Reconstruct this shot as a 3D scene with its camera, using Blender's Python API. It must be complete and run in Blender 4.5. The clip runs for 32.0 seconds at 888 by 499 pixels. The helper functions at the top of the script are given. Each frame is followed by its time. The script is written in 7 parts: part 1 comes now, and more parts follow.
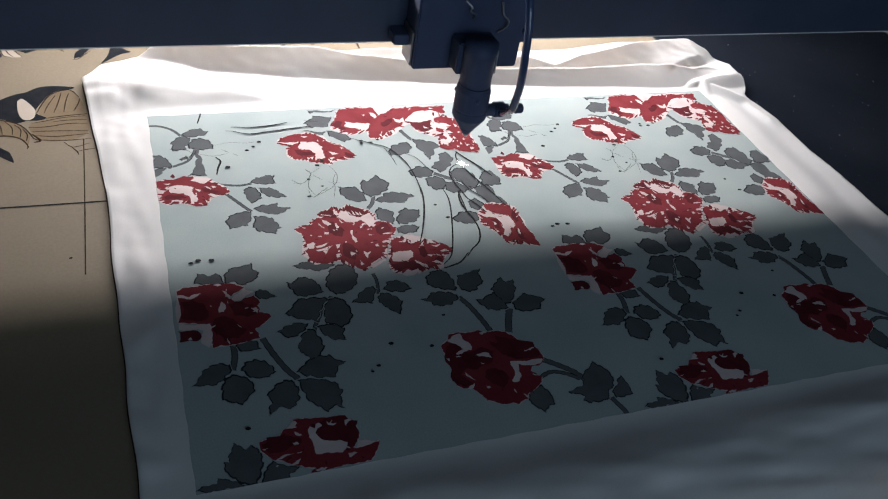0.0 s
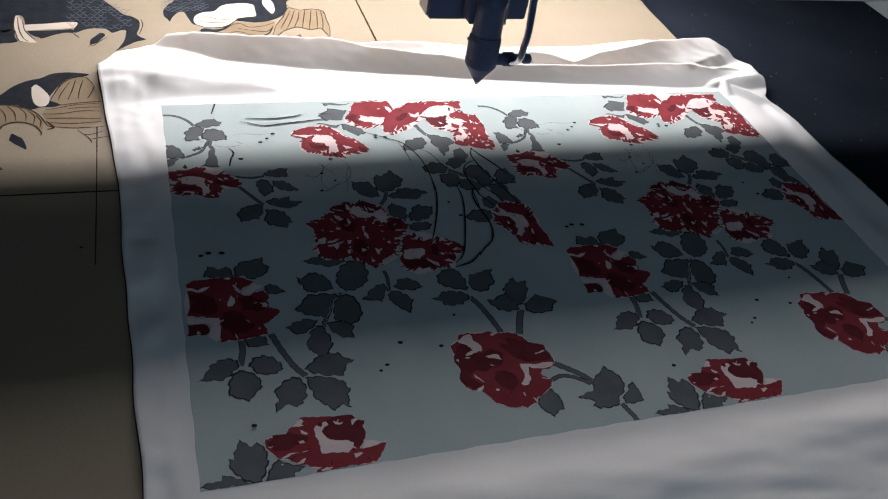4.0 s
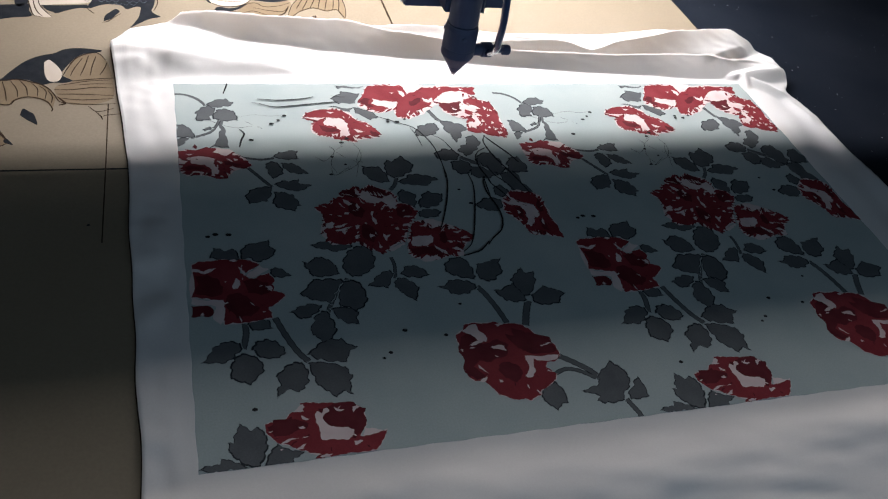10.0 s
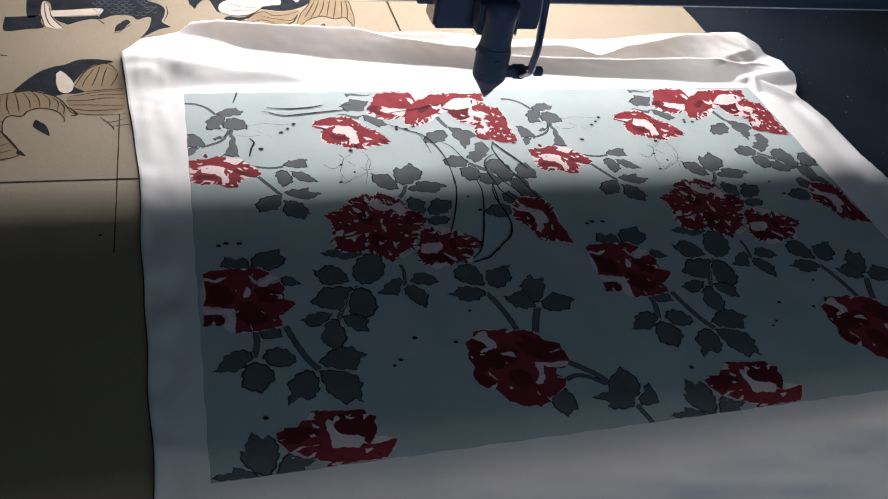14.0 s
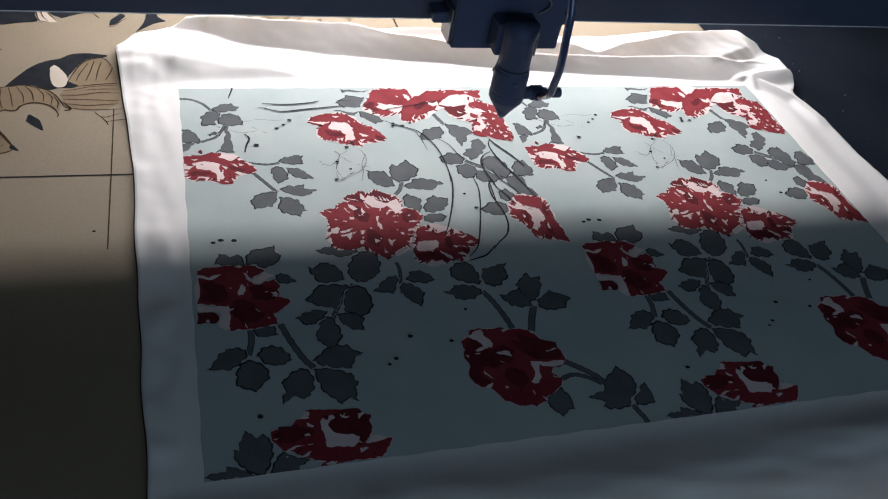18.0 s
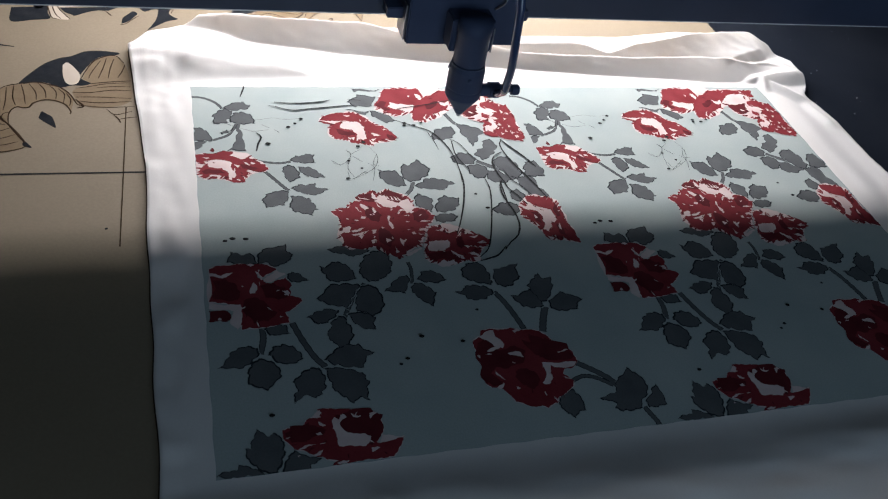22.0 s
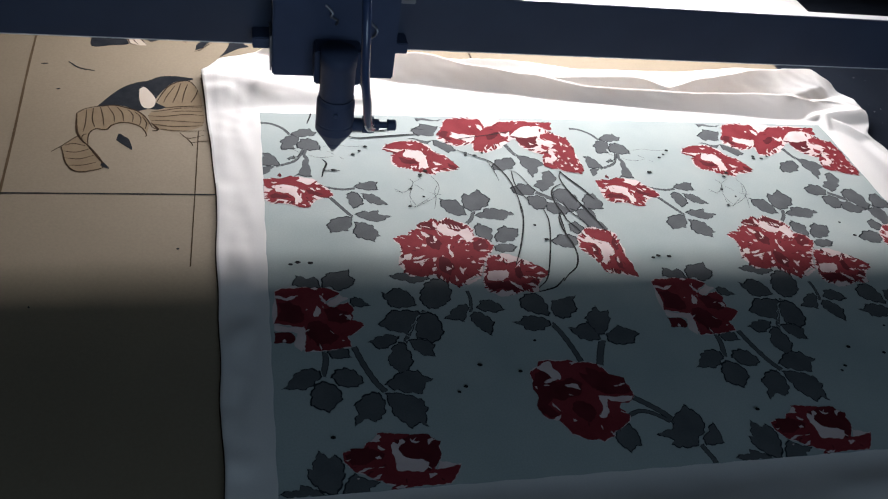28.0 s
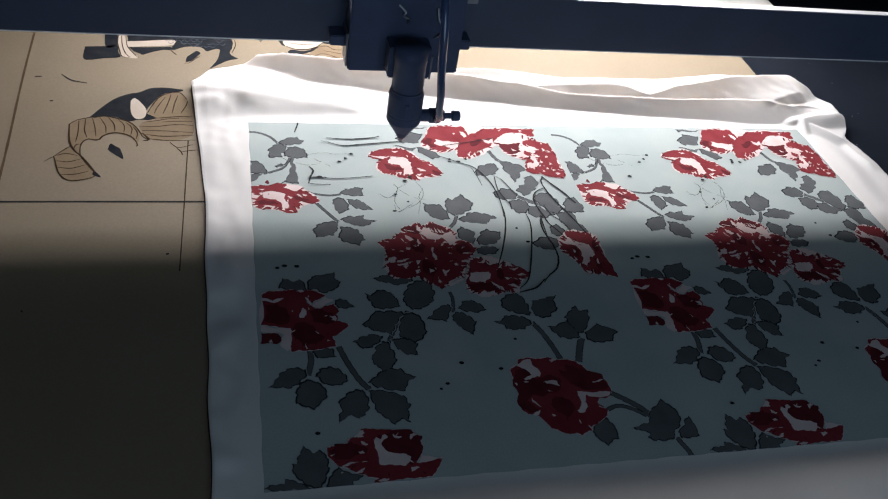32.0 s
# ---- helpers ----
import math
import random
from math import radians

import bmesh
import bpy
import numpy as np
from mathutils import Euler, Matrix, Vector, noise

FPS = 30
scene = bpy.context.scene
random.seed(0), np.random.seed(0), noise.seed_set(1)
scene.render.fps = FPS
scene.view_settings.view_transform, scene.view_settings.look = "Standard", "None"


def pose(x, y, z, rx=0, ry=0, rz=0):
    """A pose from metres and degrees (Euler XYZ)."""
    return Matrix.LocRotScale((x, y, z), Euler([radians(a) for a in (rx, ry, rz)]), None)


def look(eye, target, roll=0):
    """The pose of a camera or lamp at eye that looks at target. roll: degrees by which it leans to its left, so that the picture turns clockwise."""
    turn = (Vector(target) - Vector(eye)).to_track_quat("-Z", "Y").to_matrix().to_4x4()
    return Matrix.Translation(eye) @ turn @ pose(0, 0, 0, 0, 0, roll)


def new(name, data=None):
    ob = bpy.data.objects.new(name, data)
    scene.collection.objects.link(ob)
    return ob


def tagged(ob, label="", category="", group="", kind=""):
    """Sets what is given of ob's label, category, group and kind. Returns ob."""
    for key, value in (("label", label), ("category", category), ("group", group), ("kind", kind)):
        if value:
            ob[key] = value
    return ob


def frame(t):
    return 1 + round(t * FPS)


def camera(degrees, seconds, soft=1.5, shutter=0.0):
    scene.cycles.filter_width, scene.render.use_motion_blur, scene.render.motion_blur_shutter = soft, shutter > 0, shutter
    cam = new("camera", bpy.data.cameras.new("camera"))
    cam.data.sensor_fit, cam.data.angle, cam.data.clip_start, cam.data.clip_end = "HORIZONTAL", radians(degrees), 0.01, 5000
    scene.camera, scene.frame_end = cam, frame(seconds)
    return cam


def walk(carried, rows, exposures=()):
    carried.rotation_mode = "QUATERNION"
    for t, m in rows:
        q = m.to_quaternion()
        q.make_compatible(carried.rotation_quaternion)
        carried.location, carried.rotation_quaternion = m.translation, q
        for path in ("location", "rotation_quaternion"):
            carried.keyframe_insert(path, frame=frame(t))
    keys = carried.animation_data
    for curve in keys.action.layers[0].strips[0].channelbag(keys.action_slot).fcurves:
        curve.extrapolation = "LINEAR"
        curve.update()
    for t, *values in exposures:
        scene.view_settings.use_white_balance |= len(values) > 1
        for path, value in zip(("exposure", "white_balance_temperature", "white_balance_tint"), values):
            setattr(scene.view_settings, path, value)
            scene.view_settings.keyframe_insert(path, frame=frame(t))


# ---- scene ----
FOV = 55.55
PATH = [
    (0.0, (-0.0106, -0.2733, 0.4089), (0.1999, 0.1712, 0.0), 10.68),
    (0.5, (-0.0088, -0.2722, 0.4064), (0.2011, 0.1702, 0.0), 10.48),
    (1.0, (-0.0079, -0.2725, 0.4077), (0.1994, 0.1674, 0.0), 10.43),
    (1.5, (-0.0084, -0.2717, 0.4075), (0.1963, 0.1661, 0.0), 10.47),
    (2.0, (-0.0099, -0.2684, 0.4060), (0.1932, 0.1692, 0.0), 10.56),
    (2.5, (-0.0113, -0.2673, 0.4066), (0.1895, 0.1719, 0.0), 10.46),
    (3.0, (-0.0105, -0.2644, 0.4075), (0.1918, 0.1744, 0.0), 10.64),
    (3.5, (-0.0107, -0.2641, 0.4061), (0.1854, 0.1683, 0.0), 10.18),
    (4.0, (-0.0079, -0.2648, 0.4092), (0.1900, 0.1706, 0.0), 11.60),
    (4.5, (-0.0012, -0.2663, 0.4116), (0.1912, 0.1577, 0.0), 13.09),
    (6.5, (-0.0013, -0.2669, 0.4108), (0.1870, 0.1605, 0.0), 12.62),
    (7.0, (-0.0012, -0.2661, 0.4089), (0.1825, 0.1575, 0.0), 12.43),
    (7.5, (-0.0030, -0.2645, 0.4091), (0.1814, 0.1589, 0.0), 12.39),
    (8.0, (-0.0039, -0.2633, 0.4078), (0.1789, 0.1582, 0.0), 12.48),
    (8.5, (-0.0025, -0.2624, 0.4068), (0.1784, 0.1577, 0.0), 12.12),
    (9.0, (-0.0030, -0.2613, 0.4086), (0.1794, 0.1598, 0.0), 12.73),
    (9.5, (-0.0020, -0.2615, 0.4098), (0.1800, 0.1613, 0.0), 12.63),
    (10.0, (-0.0016, -0.2605, 0.4081), (0.1801, 0.1584, 0.0), 12.63),
    (10.5, (-0.0047, -0.2630, 0.4110), (0.1803, 0.1588, 0.0), 12.69),
    (11.0, (-0.0020, -0.2574, 0.4082), (0.1789, 0.1602, 0.0), 12.28),
    (11.5, (-0.0009, -0.2565, 0.4085), (0.1800, 0.1612, 0.0), 12.05),
    (12.0, (-0.0031, -0.2598, 0.4125), (0.1803, 0.1629, 0.0), 12.20),
    (12.5, (-0.0020, -0.2592, 0.4108), (0.1788, 0.1665, 0.0), 12.22),
    (13.0, (-0.0022, -0.2607, 0.4123), (0.1776, 0.1658, 0.0), 12.08),
    (13.5, (-0.0026, -0.2611, 0.4110), (0.1750, 0.1648, 0.0), 11.84),
    (14.0, (-0.0006, -0.2602, 0.4113), (0.1750, 0.1663, 0.0), 11.47),
    (14.5, (-0.0011, -0.2605, 0.4093), (0.1742, 0.1630, 0.0), 11.60),
    (16.5, (-0.0007, -0.2604, 0.4106), (0.1770, 0.1627, 0.0), 12.01),
    (17.0, (-0.0002, -0.2613, 0.4109), (0.1776, 0.1615, 0.0), 12.00),
    (17.5, (-0.0001, -0.2593, 0.4100), (0.1777, 0.1617, 0.0), 12.04),
    (18.0, (-0.0001, -0.2568, 0.4108), (0.1774, 0.1638, 0.0), 12.10),
    (18.5, (-0.0002, -0.2565, 0.4097), (0.1763, 0.1640, 0.0), 12.01),
    (19.0, (-0.0011, -0.2564, 0.4094), (0.1743, 0.1603, 0.0), 12.05),
    (19.5, (-0.0007, -0.2571, 0.4097), (0.1759, 0.1619, 0.0), 12.04),
    (20.0, (-0.0006, -0.2583, 0.4116), (0.1781, 0.1648, 0.0), 12.26),
    (20.5, (-0.0038, -0.2650, 0.4157), (0.1760, 0.1645, 0.0), 12.26),
    (21.0, (-0.0017, -0.2622, 0.4114), (0.1741, 0.1645, 0.0), 11.96),
    (21.5, (-0.0027, -0.2588, 0.4113), (0.1721, 0.1653, 0.0), 11.96),
    (22.0, (-0.0044, -0.2552, 0.4098), (0.1690, 0.1645, 0.0), 12.26),
    (22.5, (-0.0038, -0.2521, 0.4118), (0.1709, 0.1697, 0.0), 12.39),
    (23.0, (-0.0039, -0.2520, 0.4104), (0.1703, 0.1699, 0.0), 12.10),
    (23.5, (-0.0033, -0.2547, 0.4085), (0.1699, 0.1609, 0.0), 12.17),
    (24.0, (-0.0050, -0.2543, 0.4095), (0.1705, 0.1638, 0.0), 12.35),
    (24.5, (-0.0058, -0.2510, 0.4111), (0.1700, 0.1701, 0.0), 12.60),
    (25.0, (-0.0116, -0.2500, 0.4112), (0.1320, 0.1829, 0.0), 11.06),
    (25.5, (-0.0225, -0.2500, 0.4128), (0.0998, 0.1965, 0.0), 10.15),
    (26.0, (-0.0207, -0.2516, 0.4130), (0.1053, 0.1944, 0.0), 10.23),
    (26.5, (-0.0192, -0.2523, 0.4171), (0.1272, 0.2002, 0.0), 11.52),
    (28.5, (-0.0174, -0.2598, 0.4176), (0.1309, 0.1949, 0.0), 11.19),
    (29.0, (-0.0180, -0.2636, 0.4178), (0.1305, 0.1921, 0.0), 11.33),
    (29.5, (-0.0143, -0.2657, 0.4196), (0.1361, 0.1957, 0.0), 11.17),
    (30.0, (-0.0148, -0.2648, 0.4209), (0.1369, 0.2002, 0.0), 11.12),
    (30.5, (-0.0138, -0.2673, 0.4204), (0.1396, 0.1989, 0.0), 11.02),
    (31.0, (-0.0109, -0.2707, 0.4220), (0.1413, 0.1987, 0.0), 10.70),
    (31.5, (-0.0106, -0.2726, 0.4227), (0.1431, 0.2001, 0.0), 10.63),
    (32.0, (-0.0102, -0.2758, 0.4243), (0.1445, 0.2010, 0.0), 10.52),
]
HEAD = [(0, 0.250, 0.278), (0.5, 0.249, 0.289), (1, 0.229, 0.314), (1.5, 0.186, 0.332), (2, 0.172, 0.328), (2.5, 0.166, 0.332), (3, 0.182, 0.333), (3.5, 0.212, 0.341), (4, 0.272, 0.355), (4.5, 0.259, 0.351), (6.5, 0.198, 0.341), (7, 0.183, 0.338), (7.5, 0.169, 0.335), (8, 0.176, 0.336), (8.5, 0.190, 0.340), (9, 0.205, 0.342), (9.5, 0.219, 0.344), (10, 0.234, 0.348), (10.5, 0.250, 0.350), (11, 0.263, 0.353), (11.5, 0.251, 0.349), (12, 0.191, 0.333), (12.5, 0.183, 0.327), (13, 0.181, 0.324), (13.5, 0.189, 0.332), (14, 0.248, 0.323), (14.5, 0.266, 0.313), (16.5, 0.266, 0.263), (17, 0.267, 0.259), (17.5, 0.260, 0.273), (18, 0.254, 0.286), (18.5, 0.252, 0.300), (19, 0.262, 0.312), (19.5, 0.270, 0.314), (20, 0.227, 0.260), (20.5, 0.214, 0.250), (21, 0.212, 0.263), (21.5, 0.209, 0.280), (22, 0.208, 0.291), (22.5, 0.210, 0.274), (23, 0.213, 0.259), (23.5, 0.213, 0.249), (24, 0.165, 0.264), (24.5, 0.100, 0.295), (25, 0.032, 0.322), (25.5, 0.018, 0.320), (26, 0.029, 0.324), (26.5, 0.057, 0.294), (28.5, 0.052, 0.283), (29, 0.063, 0.291), (29.5, 0.078, 0.290), (30, 0.094, 0.294), (30.5, 0.109, 0.300), (31, 0.121, 0.305), (31.5, 0.134, 0.314), (32, 0.124, 0.309), ]
cam = camera(FOV, 32.0, soft=1.2)
walk(cam, [(t, look(eye, target, roll)) for t, eye, target, roll in PATH])
scene.view_settings.exposure = 0.0

# ---- light: dim cool room, one cold light strip at the back of the machine, an added fill from the front ----
world = bpy.data.worlds.new("world")
scene.world = world
world.use_nodes = True
world.node_tree.nodes["Background"].inputs[0].default_value = (0.60, 0.80, 1.05, 1)
world.node_tree.nodes["Background"].inputs[1].default_value = 0.030

STRIP_Y, STRIP_Z = 0.642, 0.2125
STRIP_X0, STRIP_X1 = -0.06, 0.64


def area_lamp(name, m, sx, sy, watts, color):
    data = bpy.data.lights.new(name, "AREA")
    data.shape, data.size, data.size_y, data.energy, data.color = "RECTANGLE", sx, sy, watts, color
    ob = new(name, data)
    ob.matrix_world = m
    return ob


area_lamp("strip_light", look(((STRIP_X0 + STRIP_X1) / 2, STRIP_Y, STRIP_Z), ((STRIP_X0 + STRIP_X1) / 2, 0.25, 0.0)),
          STRIP_X1 - STRIP_X0, 0.044, 13.9, (1.0, 0.968, 0.985))
# added cool fill lamp that lifts the shaded front; its source is unseen
area_lamp("front_fill", look((0.25, -1.18, 0.45), (0.2, 0.0, 0.0)), 0.9, 0.8, 7.6, (0.57, 0.79, 1.02))


# ---- materials ----
def material(name, color, rough=0.6, metal=0.0, second=None, scale=30.0, amount=0.5, bump=0.0, bump_scale=400.0,
             emission=None, strength=0.0, specular=0.5, fine=0.0, fine_scale=900.0):
    """Principled surface with two scales of colour variation and a fine relief."""
    m = bpy.data.materials.new(name)
    m.use_nodes = True
    nt = m.node_tree
    b = nt.nodes["Principled BSDF"]
    b.inputs["Base Color"].default_value = (*color, 1)
    b.inputs["Roughness"].default_value, b.inputs["Metallic"].default_value = rough, metal
    b.inputs["Specular IOR Level"].default_value = specular
    co = nt.nodes.new("ShaderNodeTexCoord")
    if second:
        n = nt.nodes.new("ShaderNodeTexNoise")
        n.inputs["Scale"].default_value, n.inputs["Detail"].default_value = scale, 6.0
        nt.links.new(co.outputs["Object"], n.inputs["Vector"])
        ramp = nt.nodes.new("ShaderNodeValToRGB")
        ramp.color_ramp.elements[0].position, ramp.color_ramp.elements[1].position = 0.5 - amount / 2, 0.5 + amount / 2
        ramp.color_ramp.elements[0].color, ramp.color_ramp.elements[1].color = (*color, 1), (*second, 1)
        nt.links.new(n.outputs["Fac"], ramp.inputs["Fac"])
        last = ramp.outputs["Color"]
        if fine:
            n2 = nt.nodes.new("ShaderNodeTexNoise")
            n2.inputs["Scale"].default_value, n2.inputs["Detail"].default_value = fine_scale, 3.0
            nt.links.new(co.outputs["Object"], n2.inputs["Vector"])
            mix = nt.nodes.new("ShaderNodeMix")
            mix.data_type, mix.blend_type = "RGBA", "OVERLAY"
            mix.inputs["Factor"].default_value = fine
            nt.links.new(last, mix.inputs["A"])
            nt.links.new(n2.outputs["Fac"], mix.inputs["B"])
            last = mix.outputs["Result"]
        nt.links.new(last, b.inputs["Base Color"])
    if bump:
        n3 = nt.nodes.new("ShaderNodeTexNoise")
        n3.inputs["Scale"].default_value, n3.inputs["Detail"].default_value = bump_scale, 4.0
        nt.links.new(co.outputs["Object"], n3.inputs["Vector"])
        bn = nt.nodes.new("ShaderNodeBump")
        bn.inputs["Strength"].default_value, bn.inputs["Distance"].default_value = bump, 0.0006
        nt.links.new(n3.outputs["Fac"], bn.inputs["Height"])
        nt.links.new(bn.outputs["Normal"], b.inputs["Normal"])
    if emission:
        b.inputs["Emission Color"].default_value, b.inputs["Emission Strength"].default_value = (*emission, 1), strength
    return m


M = {
    "cloth": material("white_cotton", (0.63, 0.612, 0.60), 0.9, second=(0.555, 0.545, 0.540), scale=14, bump=0.08, bump_scale=700, specular=0.04, fine=0.12),
    "ground": material("pale_green_print", (0.220, 0.254, 0.254), 0.85, second=(0.268, 0.294, 0.287), scale=18, bump=0.06, bump_scale=700, specular=0.04, fine=0.15),
    "leaf": material("grey_leaf_ink", (0.055, 0.059, 0.064), 0.85, second=(0.077, 0.081, 0.085), scale=60, bump=0.06, bump_scale=700, specular=0.04, fine=0.2),
    "leaf_line": material("dark_leaf_outline_ink", (0.012, 0.014, 0.017), 0.85, second=(0.022, 0.024, 0.026), scale=80, specular=0.04),
    "vein": material("pale_leaf_vein_ink", (0.225, 0.255, 0.25), 0.85, second=(0.20, 0.23, 0.23), scale=80, specular=0.04),
    "red": material("red_rose_ink", (0.150, 0.023, 0.028), 0.85, second=(0.104, 0.013, 0.017), scale=55, bump=0.06, bump_scale=700, specular=0.04, fine=0.2),
    "dark_red": material("dark_red_rose_ink", (0.050, 0.008, 0.011), 0.85, second=(0.082, 0.013, 0.017), scale=70, specular=0.04),
    "pale": material("pale_pink_rose_ink", (0.47, 0.39, 0.38), 0.85, second=(0.37, 0.29, 0.285), scale=60, specular=0.04),
    "ink": material("black_line_ink", (0.008, 0.008, 0.010), 0.8, second=(0.018, 0.018, 0.018), scale=90, specular=0.04),
    "board": material("tan_fibreboard", (0.148, 0.119, 0.083), 0.8, second=(0.127, 0.100, 0.067), scale=7, bump=0.10, bump_scale=500, specular=0.25, fine=0.12, fine_scale=500),
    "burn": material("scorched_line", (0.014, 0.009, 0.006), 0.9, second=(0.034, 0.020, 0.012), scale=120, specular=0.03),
    "faded_burn": material("faded_scorched_line", (0.046, 0.030, 0.018), 0.9, second=(0.072, 0.050, 0.030), scale=60, specular=0.03),
    "light_scorch": material("lightly_scorched_board", (0.104, 0.073, 0.043), 0.85, second=(0.130, 0.096, 0.058), scale=70, specular=0.15, fine=0.2),
    "scratch": material("grey_blue_scratch", (0.040, 0.046, 0.058), 0.9, second=(0.065, 0.070, 0.080), scale=90, specular=0.03),
    "char": material("blue_black_engraving", (0.006, 0.0075, 0.0105), 0.9, second=(0.014, 0.0150, 0.0175), scale=90, fine=0.3, specular=0.03),
    "tan_pale": material("bare_pale_board", (0.31, 0.265, 0.225), 0.8, second=(0.26, 0.215, 0.17), scale=40, specular=0.2),
    "bed": material("black_bed", (0.0055, 0.0072, 0.0110), 0.7, second=(0.0095, 0.0115, 0.0160), scale=12, bump=0.15, bump_scale=120, fine=0.2, specular=0.0),
    "dust": material("pale_dust", (0.10, 0.10, 0.11), 0.9, second=(0.2, 0.2, 0.2), scale=40),
    "navy": material("dark_anodised_aluminium", (0.017, 0.025, 0.050), 0.45, 0.0, second=(0.023, 0.033, 0.062), scale=25, bump=0.1, bump_scale=300),
    "black": material("black_painted_steel", (0.028, 0.038, 0.073), 0.62, second=(0.036, 0.048, 0.088), scale=40, bump=0.1, bump_scale=300, specular=0.2),
    # pale metal for hidden gantry parts, added to bounce light into the shade
    "bounce_metal": material("pale_bounce_metal", (0.62, 0.62, 0.63), 0.55, 0.4, second=(0.54, 0.54, 0.55), scale=30),
    "steel": material("worn_steel_edge", (0.32, 0.32, 0.34), 0.35, 0.9, second=(0.22, 0.22, 0.24), scale=60),
    "hose": material("blue_black_air_hose", (0.022, 0.036, 0.080), 0.2, second=(0.030, 0.046, 0.10), scale=60),
    "grey": material("grey_machine_paint", (0.16, 0.18, 0.18), 0.5, second=(0.12, 0.14, 0.14), scale=20, bump=0.1),
    "wall": material("grey_room_plaster", (0.30, 0.31, 0.33), 0.9, second=(0.25, 0.26, 0.28), scale=3, bump=0.2, bump_scale=60),
    "concrete": material("concrete_floor", (0.16, 0.155, 0.15), 0.85, second=(0.11, 0.11, 0.11), scale=4, bump=0.2, bump_scale=80),
    "spark": material("white_hot_spot", (0.9, 0.9, 0.9), 0.5, emission=(1.0, 0.93, 0.88), strength=5.0),
    "tube": material("lit_diffuser", (0.8, 0.8, 0.8), 0.4, emission=(1.0, 0.98, 0.95), strength=6.0),
}


def let_light_through(m, share):
    """Thin cloth: part of the light that falls on its back comes out at the front."""
    nt = m.node_tree
    b, o = nt.nodes["Principled BSDF"], nt.nodes["Material Output"]
    tr, mix = nt.nodes.new("ShaderNodeBsdfTranslucent"), nt.nodes.new("ShaderNodeMixShader")
    tr.inputs["Color"].default_value = (0.82, 0.69, 0.53, 1)
    mix.inputs["Fac"].default_value = share
    nt.links.new(b.outputs["BSDF"], mix.inputs[1])
    nt.links.new(tr.outputs["BSDF"], mix.inputs[2])
    nt.links.new(mix.outputs["Shader"], o.inputs["Surface"])


let_light_through(M["cloth"], 0.29)

# ---- mesh helpers ----
def mesh_of(bm, name, mats):
    me = bpy.data.meshes.new(name)
    bm.to_mesh(me)
    bm.free()
    for m in mats if isinstance(mats, (list, tuple)) else [mats]:
        me.materials.append(m)
    return me


def part(name, bm, mats, parent=None, label="", smooth=False):
    ob = new(name, mesh_of(bm, name, mats))
    if smooth:
        for p in ob.data.polygons:
            p.use_smooth = True
    if parent:
        ob.parent = parent
    if label:
        tagged(ob, label)
    return ob


def box(bm, x0, x1, y0, y1, z0, z1, bevel=0.0, mat=0):
    r = bmesh.ops.create_cube(bm, size=1.0)
    vs = r["verts"]
    for v in vs:
        v.co = Vector(((x0 + x1) / 2 + v.co.x * (x1 - x0), (y0 + y1) / 2 + v.co.y * (y1 - y0), (z0 + z1) / 2 + v.co.z * (z1 - z0)))
    faces = {f for v in vs for f in v.link_faces}
    for f in faces:
        f.material_index = mat
    if bevel:
        bmesh.ops.bevel(bm, geom=list({e for v in vs for e in v.link_edges}), offset=bevel, segments=2, affect="EDGES")
    return bm


def lathe(bm, profile, n=28, m=Matrix()):
    """A turned solid from (radius, height) pairs, round the z axis of m."""
    rings = []
    for r, z in profile:
        rings.append([bm.verts.new(m @ Vector((r * math.cos(2 * math.pi * i / n), r * math.sin(2 * math.pi * i / n), z))) for i in range(n)])
    for a, b in zip(rings, rings[1:]):
        for i in range(n):
            bm.faces.new((a[i], a[(i + 1) % n], b[(i + 1) % n], b[i]))
    bm.faces.new(list(reversed(rings[0])))
    bm.faces.new(rings[-1])
    bmesh.ops.recalc_face_normals(bm, faces=bm.faces)
    return bm


def curve_points(pts, n=24):
    """A smooth line through the given points."""
    pts = [Vector(p) for p in pts]
    out = []
    q = [pts[0] * 2 - pts[1]] + pts + [pts[-1] * 2 - pts[-2]]
    steps = max(2, n // (len(pts) - 1))
    for i in range(1, len(q) - 2):
        a, b, c, d = q[i - 1:i + 3]
        for k in range(steps):
            t = k / steps
            out.append(0.5 * ((2 * b) + (c - a) * t + (2 * a - 5 * b + 4 * c - d) * t * t + (3 * b - a - 3 * c + d) * t ** 3))
    return out + [pts[-1]]


def pipe(bm, pts, r, n=10):
    line = curve_points(pts, 30)
    rings = []
    for i, p in enumerate(line):
        d = (line[min(i + 1, len(line) - 1)] - line[max(i - 1, 0)]).normalized()
        side = d.cross(Vector((0, 1, 0.01))).normalized()
        up = side.cross(d)
        rings.append([bm.verts.new(p + r * (math.cos(2 * math.pi * k / n) * side + math.sin(2 * math.pi * k / n) * up)) for k in range(n)])
    for a, b in zip(rings, rings[1:]):
        for k in range(n):
            bm.faces.new((a[k], a[(k + 1) % n], b[(k + 1) % n], b[k]))
    bm.faces.new(list(reversed(rings[0])))
    bm.faces.new(rings[-1])
    bmesh.ops.recalc_face_normals(bm, faces=bm.faces)
    return bm


# ---- room and machine ----
def structure(name, bm, mat, label=""):
    return tagged(part(name, bm, mat), label, kind="structure")


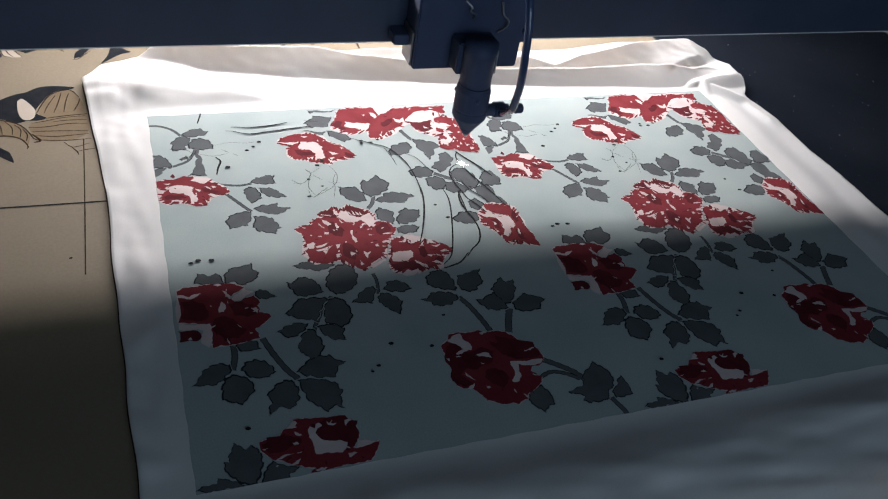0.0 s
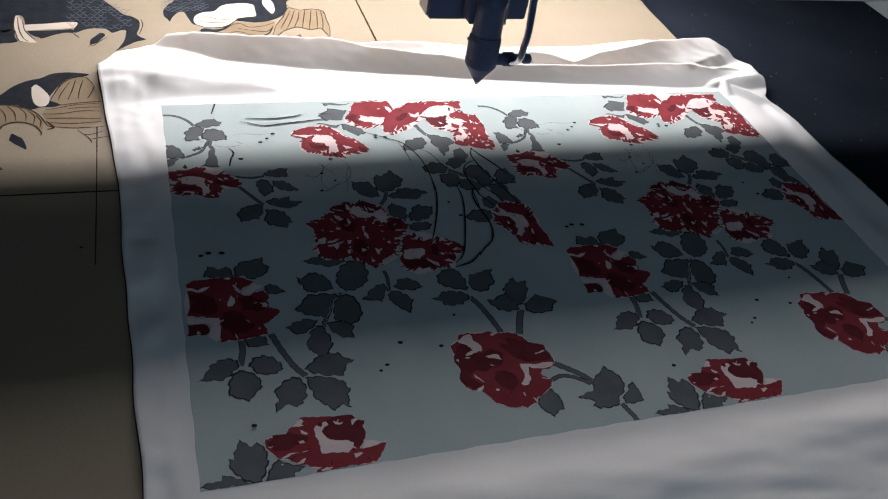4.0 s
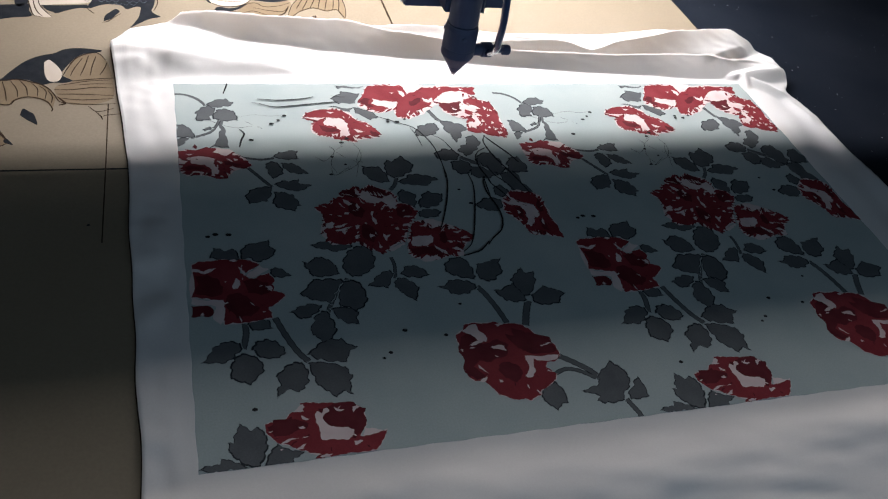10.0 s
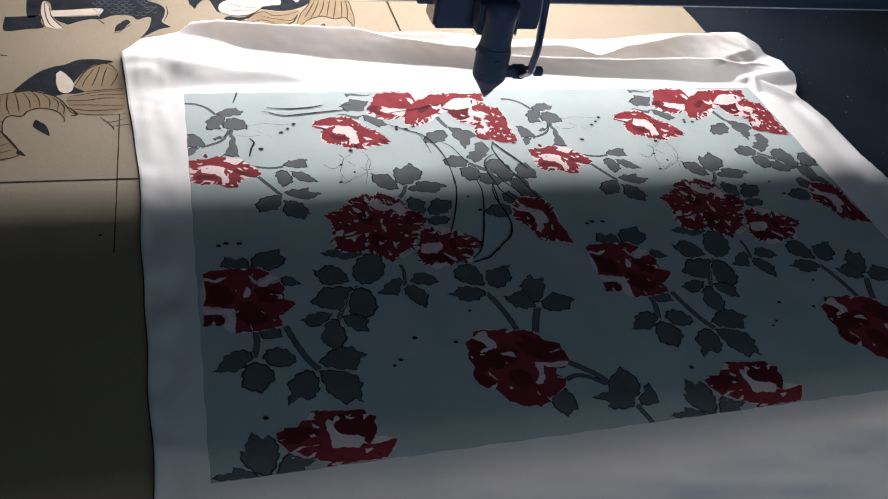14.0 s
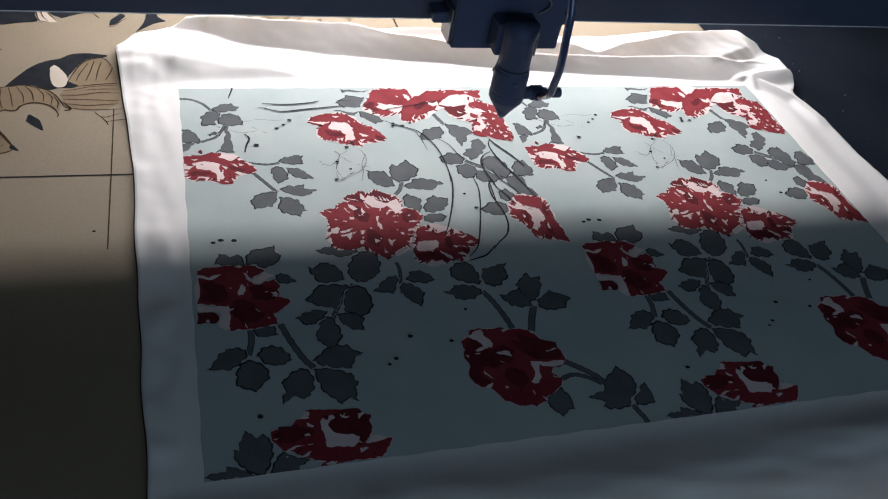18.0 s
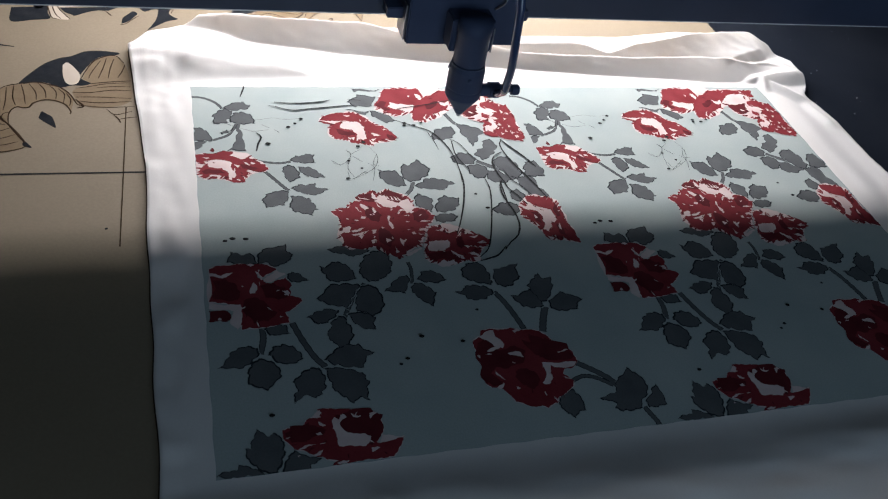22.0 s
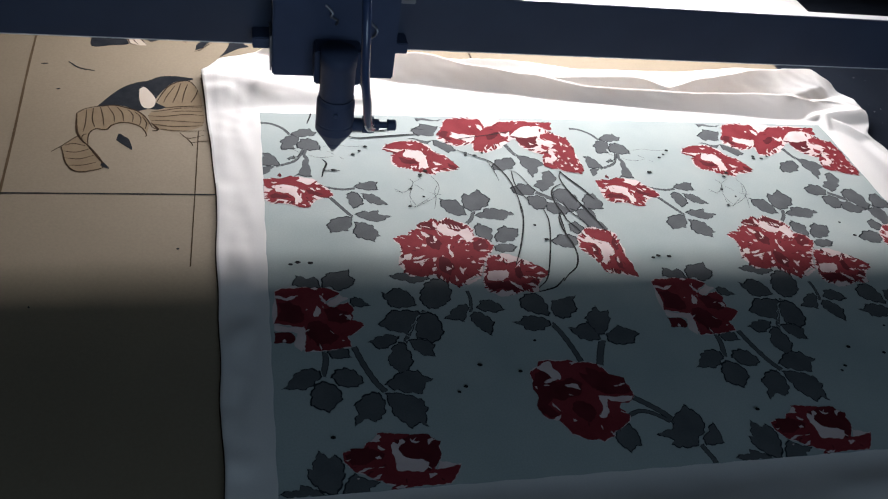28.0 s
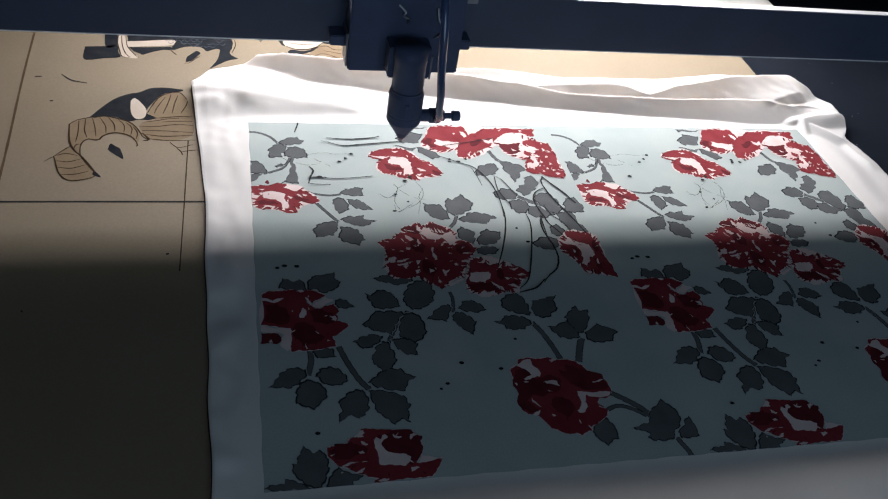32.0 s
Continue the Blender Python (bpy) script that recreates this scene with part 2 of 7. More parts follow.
FLOOR_Z = -0.85
structure("floor", box(bmesh.new(), -2.6, 2.6, -1.2, 2.6, FLOOR_Z - 0.1, FLOOR_Z), M["concrete"], "grey concrete workshop floor")
structure("wall_north", box(bmesh.new(), -2.6, 2.6, 2.6, 2.75, FLOOR_Z, 2.0), M["wall"])
structure("wall_west", box(bmesh.new(), -2.75, -2.6, -1.2, 2.6, FLOOR_Z, 2.0), M["wall"])
structure("wall_east", box(bmesh.new(), 2.6, 2.75, -1.35, 2.75, FLOOR_Z, 2.0), M["wall"])
structure("ceiling", box(bmesh.new(), -2.75, 2.75, -1.35, 2.75, 2.0, 2.1), M["wall"])
# unseen wall; its opening is added to go with the fill lamp
bm = bmesh.new()
box(bm, -2.75, -0.3, -1.35, -1.2, FLOOR_Z, 2.0)
box(bm, 0.7, 2.599, -1.35, -1.2, FLOOR_Z, 2.0)
box(bm, -0.3, 0.7, -1.35, -1.2, FLOOR_Z, 0.0)
structure("wall_south", box(bm, -0.3, 0.7, -1.35, -1.2, 0.9, 2.0), M["wall"], "unseen grey plaster wall with an added opening at the front fill")

BED_Z = -0.006
machine = tagged(new("laser_cutter"), "black laser cutting machine with a flat glossy bed", "laser cutter")
part("bed", box(bmesh.new(), -0.62, 0.94, -0.62, 0.74, BED_Z - 0.03, BED_Z, 0.002), M["bed"], machine, "glossy black bed plate with dust")
part("cabinet", box(bmesh.new(), -0.70, 1.06, -0.66, 0.78, FLOOR_Z, BED_Z - 0.031, 0.006), M["black"], machine)
part("side_rail", box(bmesh.new(), 0.94, 1.04, -0.62, 0.74, BED_Z - 0.03, 0.035, 0.003), M["grey"], machine, "grey painted side rail")
part("side_rail", box(bmesh.new(), -0.70, -0.62, -0.62, 0.74, BED_Z - 0.03, 0.035, 0.003), M["grey"], machine, "grey painted side rail")
part("back_panel", box(bmesh.new(), -0.70, 1.06, 0.742, 0.78, BED_Z - 0.03, 0.32, 0.004), M["black"], machine)
strip = tagged(new("light_strip"), "white lit strip lamp on the machine's back panel", "lamp")
part("housing", box(bmesh.new(), STRIP_X0 - 0.03, STRIP_X1 + 0.03, STRIP_Y + 0.012, 0.741, STRIP_Z - 0.036, STRIP_Z + 0.038, 0.003), M["grey"], strip)
part("diffuser", box(bmesh.new(), STRIP_X0, STRIP_X1, STRIP_Y + 0.004, STRIP_Y + 0.0115, STRIP_Z - 0.031, STRIP_Z + 0.031, 0.002), M["tube"], strip)

# ---- the board under the cloth ----
rng = random.Random(4)
bm = bmesh.new()
BX0, BX1, BY0, BY1, BT = -0.55, 0.571, -0.58, 0.69, -0.0005
edge = [(BX0, BY0), (BX1, BY0)]
edge += [(BX1 + rng.uniform(-0.0015, 0.0015), BY0 + (BY1 - BY0) * i / 60) for i in range(1, 60)]
edge += [(BX1, BY1), (BX0, BY1)]
top = [bm.verts.new((x, y, BT)) for x, y in edge]
low = [bm.verts.new((x, y, BED_Z + 0.0003)) for x, y in edge]
bm.faces.new(top)
bm.faces.new(list(reversed(low)))
for i in range(len(edge)):
    j = (i + 1) % len(edge)
    bm.faces.new((top[i], low[i], low[j], top[j]))
bmesh.ops.recalc_face_normals(bm, faces=bm.faces)
board = tagged(part("engraved_board", bm, M["board"]), "tan fibreboard sheet with scorched line drawings on the bed", "board")

# ---- cloth ----
CX0, CY0 = -0.029, -0.36
PX0, PX1, PY0, PY1 = 0.0, 0.5565, -0.0034, 0.3738
TILE, TILE_W = 0.28, 0.2785


def between(x, rows):
    """A value that glides from one (place, value) to the next."""
    if x <= rows[0][0]:
        return rows[0][1]
    for (a, p), (b, q) in zip(rows, rows[1:]):
        if x <= b:
            t = (x - a) / (b - a)
            t = t * t * (3 - 2 * t) * 0.5 + t * 0.5
            return p + (q - p) * t
    return rows[-1][1]


def hill(d, w):
    return math.exp(-(d / w) ** 2)


def ramp01(x):
    x = min(1.0, max(0.0, x))
    return x * x * (3 - 2 * x)


FRONT_FOOT = [(-0.02, 0.476), (0.02, 0.463), (0.058, 0.446), (0.097, 0.438), (0.138, 0.429), (0.217, 0.418), (0.314, 0.403), (0.40, 0.393), (0.453, 0.389), (0.51, 0.3825), (0.538, 0.3825), (0.564, 0.394), (0.60, 0.403), (0.64, 0.412)]
FRONT_CREST = [(-0.01, 0.4675), (0.034, 0.4703), (0.075, 0.4595), (0.155, 0.4517), (0.2065, 0.4371), (0.255, 0.4292), (0.314, 0.4161), (0.3735, 0.4112), (0.43, 0.4076), (0.50, 0.4075), (0.5367, 0.4060), (0.56, 0.404), (0.64, 0.425)]
FRONT_RISE = [(-0.05, 0.0), (-0.01, 0.006), (0.034, 0.016), (0.075, 0.0195), (0.155, 0.0215), (0.2065, 0.0174), (0.255, 0.0158), (0.314, 0.0126), (0.43, 0.0130), (0.50, 0.0155), (0.525, 0.0150), (0.545, 0.0120), (0.565, 0.0080), (0.585, 0.0045), (0.61, 0.002)]
BACK_CREST = [(0.0, 0.478), (0.155, 0.457), (0.21, 0.456), (0.25, 0.453), (0.36, 0.430), (0.405, 0.4221), (0.451, 0.4301), (0.512, 0.4428), (0.548, 0.4453), (0.578, 0.4516), (0.64, 0.430)]
BACK_RISE = [(0.15, 0.012), (0.25, 0.0155), (0.36, 0.0160), (0.405, 0.0168), (0.451, 0.0188), (0.512, 0.0223), (0.548, 0.0223), (0.578, 0.0198), (0.61, 0.009), (0.64, 0.004)]
# how far behind the first pleat the second one starts
BACK_START = [(0.40, 0.004), (0.46, 0.010), (0.52, 0.012), (0.64, 0.014)]
BACK_EDGE = [(-0.06, 0.434), (-0.05, 0.437), (-0.03, 0.458), (0.0, 0.472), (0.04, 0.482), (0.17, 0.478), (0.3, 0.464), (0.45, 0.466), (0.55, 0.479), (0.60, 0.478), (0.65, 0.44)]


CREASES = [(0.20, 0.441, 0.40, 0.424, 0.0026, 0.0030), (0.05, 0.402, 0.14, 0.396, 0.0016, 0.0040)]
# lopsided folds: crest from one end to the other, height, reach in front of it and behind it
RIDGES = [(0.531, 0.4125, 0.592, 0.4315, 0.0045, 0.013, 0.014), (0.565, 0.409, 0.625, 0.410, 0.0030, 0.009, 0.010),
          (0.553, 0.380, 0.622, 0.398, 0.0080, 0.019, 0.013), (0.568, 0.383, 0.602, 0.351, 0.0055, 0.012, 0.009),
          (0.601, 0.354, 0.607, 0.310, 0.0035, 0.010, 0.008), (0.336, -0.051, 0.376, -0.057, 0.0012, 0.0065, 0.016),
          (0.008, -0.0143, 0.028, -0.0156, 0.0014, 0.0055, 0.014), (0.031, -0.0160, 0.082, -0.0207, 0.0012, 0.0090, 0.018),
          (0.099, -0.0391, 0.079, -0.0187, 0.0013, 0.0120, 0.006), (0.112, -0.0195, 0.147, -0.0222, 0.0010, 0.0100, 0.016)]


# a soft fold that dies out along the back: its crest, its foot and its height
FOLD_CREST = [(-0.05, 0.418), (-0.02, 0.411), (0.02, 0.407), (0.053, 0.402), (0.10, 0.3945), (0.14, 0.394)]
FOLD_FOOT = [(-0.05, 0.376), (-0.013, 0.383), (0.0145, 0.387), (0.0525, 0.389), (0.13, 0.3905)]
FOLD_RISE = [(-0.052, 0.003), (-0.036, 0.0075), (0.0, 0.0082), (0.04, 0.0048), (0.08, 0.0022), (0.12, 0.0)]
HEM = [(0.285, -0.0695), (0.310, -0.0703), (0.3245, -0.0714), (0.3595, -0.0790), (0.403, -0.0885)]


def ridges(x, y):
    z = 0.0
    for x0, y0, x1, y1, h, front, back in RIDGES:
        dx, dy = x1 - x0, y1 - y0
        n = math.hypot(dx, dy)
        t = ((x - x0) * dx + (y - y0) * dy) / (n * n)
        if -0.2 < t < 1.2:
            d = ((x - x0) * dy - (y - y0) * dx) / n + 0.0030 * noise.noise(Vector((x * 30, y * 30, h * 900)))
            k = (0.6 * max(0.0, 1 - d / front) + 0.4 * ramp01(1 - d / front)) if d > 0 else math.exp(d / back)
            z = max(z, h * k * ramp01((t + 0.2) / 0.35) * ramp01((1.2 - t) / 0.35))
    return z


def creases(x, y):
    """Sharp little folds, each along a line, that die out at both ends."""
    z = 0.0
    for x0, y0, x1, y1, h, w in CREASES:
        dx, dy = x1 - x0, y1 - y0
        n = math.hypot(dx, dy)
        t = ((x - x0) * dx + (y - y0) * dy) / (n * n)
        if -0.1 < t < 1.1:
            d = abs((x - x0) * dy - (y - y0) * dx) / n
            z += h * math.exp(-d / w) * ramp01((t + 0.1) / 0.35) * ramp01((1.1 - t) / 0.35)
    return z


def cloth_height(x, y):
    z = 0.0022
    foot, rise = between(x, FRONT_FOOT), between(x, FRONT_RISE)
    s = y - foot
    crest, far = between(x, FRONT_CREST), between(x, BACK_CREST)
    reach = max(0.010, crest - foot)
    front = rise * (min(1.0, max(0.0, s / reach)) if s < reach else 0.2 + 0.8 * math.exp(-(s - reach) / 0.005))
    # a second pleat behind the first
    start = crest + between(x, BACK_START)
    run = far - start
    k = min(1.0, max(0.0, (y - start) / max(0.004, run)))
    back = between(x, BACK_RISE) * ramp01((run - 0.002) / 0.012)
    back *= (0.15 + 0.85 * k) * ramp01((y - start + 0.004) / 0.004) if y < far else math.exp(-(y - far) / 0.008)
    z += max(front, back) if s > -0.01 else 0.0
    # soft lump at the far corner
    z += 0.008 * hill(x + 0.005, 0.045) * hill(y - 0.448, 0.020)
    if x < 0.12 and y > 0.375:
        crest, foot = between(x, FOLD_CREST), between(x, FOLD_FOOT)
        crest += 0.004 * noise.noise(Vector((x * 40, 2.0, 0)))
        foot += 0.005 * noise.noise(Vector((x * 50, 7.0, 0))) - 0.004
        k = ramp01((y - foot) / (crest - foot)) if y < crest else math.exp(-((y - crest) / 0.016) ** 2)
        z += 1.35 * between(x, FOLD_RISE) * k * (1 + 0.4 * noise.noise(Vector((x * 45, y * 60, 1.5))))
    z += 0.0008 * ramp01((y - 0.388) / 0.03) * noise.noise(Vector((x * 26, y * 70 + x * 12, 0.5)))
    z += 0.0005 * ramp01((y - 0.388) / 0.03) * noise.noise(Vector((x * 70, y * 160 + x * 40, 3.5)))
    if y > 0.379 or x > PX1 or y < -0.02:
        z += max(0.0, creases(x, y) + ridges(x, y)) * max(ramp01((y - 0.379) / 0.008), ramp01((x - PX1 - 0.001) / 0.008), ramp01((-0.02 - y) / 0.01))
    # loose waves in the plain part nearer the front
    near = ramp01((-0.006 - y) / 0.036)
    z += near * (0.0010 * math.sin(x * 26 + y * 38) * math.sin(y * 55 + 0.7) + 0.0008 * math.sin(x * 11 - y * 70 + 1.0) + 0.0056 + 0.0018 * noise.noise(Vector((x * 15, y * 40, 7.7))) + 0.0020 * ramp01((-0.02 - y) / 0.05) * noise.noise(Vector((x * 7, y * 19, 4.1))) + 0.0011 * noise.noise(Vector((x * 34 + y * 20, y * 90, 2.2))))
    # a doubled hem that runs in from the side, a small step up towards the front
    d = between(x, HEM) - y
    z += 0.0016 * ramp01(d / 0.004) * ramp01((x - HEM[0][0]) / 0.03)
    # side margins
    if x < PX0 - 0.004:
        z += (0.0012 * noise.noise(Vector((x * 90, y * 26, 8.0))) + 0.0009 * noise.noise(Vector((x * 60 + y * 25, y * 70, 2.0))) + 0.0010 * math.sin(y * 23 + 1) * math.sin(y * 60)) * ramp01((-0.004 - x) / 0.012)
    if x > PX1 + 0.006:
        z += 0.0012 * math.sin(y * 34 + 0.4) ** 2 * ramp01((x - PX1 - 0.006) / 0.02) * ramp01((0.36 - y) / 0.05)
    # it sags from the board's edge to the bed
    z -= 0.0042 * ramp01((x - 0.572) / 0.03) * ramp01((0.40 - y) / 0.06)
    return z


bm = bmesh.new()
NX, NY = 290, 330
grid = []
for j in range(NY + 1):
    row = []
    for i in range(NX + 1):
        u = 0.0 if i == 0 else 1.0 if i == NX else 0.0012 + 0.9976 * (i - 1) / (NX - 2)
        v = j / NY
        v = v * 0.85 / 0.55 if v < 0.55 else 0.85 + (v - 0.55) * 0.15 / 0.45
        guess = -0.05 + 0.68 * u
        y = CY0 + (between(guess, BACK_EDGE) - CY0) * v
        x0 = CX0 - 0.03 * max(0.0, y) - 0.05 * max(0.0, y - 0.27) + 0.0016 * noise.noise(Vector((y * 22, 0.3, 0)))
        x1 = 0.634 - 0.05 * y + 0.0012 * noise.noise(Vector((y * 24, 5.3, 0))) + 0.0008 * noise.noise(Vector((y * 160, 9.3, 0)))
        x1 -= 0.006 * hill(y - 0.362, 0.013)
        if y > 0.36:
            x1 += 0.30 * min(y - 0.36, 0.045) - 0.55 * max(0.0, y - 0.425)
        x = x0 + (x1 - x0) * u
        z = cloth_height(x, y)
        e = min(i, NX - i, j, NY - j)
        if e < 1:
            z = min(z, 0.0004) if x < 0.572 else BED_Z + 0.0006 + 0.4 * max(0.0, z - 0.004)
            if x > 0.572 and y > 0.37:
                z = max(z, cloth_height(x, y) * 0.9)
        row.append(bm.verts.new((x, y, z)))
    grid.append(row)
for j in range(NY):
    for i in range(NX):
        f = bm.faces.new((grid[j][i], grid[j][i + 1], grid[j + 1][i + 1], grid[j + 1][i]))
        # the outermost strip on the left takes the dark line colour
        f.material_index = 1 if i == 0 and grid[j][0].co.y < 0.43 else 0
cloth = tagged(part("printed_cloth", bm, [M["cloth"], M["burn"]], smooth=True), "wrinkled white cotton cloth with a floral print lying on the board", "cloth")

# ---- the print: pale green ground, grey leaves and red roses, the same panel twice ----
LIFT = 0.0022


def shard(x0, y0, x1, y1, w, rnd):
    """The outline of one fleck of ink from its foot (x0, y0) to its tip (x1, y1)."""
    a, b = Vector((x0, y0)), Vector((x1, y1))
    d = b - a
    n = Vector((-d.y, d.x)).normalized() * (w / 2)
    side = [(0.0, 0.18), (0.14, 0.72), (0.42, 1.0), (0.70, 0.86), (0.90, 0.52), (1.0, 0.10)]
    bend = rnd.uniform(-0.10, 0.10)
    pts = []
    for sgn, prof in ((1, side), (-1, list(reversed(side)))):
        for t, k in prof:
            t2 = t + rnd.uniform(-0.088, 0.088)
            k2 = k * (1 + rnd.uniform(-0.22, 0.22))
            pts.append(a + d * t2 + n * (sgn * k2) + n * bend * 4 * t * (1 - t))
    return pts


def ragged(pts, amount, rnd, times=2):
    """Frays an outline: each edge is broken at its middle and the new corner is pushed in or out."""
    for _ in range(times):
        out = []
        for p, q in zip(pts, pts[1:] + pts[:1]):
            d = q - p
            out += [p, (p + q) / 2 + Vector((-d.y, d.x)) * rnd.uniform(-amount, amount)]
        pts = out
    return pts


def clip(pts, x0, x1, y0, y1):
    """The part of a shape that lies within the panel."""
    for axis, limit, sign in ((0, x0, 1), (0, x1, -1), (1, y0, 1), (1, y1, -1)):
        out = []
        for p, q in zip(pts, pts[1:] + pts[:1]):
            dp, dq = (p[axis] - limit) * sign, (q[axis] - limit) * sign
            if dp >= 0:
                out.append(p)
            if dp * dq < 0:
                out.append(p.lerp(q, dp / (dp - dq)))
        pts = out
        if len(pts) < 3:
            return []
    return pts


def lay(bm, pts, z, mat=0, box4=(PX0, TILE_W, PY0, PY1)):
    pts = clip([Vector(p) for p in pts], *box4) if box4 else [Vector(p) for p in pts]
    if box4:
        z = LIFT + 0.11 * (z - LIFT)
    if len(pts) < 3:
        return
    f = bm.faces.new([bm.verts.new((p.x, p.y, z)) for p in pts])
    f.material_index = mat
    f.normal_update()
    if f.normal.z < 0:
        f.normal_flip()
    bmesh.ops.triangulate(bm, faces=[f])


def ribbon(bm, pts, w, z, mat=0, box4=(PX0, TILE_W, PY0, PY1), taper=True):
    line = curve_points([(x, y, 0) for x, y in pts], 20)
    left, right = [], []
    for i, p in enumerate(line):
        d = (line[min(i + 1, len(line) - 1)] - line[max(i - 1, 0)]).normalized()
        t = i / (len(line) - 1)
        k = w / 2 * (0.35 + 0.65 * math.sin(math.pi * min(1, max(0, 0.08 + 0.84 * t))) if taper else 1.0)
        k *= 1 + 0.12 * math.sin(i * 2.3)
        left.append(Vector((p.x - d.y * k, p.y + d.x * k)))
        right.append(Vector((p.x + d.y * k, p.y - d.x * k)))
    for i in range(len(line) - 1):
        lay(bm, [left[i], left[i + 1], right[i + 1], right[i]], z, mat, box4)


# outlines of the printed motifs by their corners, lines with their width (0 red, 1 dark red, 2 pale, 3 grey)
PLANT_LINES = [
    (0.0006, [(0.014, 0.322), (0.025, 0.320), (0.032, 0.314)]),
    (0.0010, [(0.022, 0.310), (0.028, 0.310), (0.031, 0.315)]),
    (0.0004, [(0.048, 0.324), (0.062, 0.327), (0.073, 0.325), (0.085, 0.326)]),
    (0.0005, [(0.036, 0.313), (0.046, 0.309), (0.058, 0.311)]),
    (0.0004, [(0.062, 0.311), (0.066, 0.307)]),
    (0.0005, [(0.053, 0.318), (0.059, 0.313)]),
]
OWN_LINES = [
    (0.0010, [(0.042, 0.381), (0.043, 0.373), (0.041, 0.365), (0.039, 0.358)]),
    (0.0011, [(0.066, 0.350), (0.084, 0.348), (0.104, 0.350), (0.114, 0.353)]),
    (0.0011, [(0.067, 0.343), (0.080, 0.338), (0.096, 0.340), (0.124, 0.344), (0.134, 0.345)]),
    (0.0005, [(0.061, 0.345), (0.069, 0.343)]),
    (0.0006, [(0.129, 0.354), (0.141, 0.352)]),
    (0.0012, [(0.048, 0.307), (0.051, 0.301), (0.048, 0.292), (0.046, 0.283)]),
]
SPRIGS = [
    (0.0005, [(0.116, 0.282), (0.119, 0.276), (0.114, 0.259), (0.117, 0.247)]),
    (0.0004, [(0.125, 0.283), (0.130, 0.286)]),
    (0.0005, [(0.102, 0.269), (0.109, 0.262)]),
    (0.0005, [(0.120, 0.274), (0.127, 0.266)]),
    (0.0005, [(0.136, 0.285), (0.140, 0.272), (0.134, 0.257), (0.115, 0.244)]),
    (0.0005, [(0.131, 0.264), (0.135, 0.258), (0.131, 0.242)]),
    (0.0004, [(0.123, 0.252), (0.129, 0.253)]),
    (0.0004, [(0.119, 0.276), (0.127, 0.282)]),
]
CROWN_LEAVES = [
    [(0.136, 0.371), (0.160, 0.371), (0.156, 0.367), (0.138, 0.366)],
    [(0.129, 0.350), (0.139, 0.361), (0.154, 0.358), (0.148, 0.344), (0.135, 0.343)],
    [(0.125, 0.338), (0.144, 0.336), (0.141, 0.331)],
    [(0.146, 0.336), (0.159, 0.333), (0.164, 0.323), (0.157, 0.319), (0.147, 0.328)],
]
TRAIN_STEMS = [
    (0.0026, [(0.211, 0.332), (0.216, 0.318), (0.223, 0.310), (0.224, 0.289)]),
    (0.0036, [(0.218, 0.266), (0.231, 0.257), (0.250, 0.246), (0.253, 0.236), (0.257, 0.224), (0.262, 0.211)]),
]
TRAIN_LINES = [
    (0.0005, [(0.116, 0.281), (0.119, 0.275), (0.111, 0.264), (0.103, 0.265)]),
    (0.0005, [(0.140, 0.276), (0.135, 0.263), (0.140, 0.260)]),
    (0.0005, [(0.113, 0.254), (0.115, 0.245), (0.129, 0.256)]),
]
CENTRE_ROSE_A = [
    (2, [(0.0927, 0.2087), (0.0977, 0.2115), (0.1033, 0.2118), (0.1080, 0.2173), (0.1127, 0.2196), (0.1144, 0.2248), (0.1189, 0.2279), (0.1244, 0.2296), (0.1280, 0.2321), (0.1298, 0.2279), (0.1367, 0.2316), (0.1413, 0.2320), (0.1500, 0.2268), (0.1553, 0.2224), (0.1575, 0.2182), (0.1551, 0.2117), (0.1640, 0.2079), (0.1678, 0.2050), (0.1695, 0.1978), (0.1655, 0.1904), (0.1618, 0.1856), (0.1572, 0.1773), (0.1534, 0.1667), (0.1476, 0.1654), (0.1385, 0.1580), (0.1339, 0.1560), (0.1258, 0.1602), (0.1191, 0.1677), (0.1106, 0.1661), (0.0995, 0.1670), (0.0963, 0.1719), (0.0933, 0.1834), (0.0966, 0.1916), (0.0974, 0.2014), (0.0941, 0.2042)]),
]
CENTRE_ROSE_B = [
    (0, [(0.0931, 0.2086), (0.0984, 0.2102), (0.1030, 0.2105), (0.1077, 0.2154), (0.1116, 0.2184), (0.1143, 0.2169), (0.1180, 0.2206), (0.1230, 0.2216), (0.1270, 0.2201), (0.1301, 0.2159), (0.1328, 0.2118), (0.1394, 0.2101), (0.1443, 0.2124), (0.1480, 0.2096), (0.1505, 0.2049), (0.1527, 0.2028), (0.1595, 0.2075), (0.1648, 0.2059), (0.1674, 0.2018), (0.1689, 0.1972), (0.1656, 0.1923), (0.1608, 0.1888), (0.1581, 0.1846), (0.1582, 0.1797), (0.1541, 0.1751), (0.1538, 0.1703), (0.1480, 0.1672), (0.1431, 0.1640), (0.1380, 0.1597), (0.1333, 0.1567), (0.1289, 0.1594), (0.1250, 0.1643), (0.1224, 0.1680), (0.1174, 0.1696), (0.1131, 0.1682), (0.1076, 0.1669), (0.1022, 0.1685), (0.0979, 0.1718), (0.0971, 0.1765), (0.0963, 0.1819), (0.0995, 0.1865), (0.0986, 0.1908), (0.0977, 0.1958), (0.0978, 0.2014)]),
]
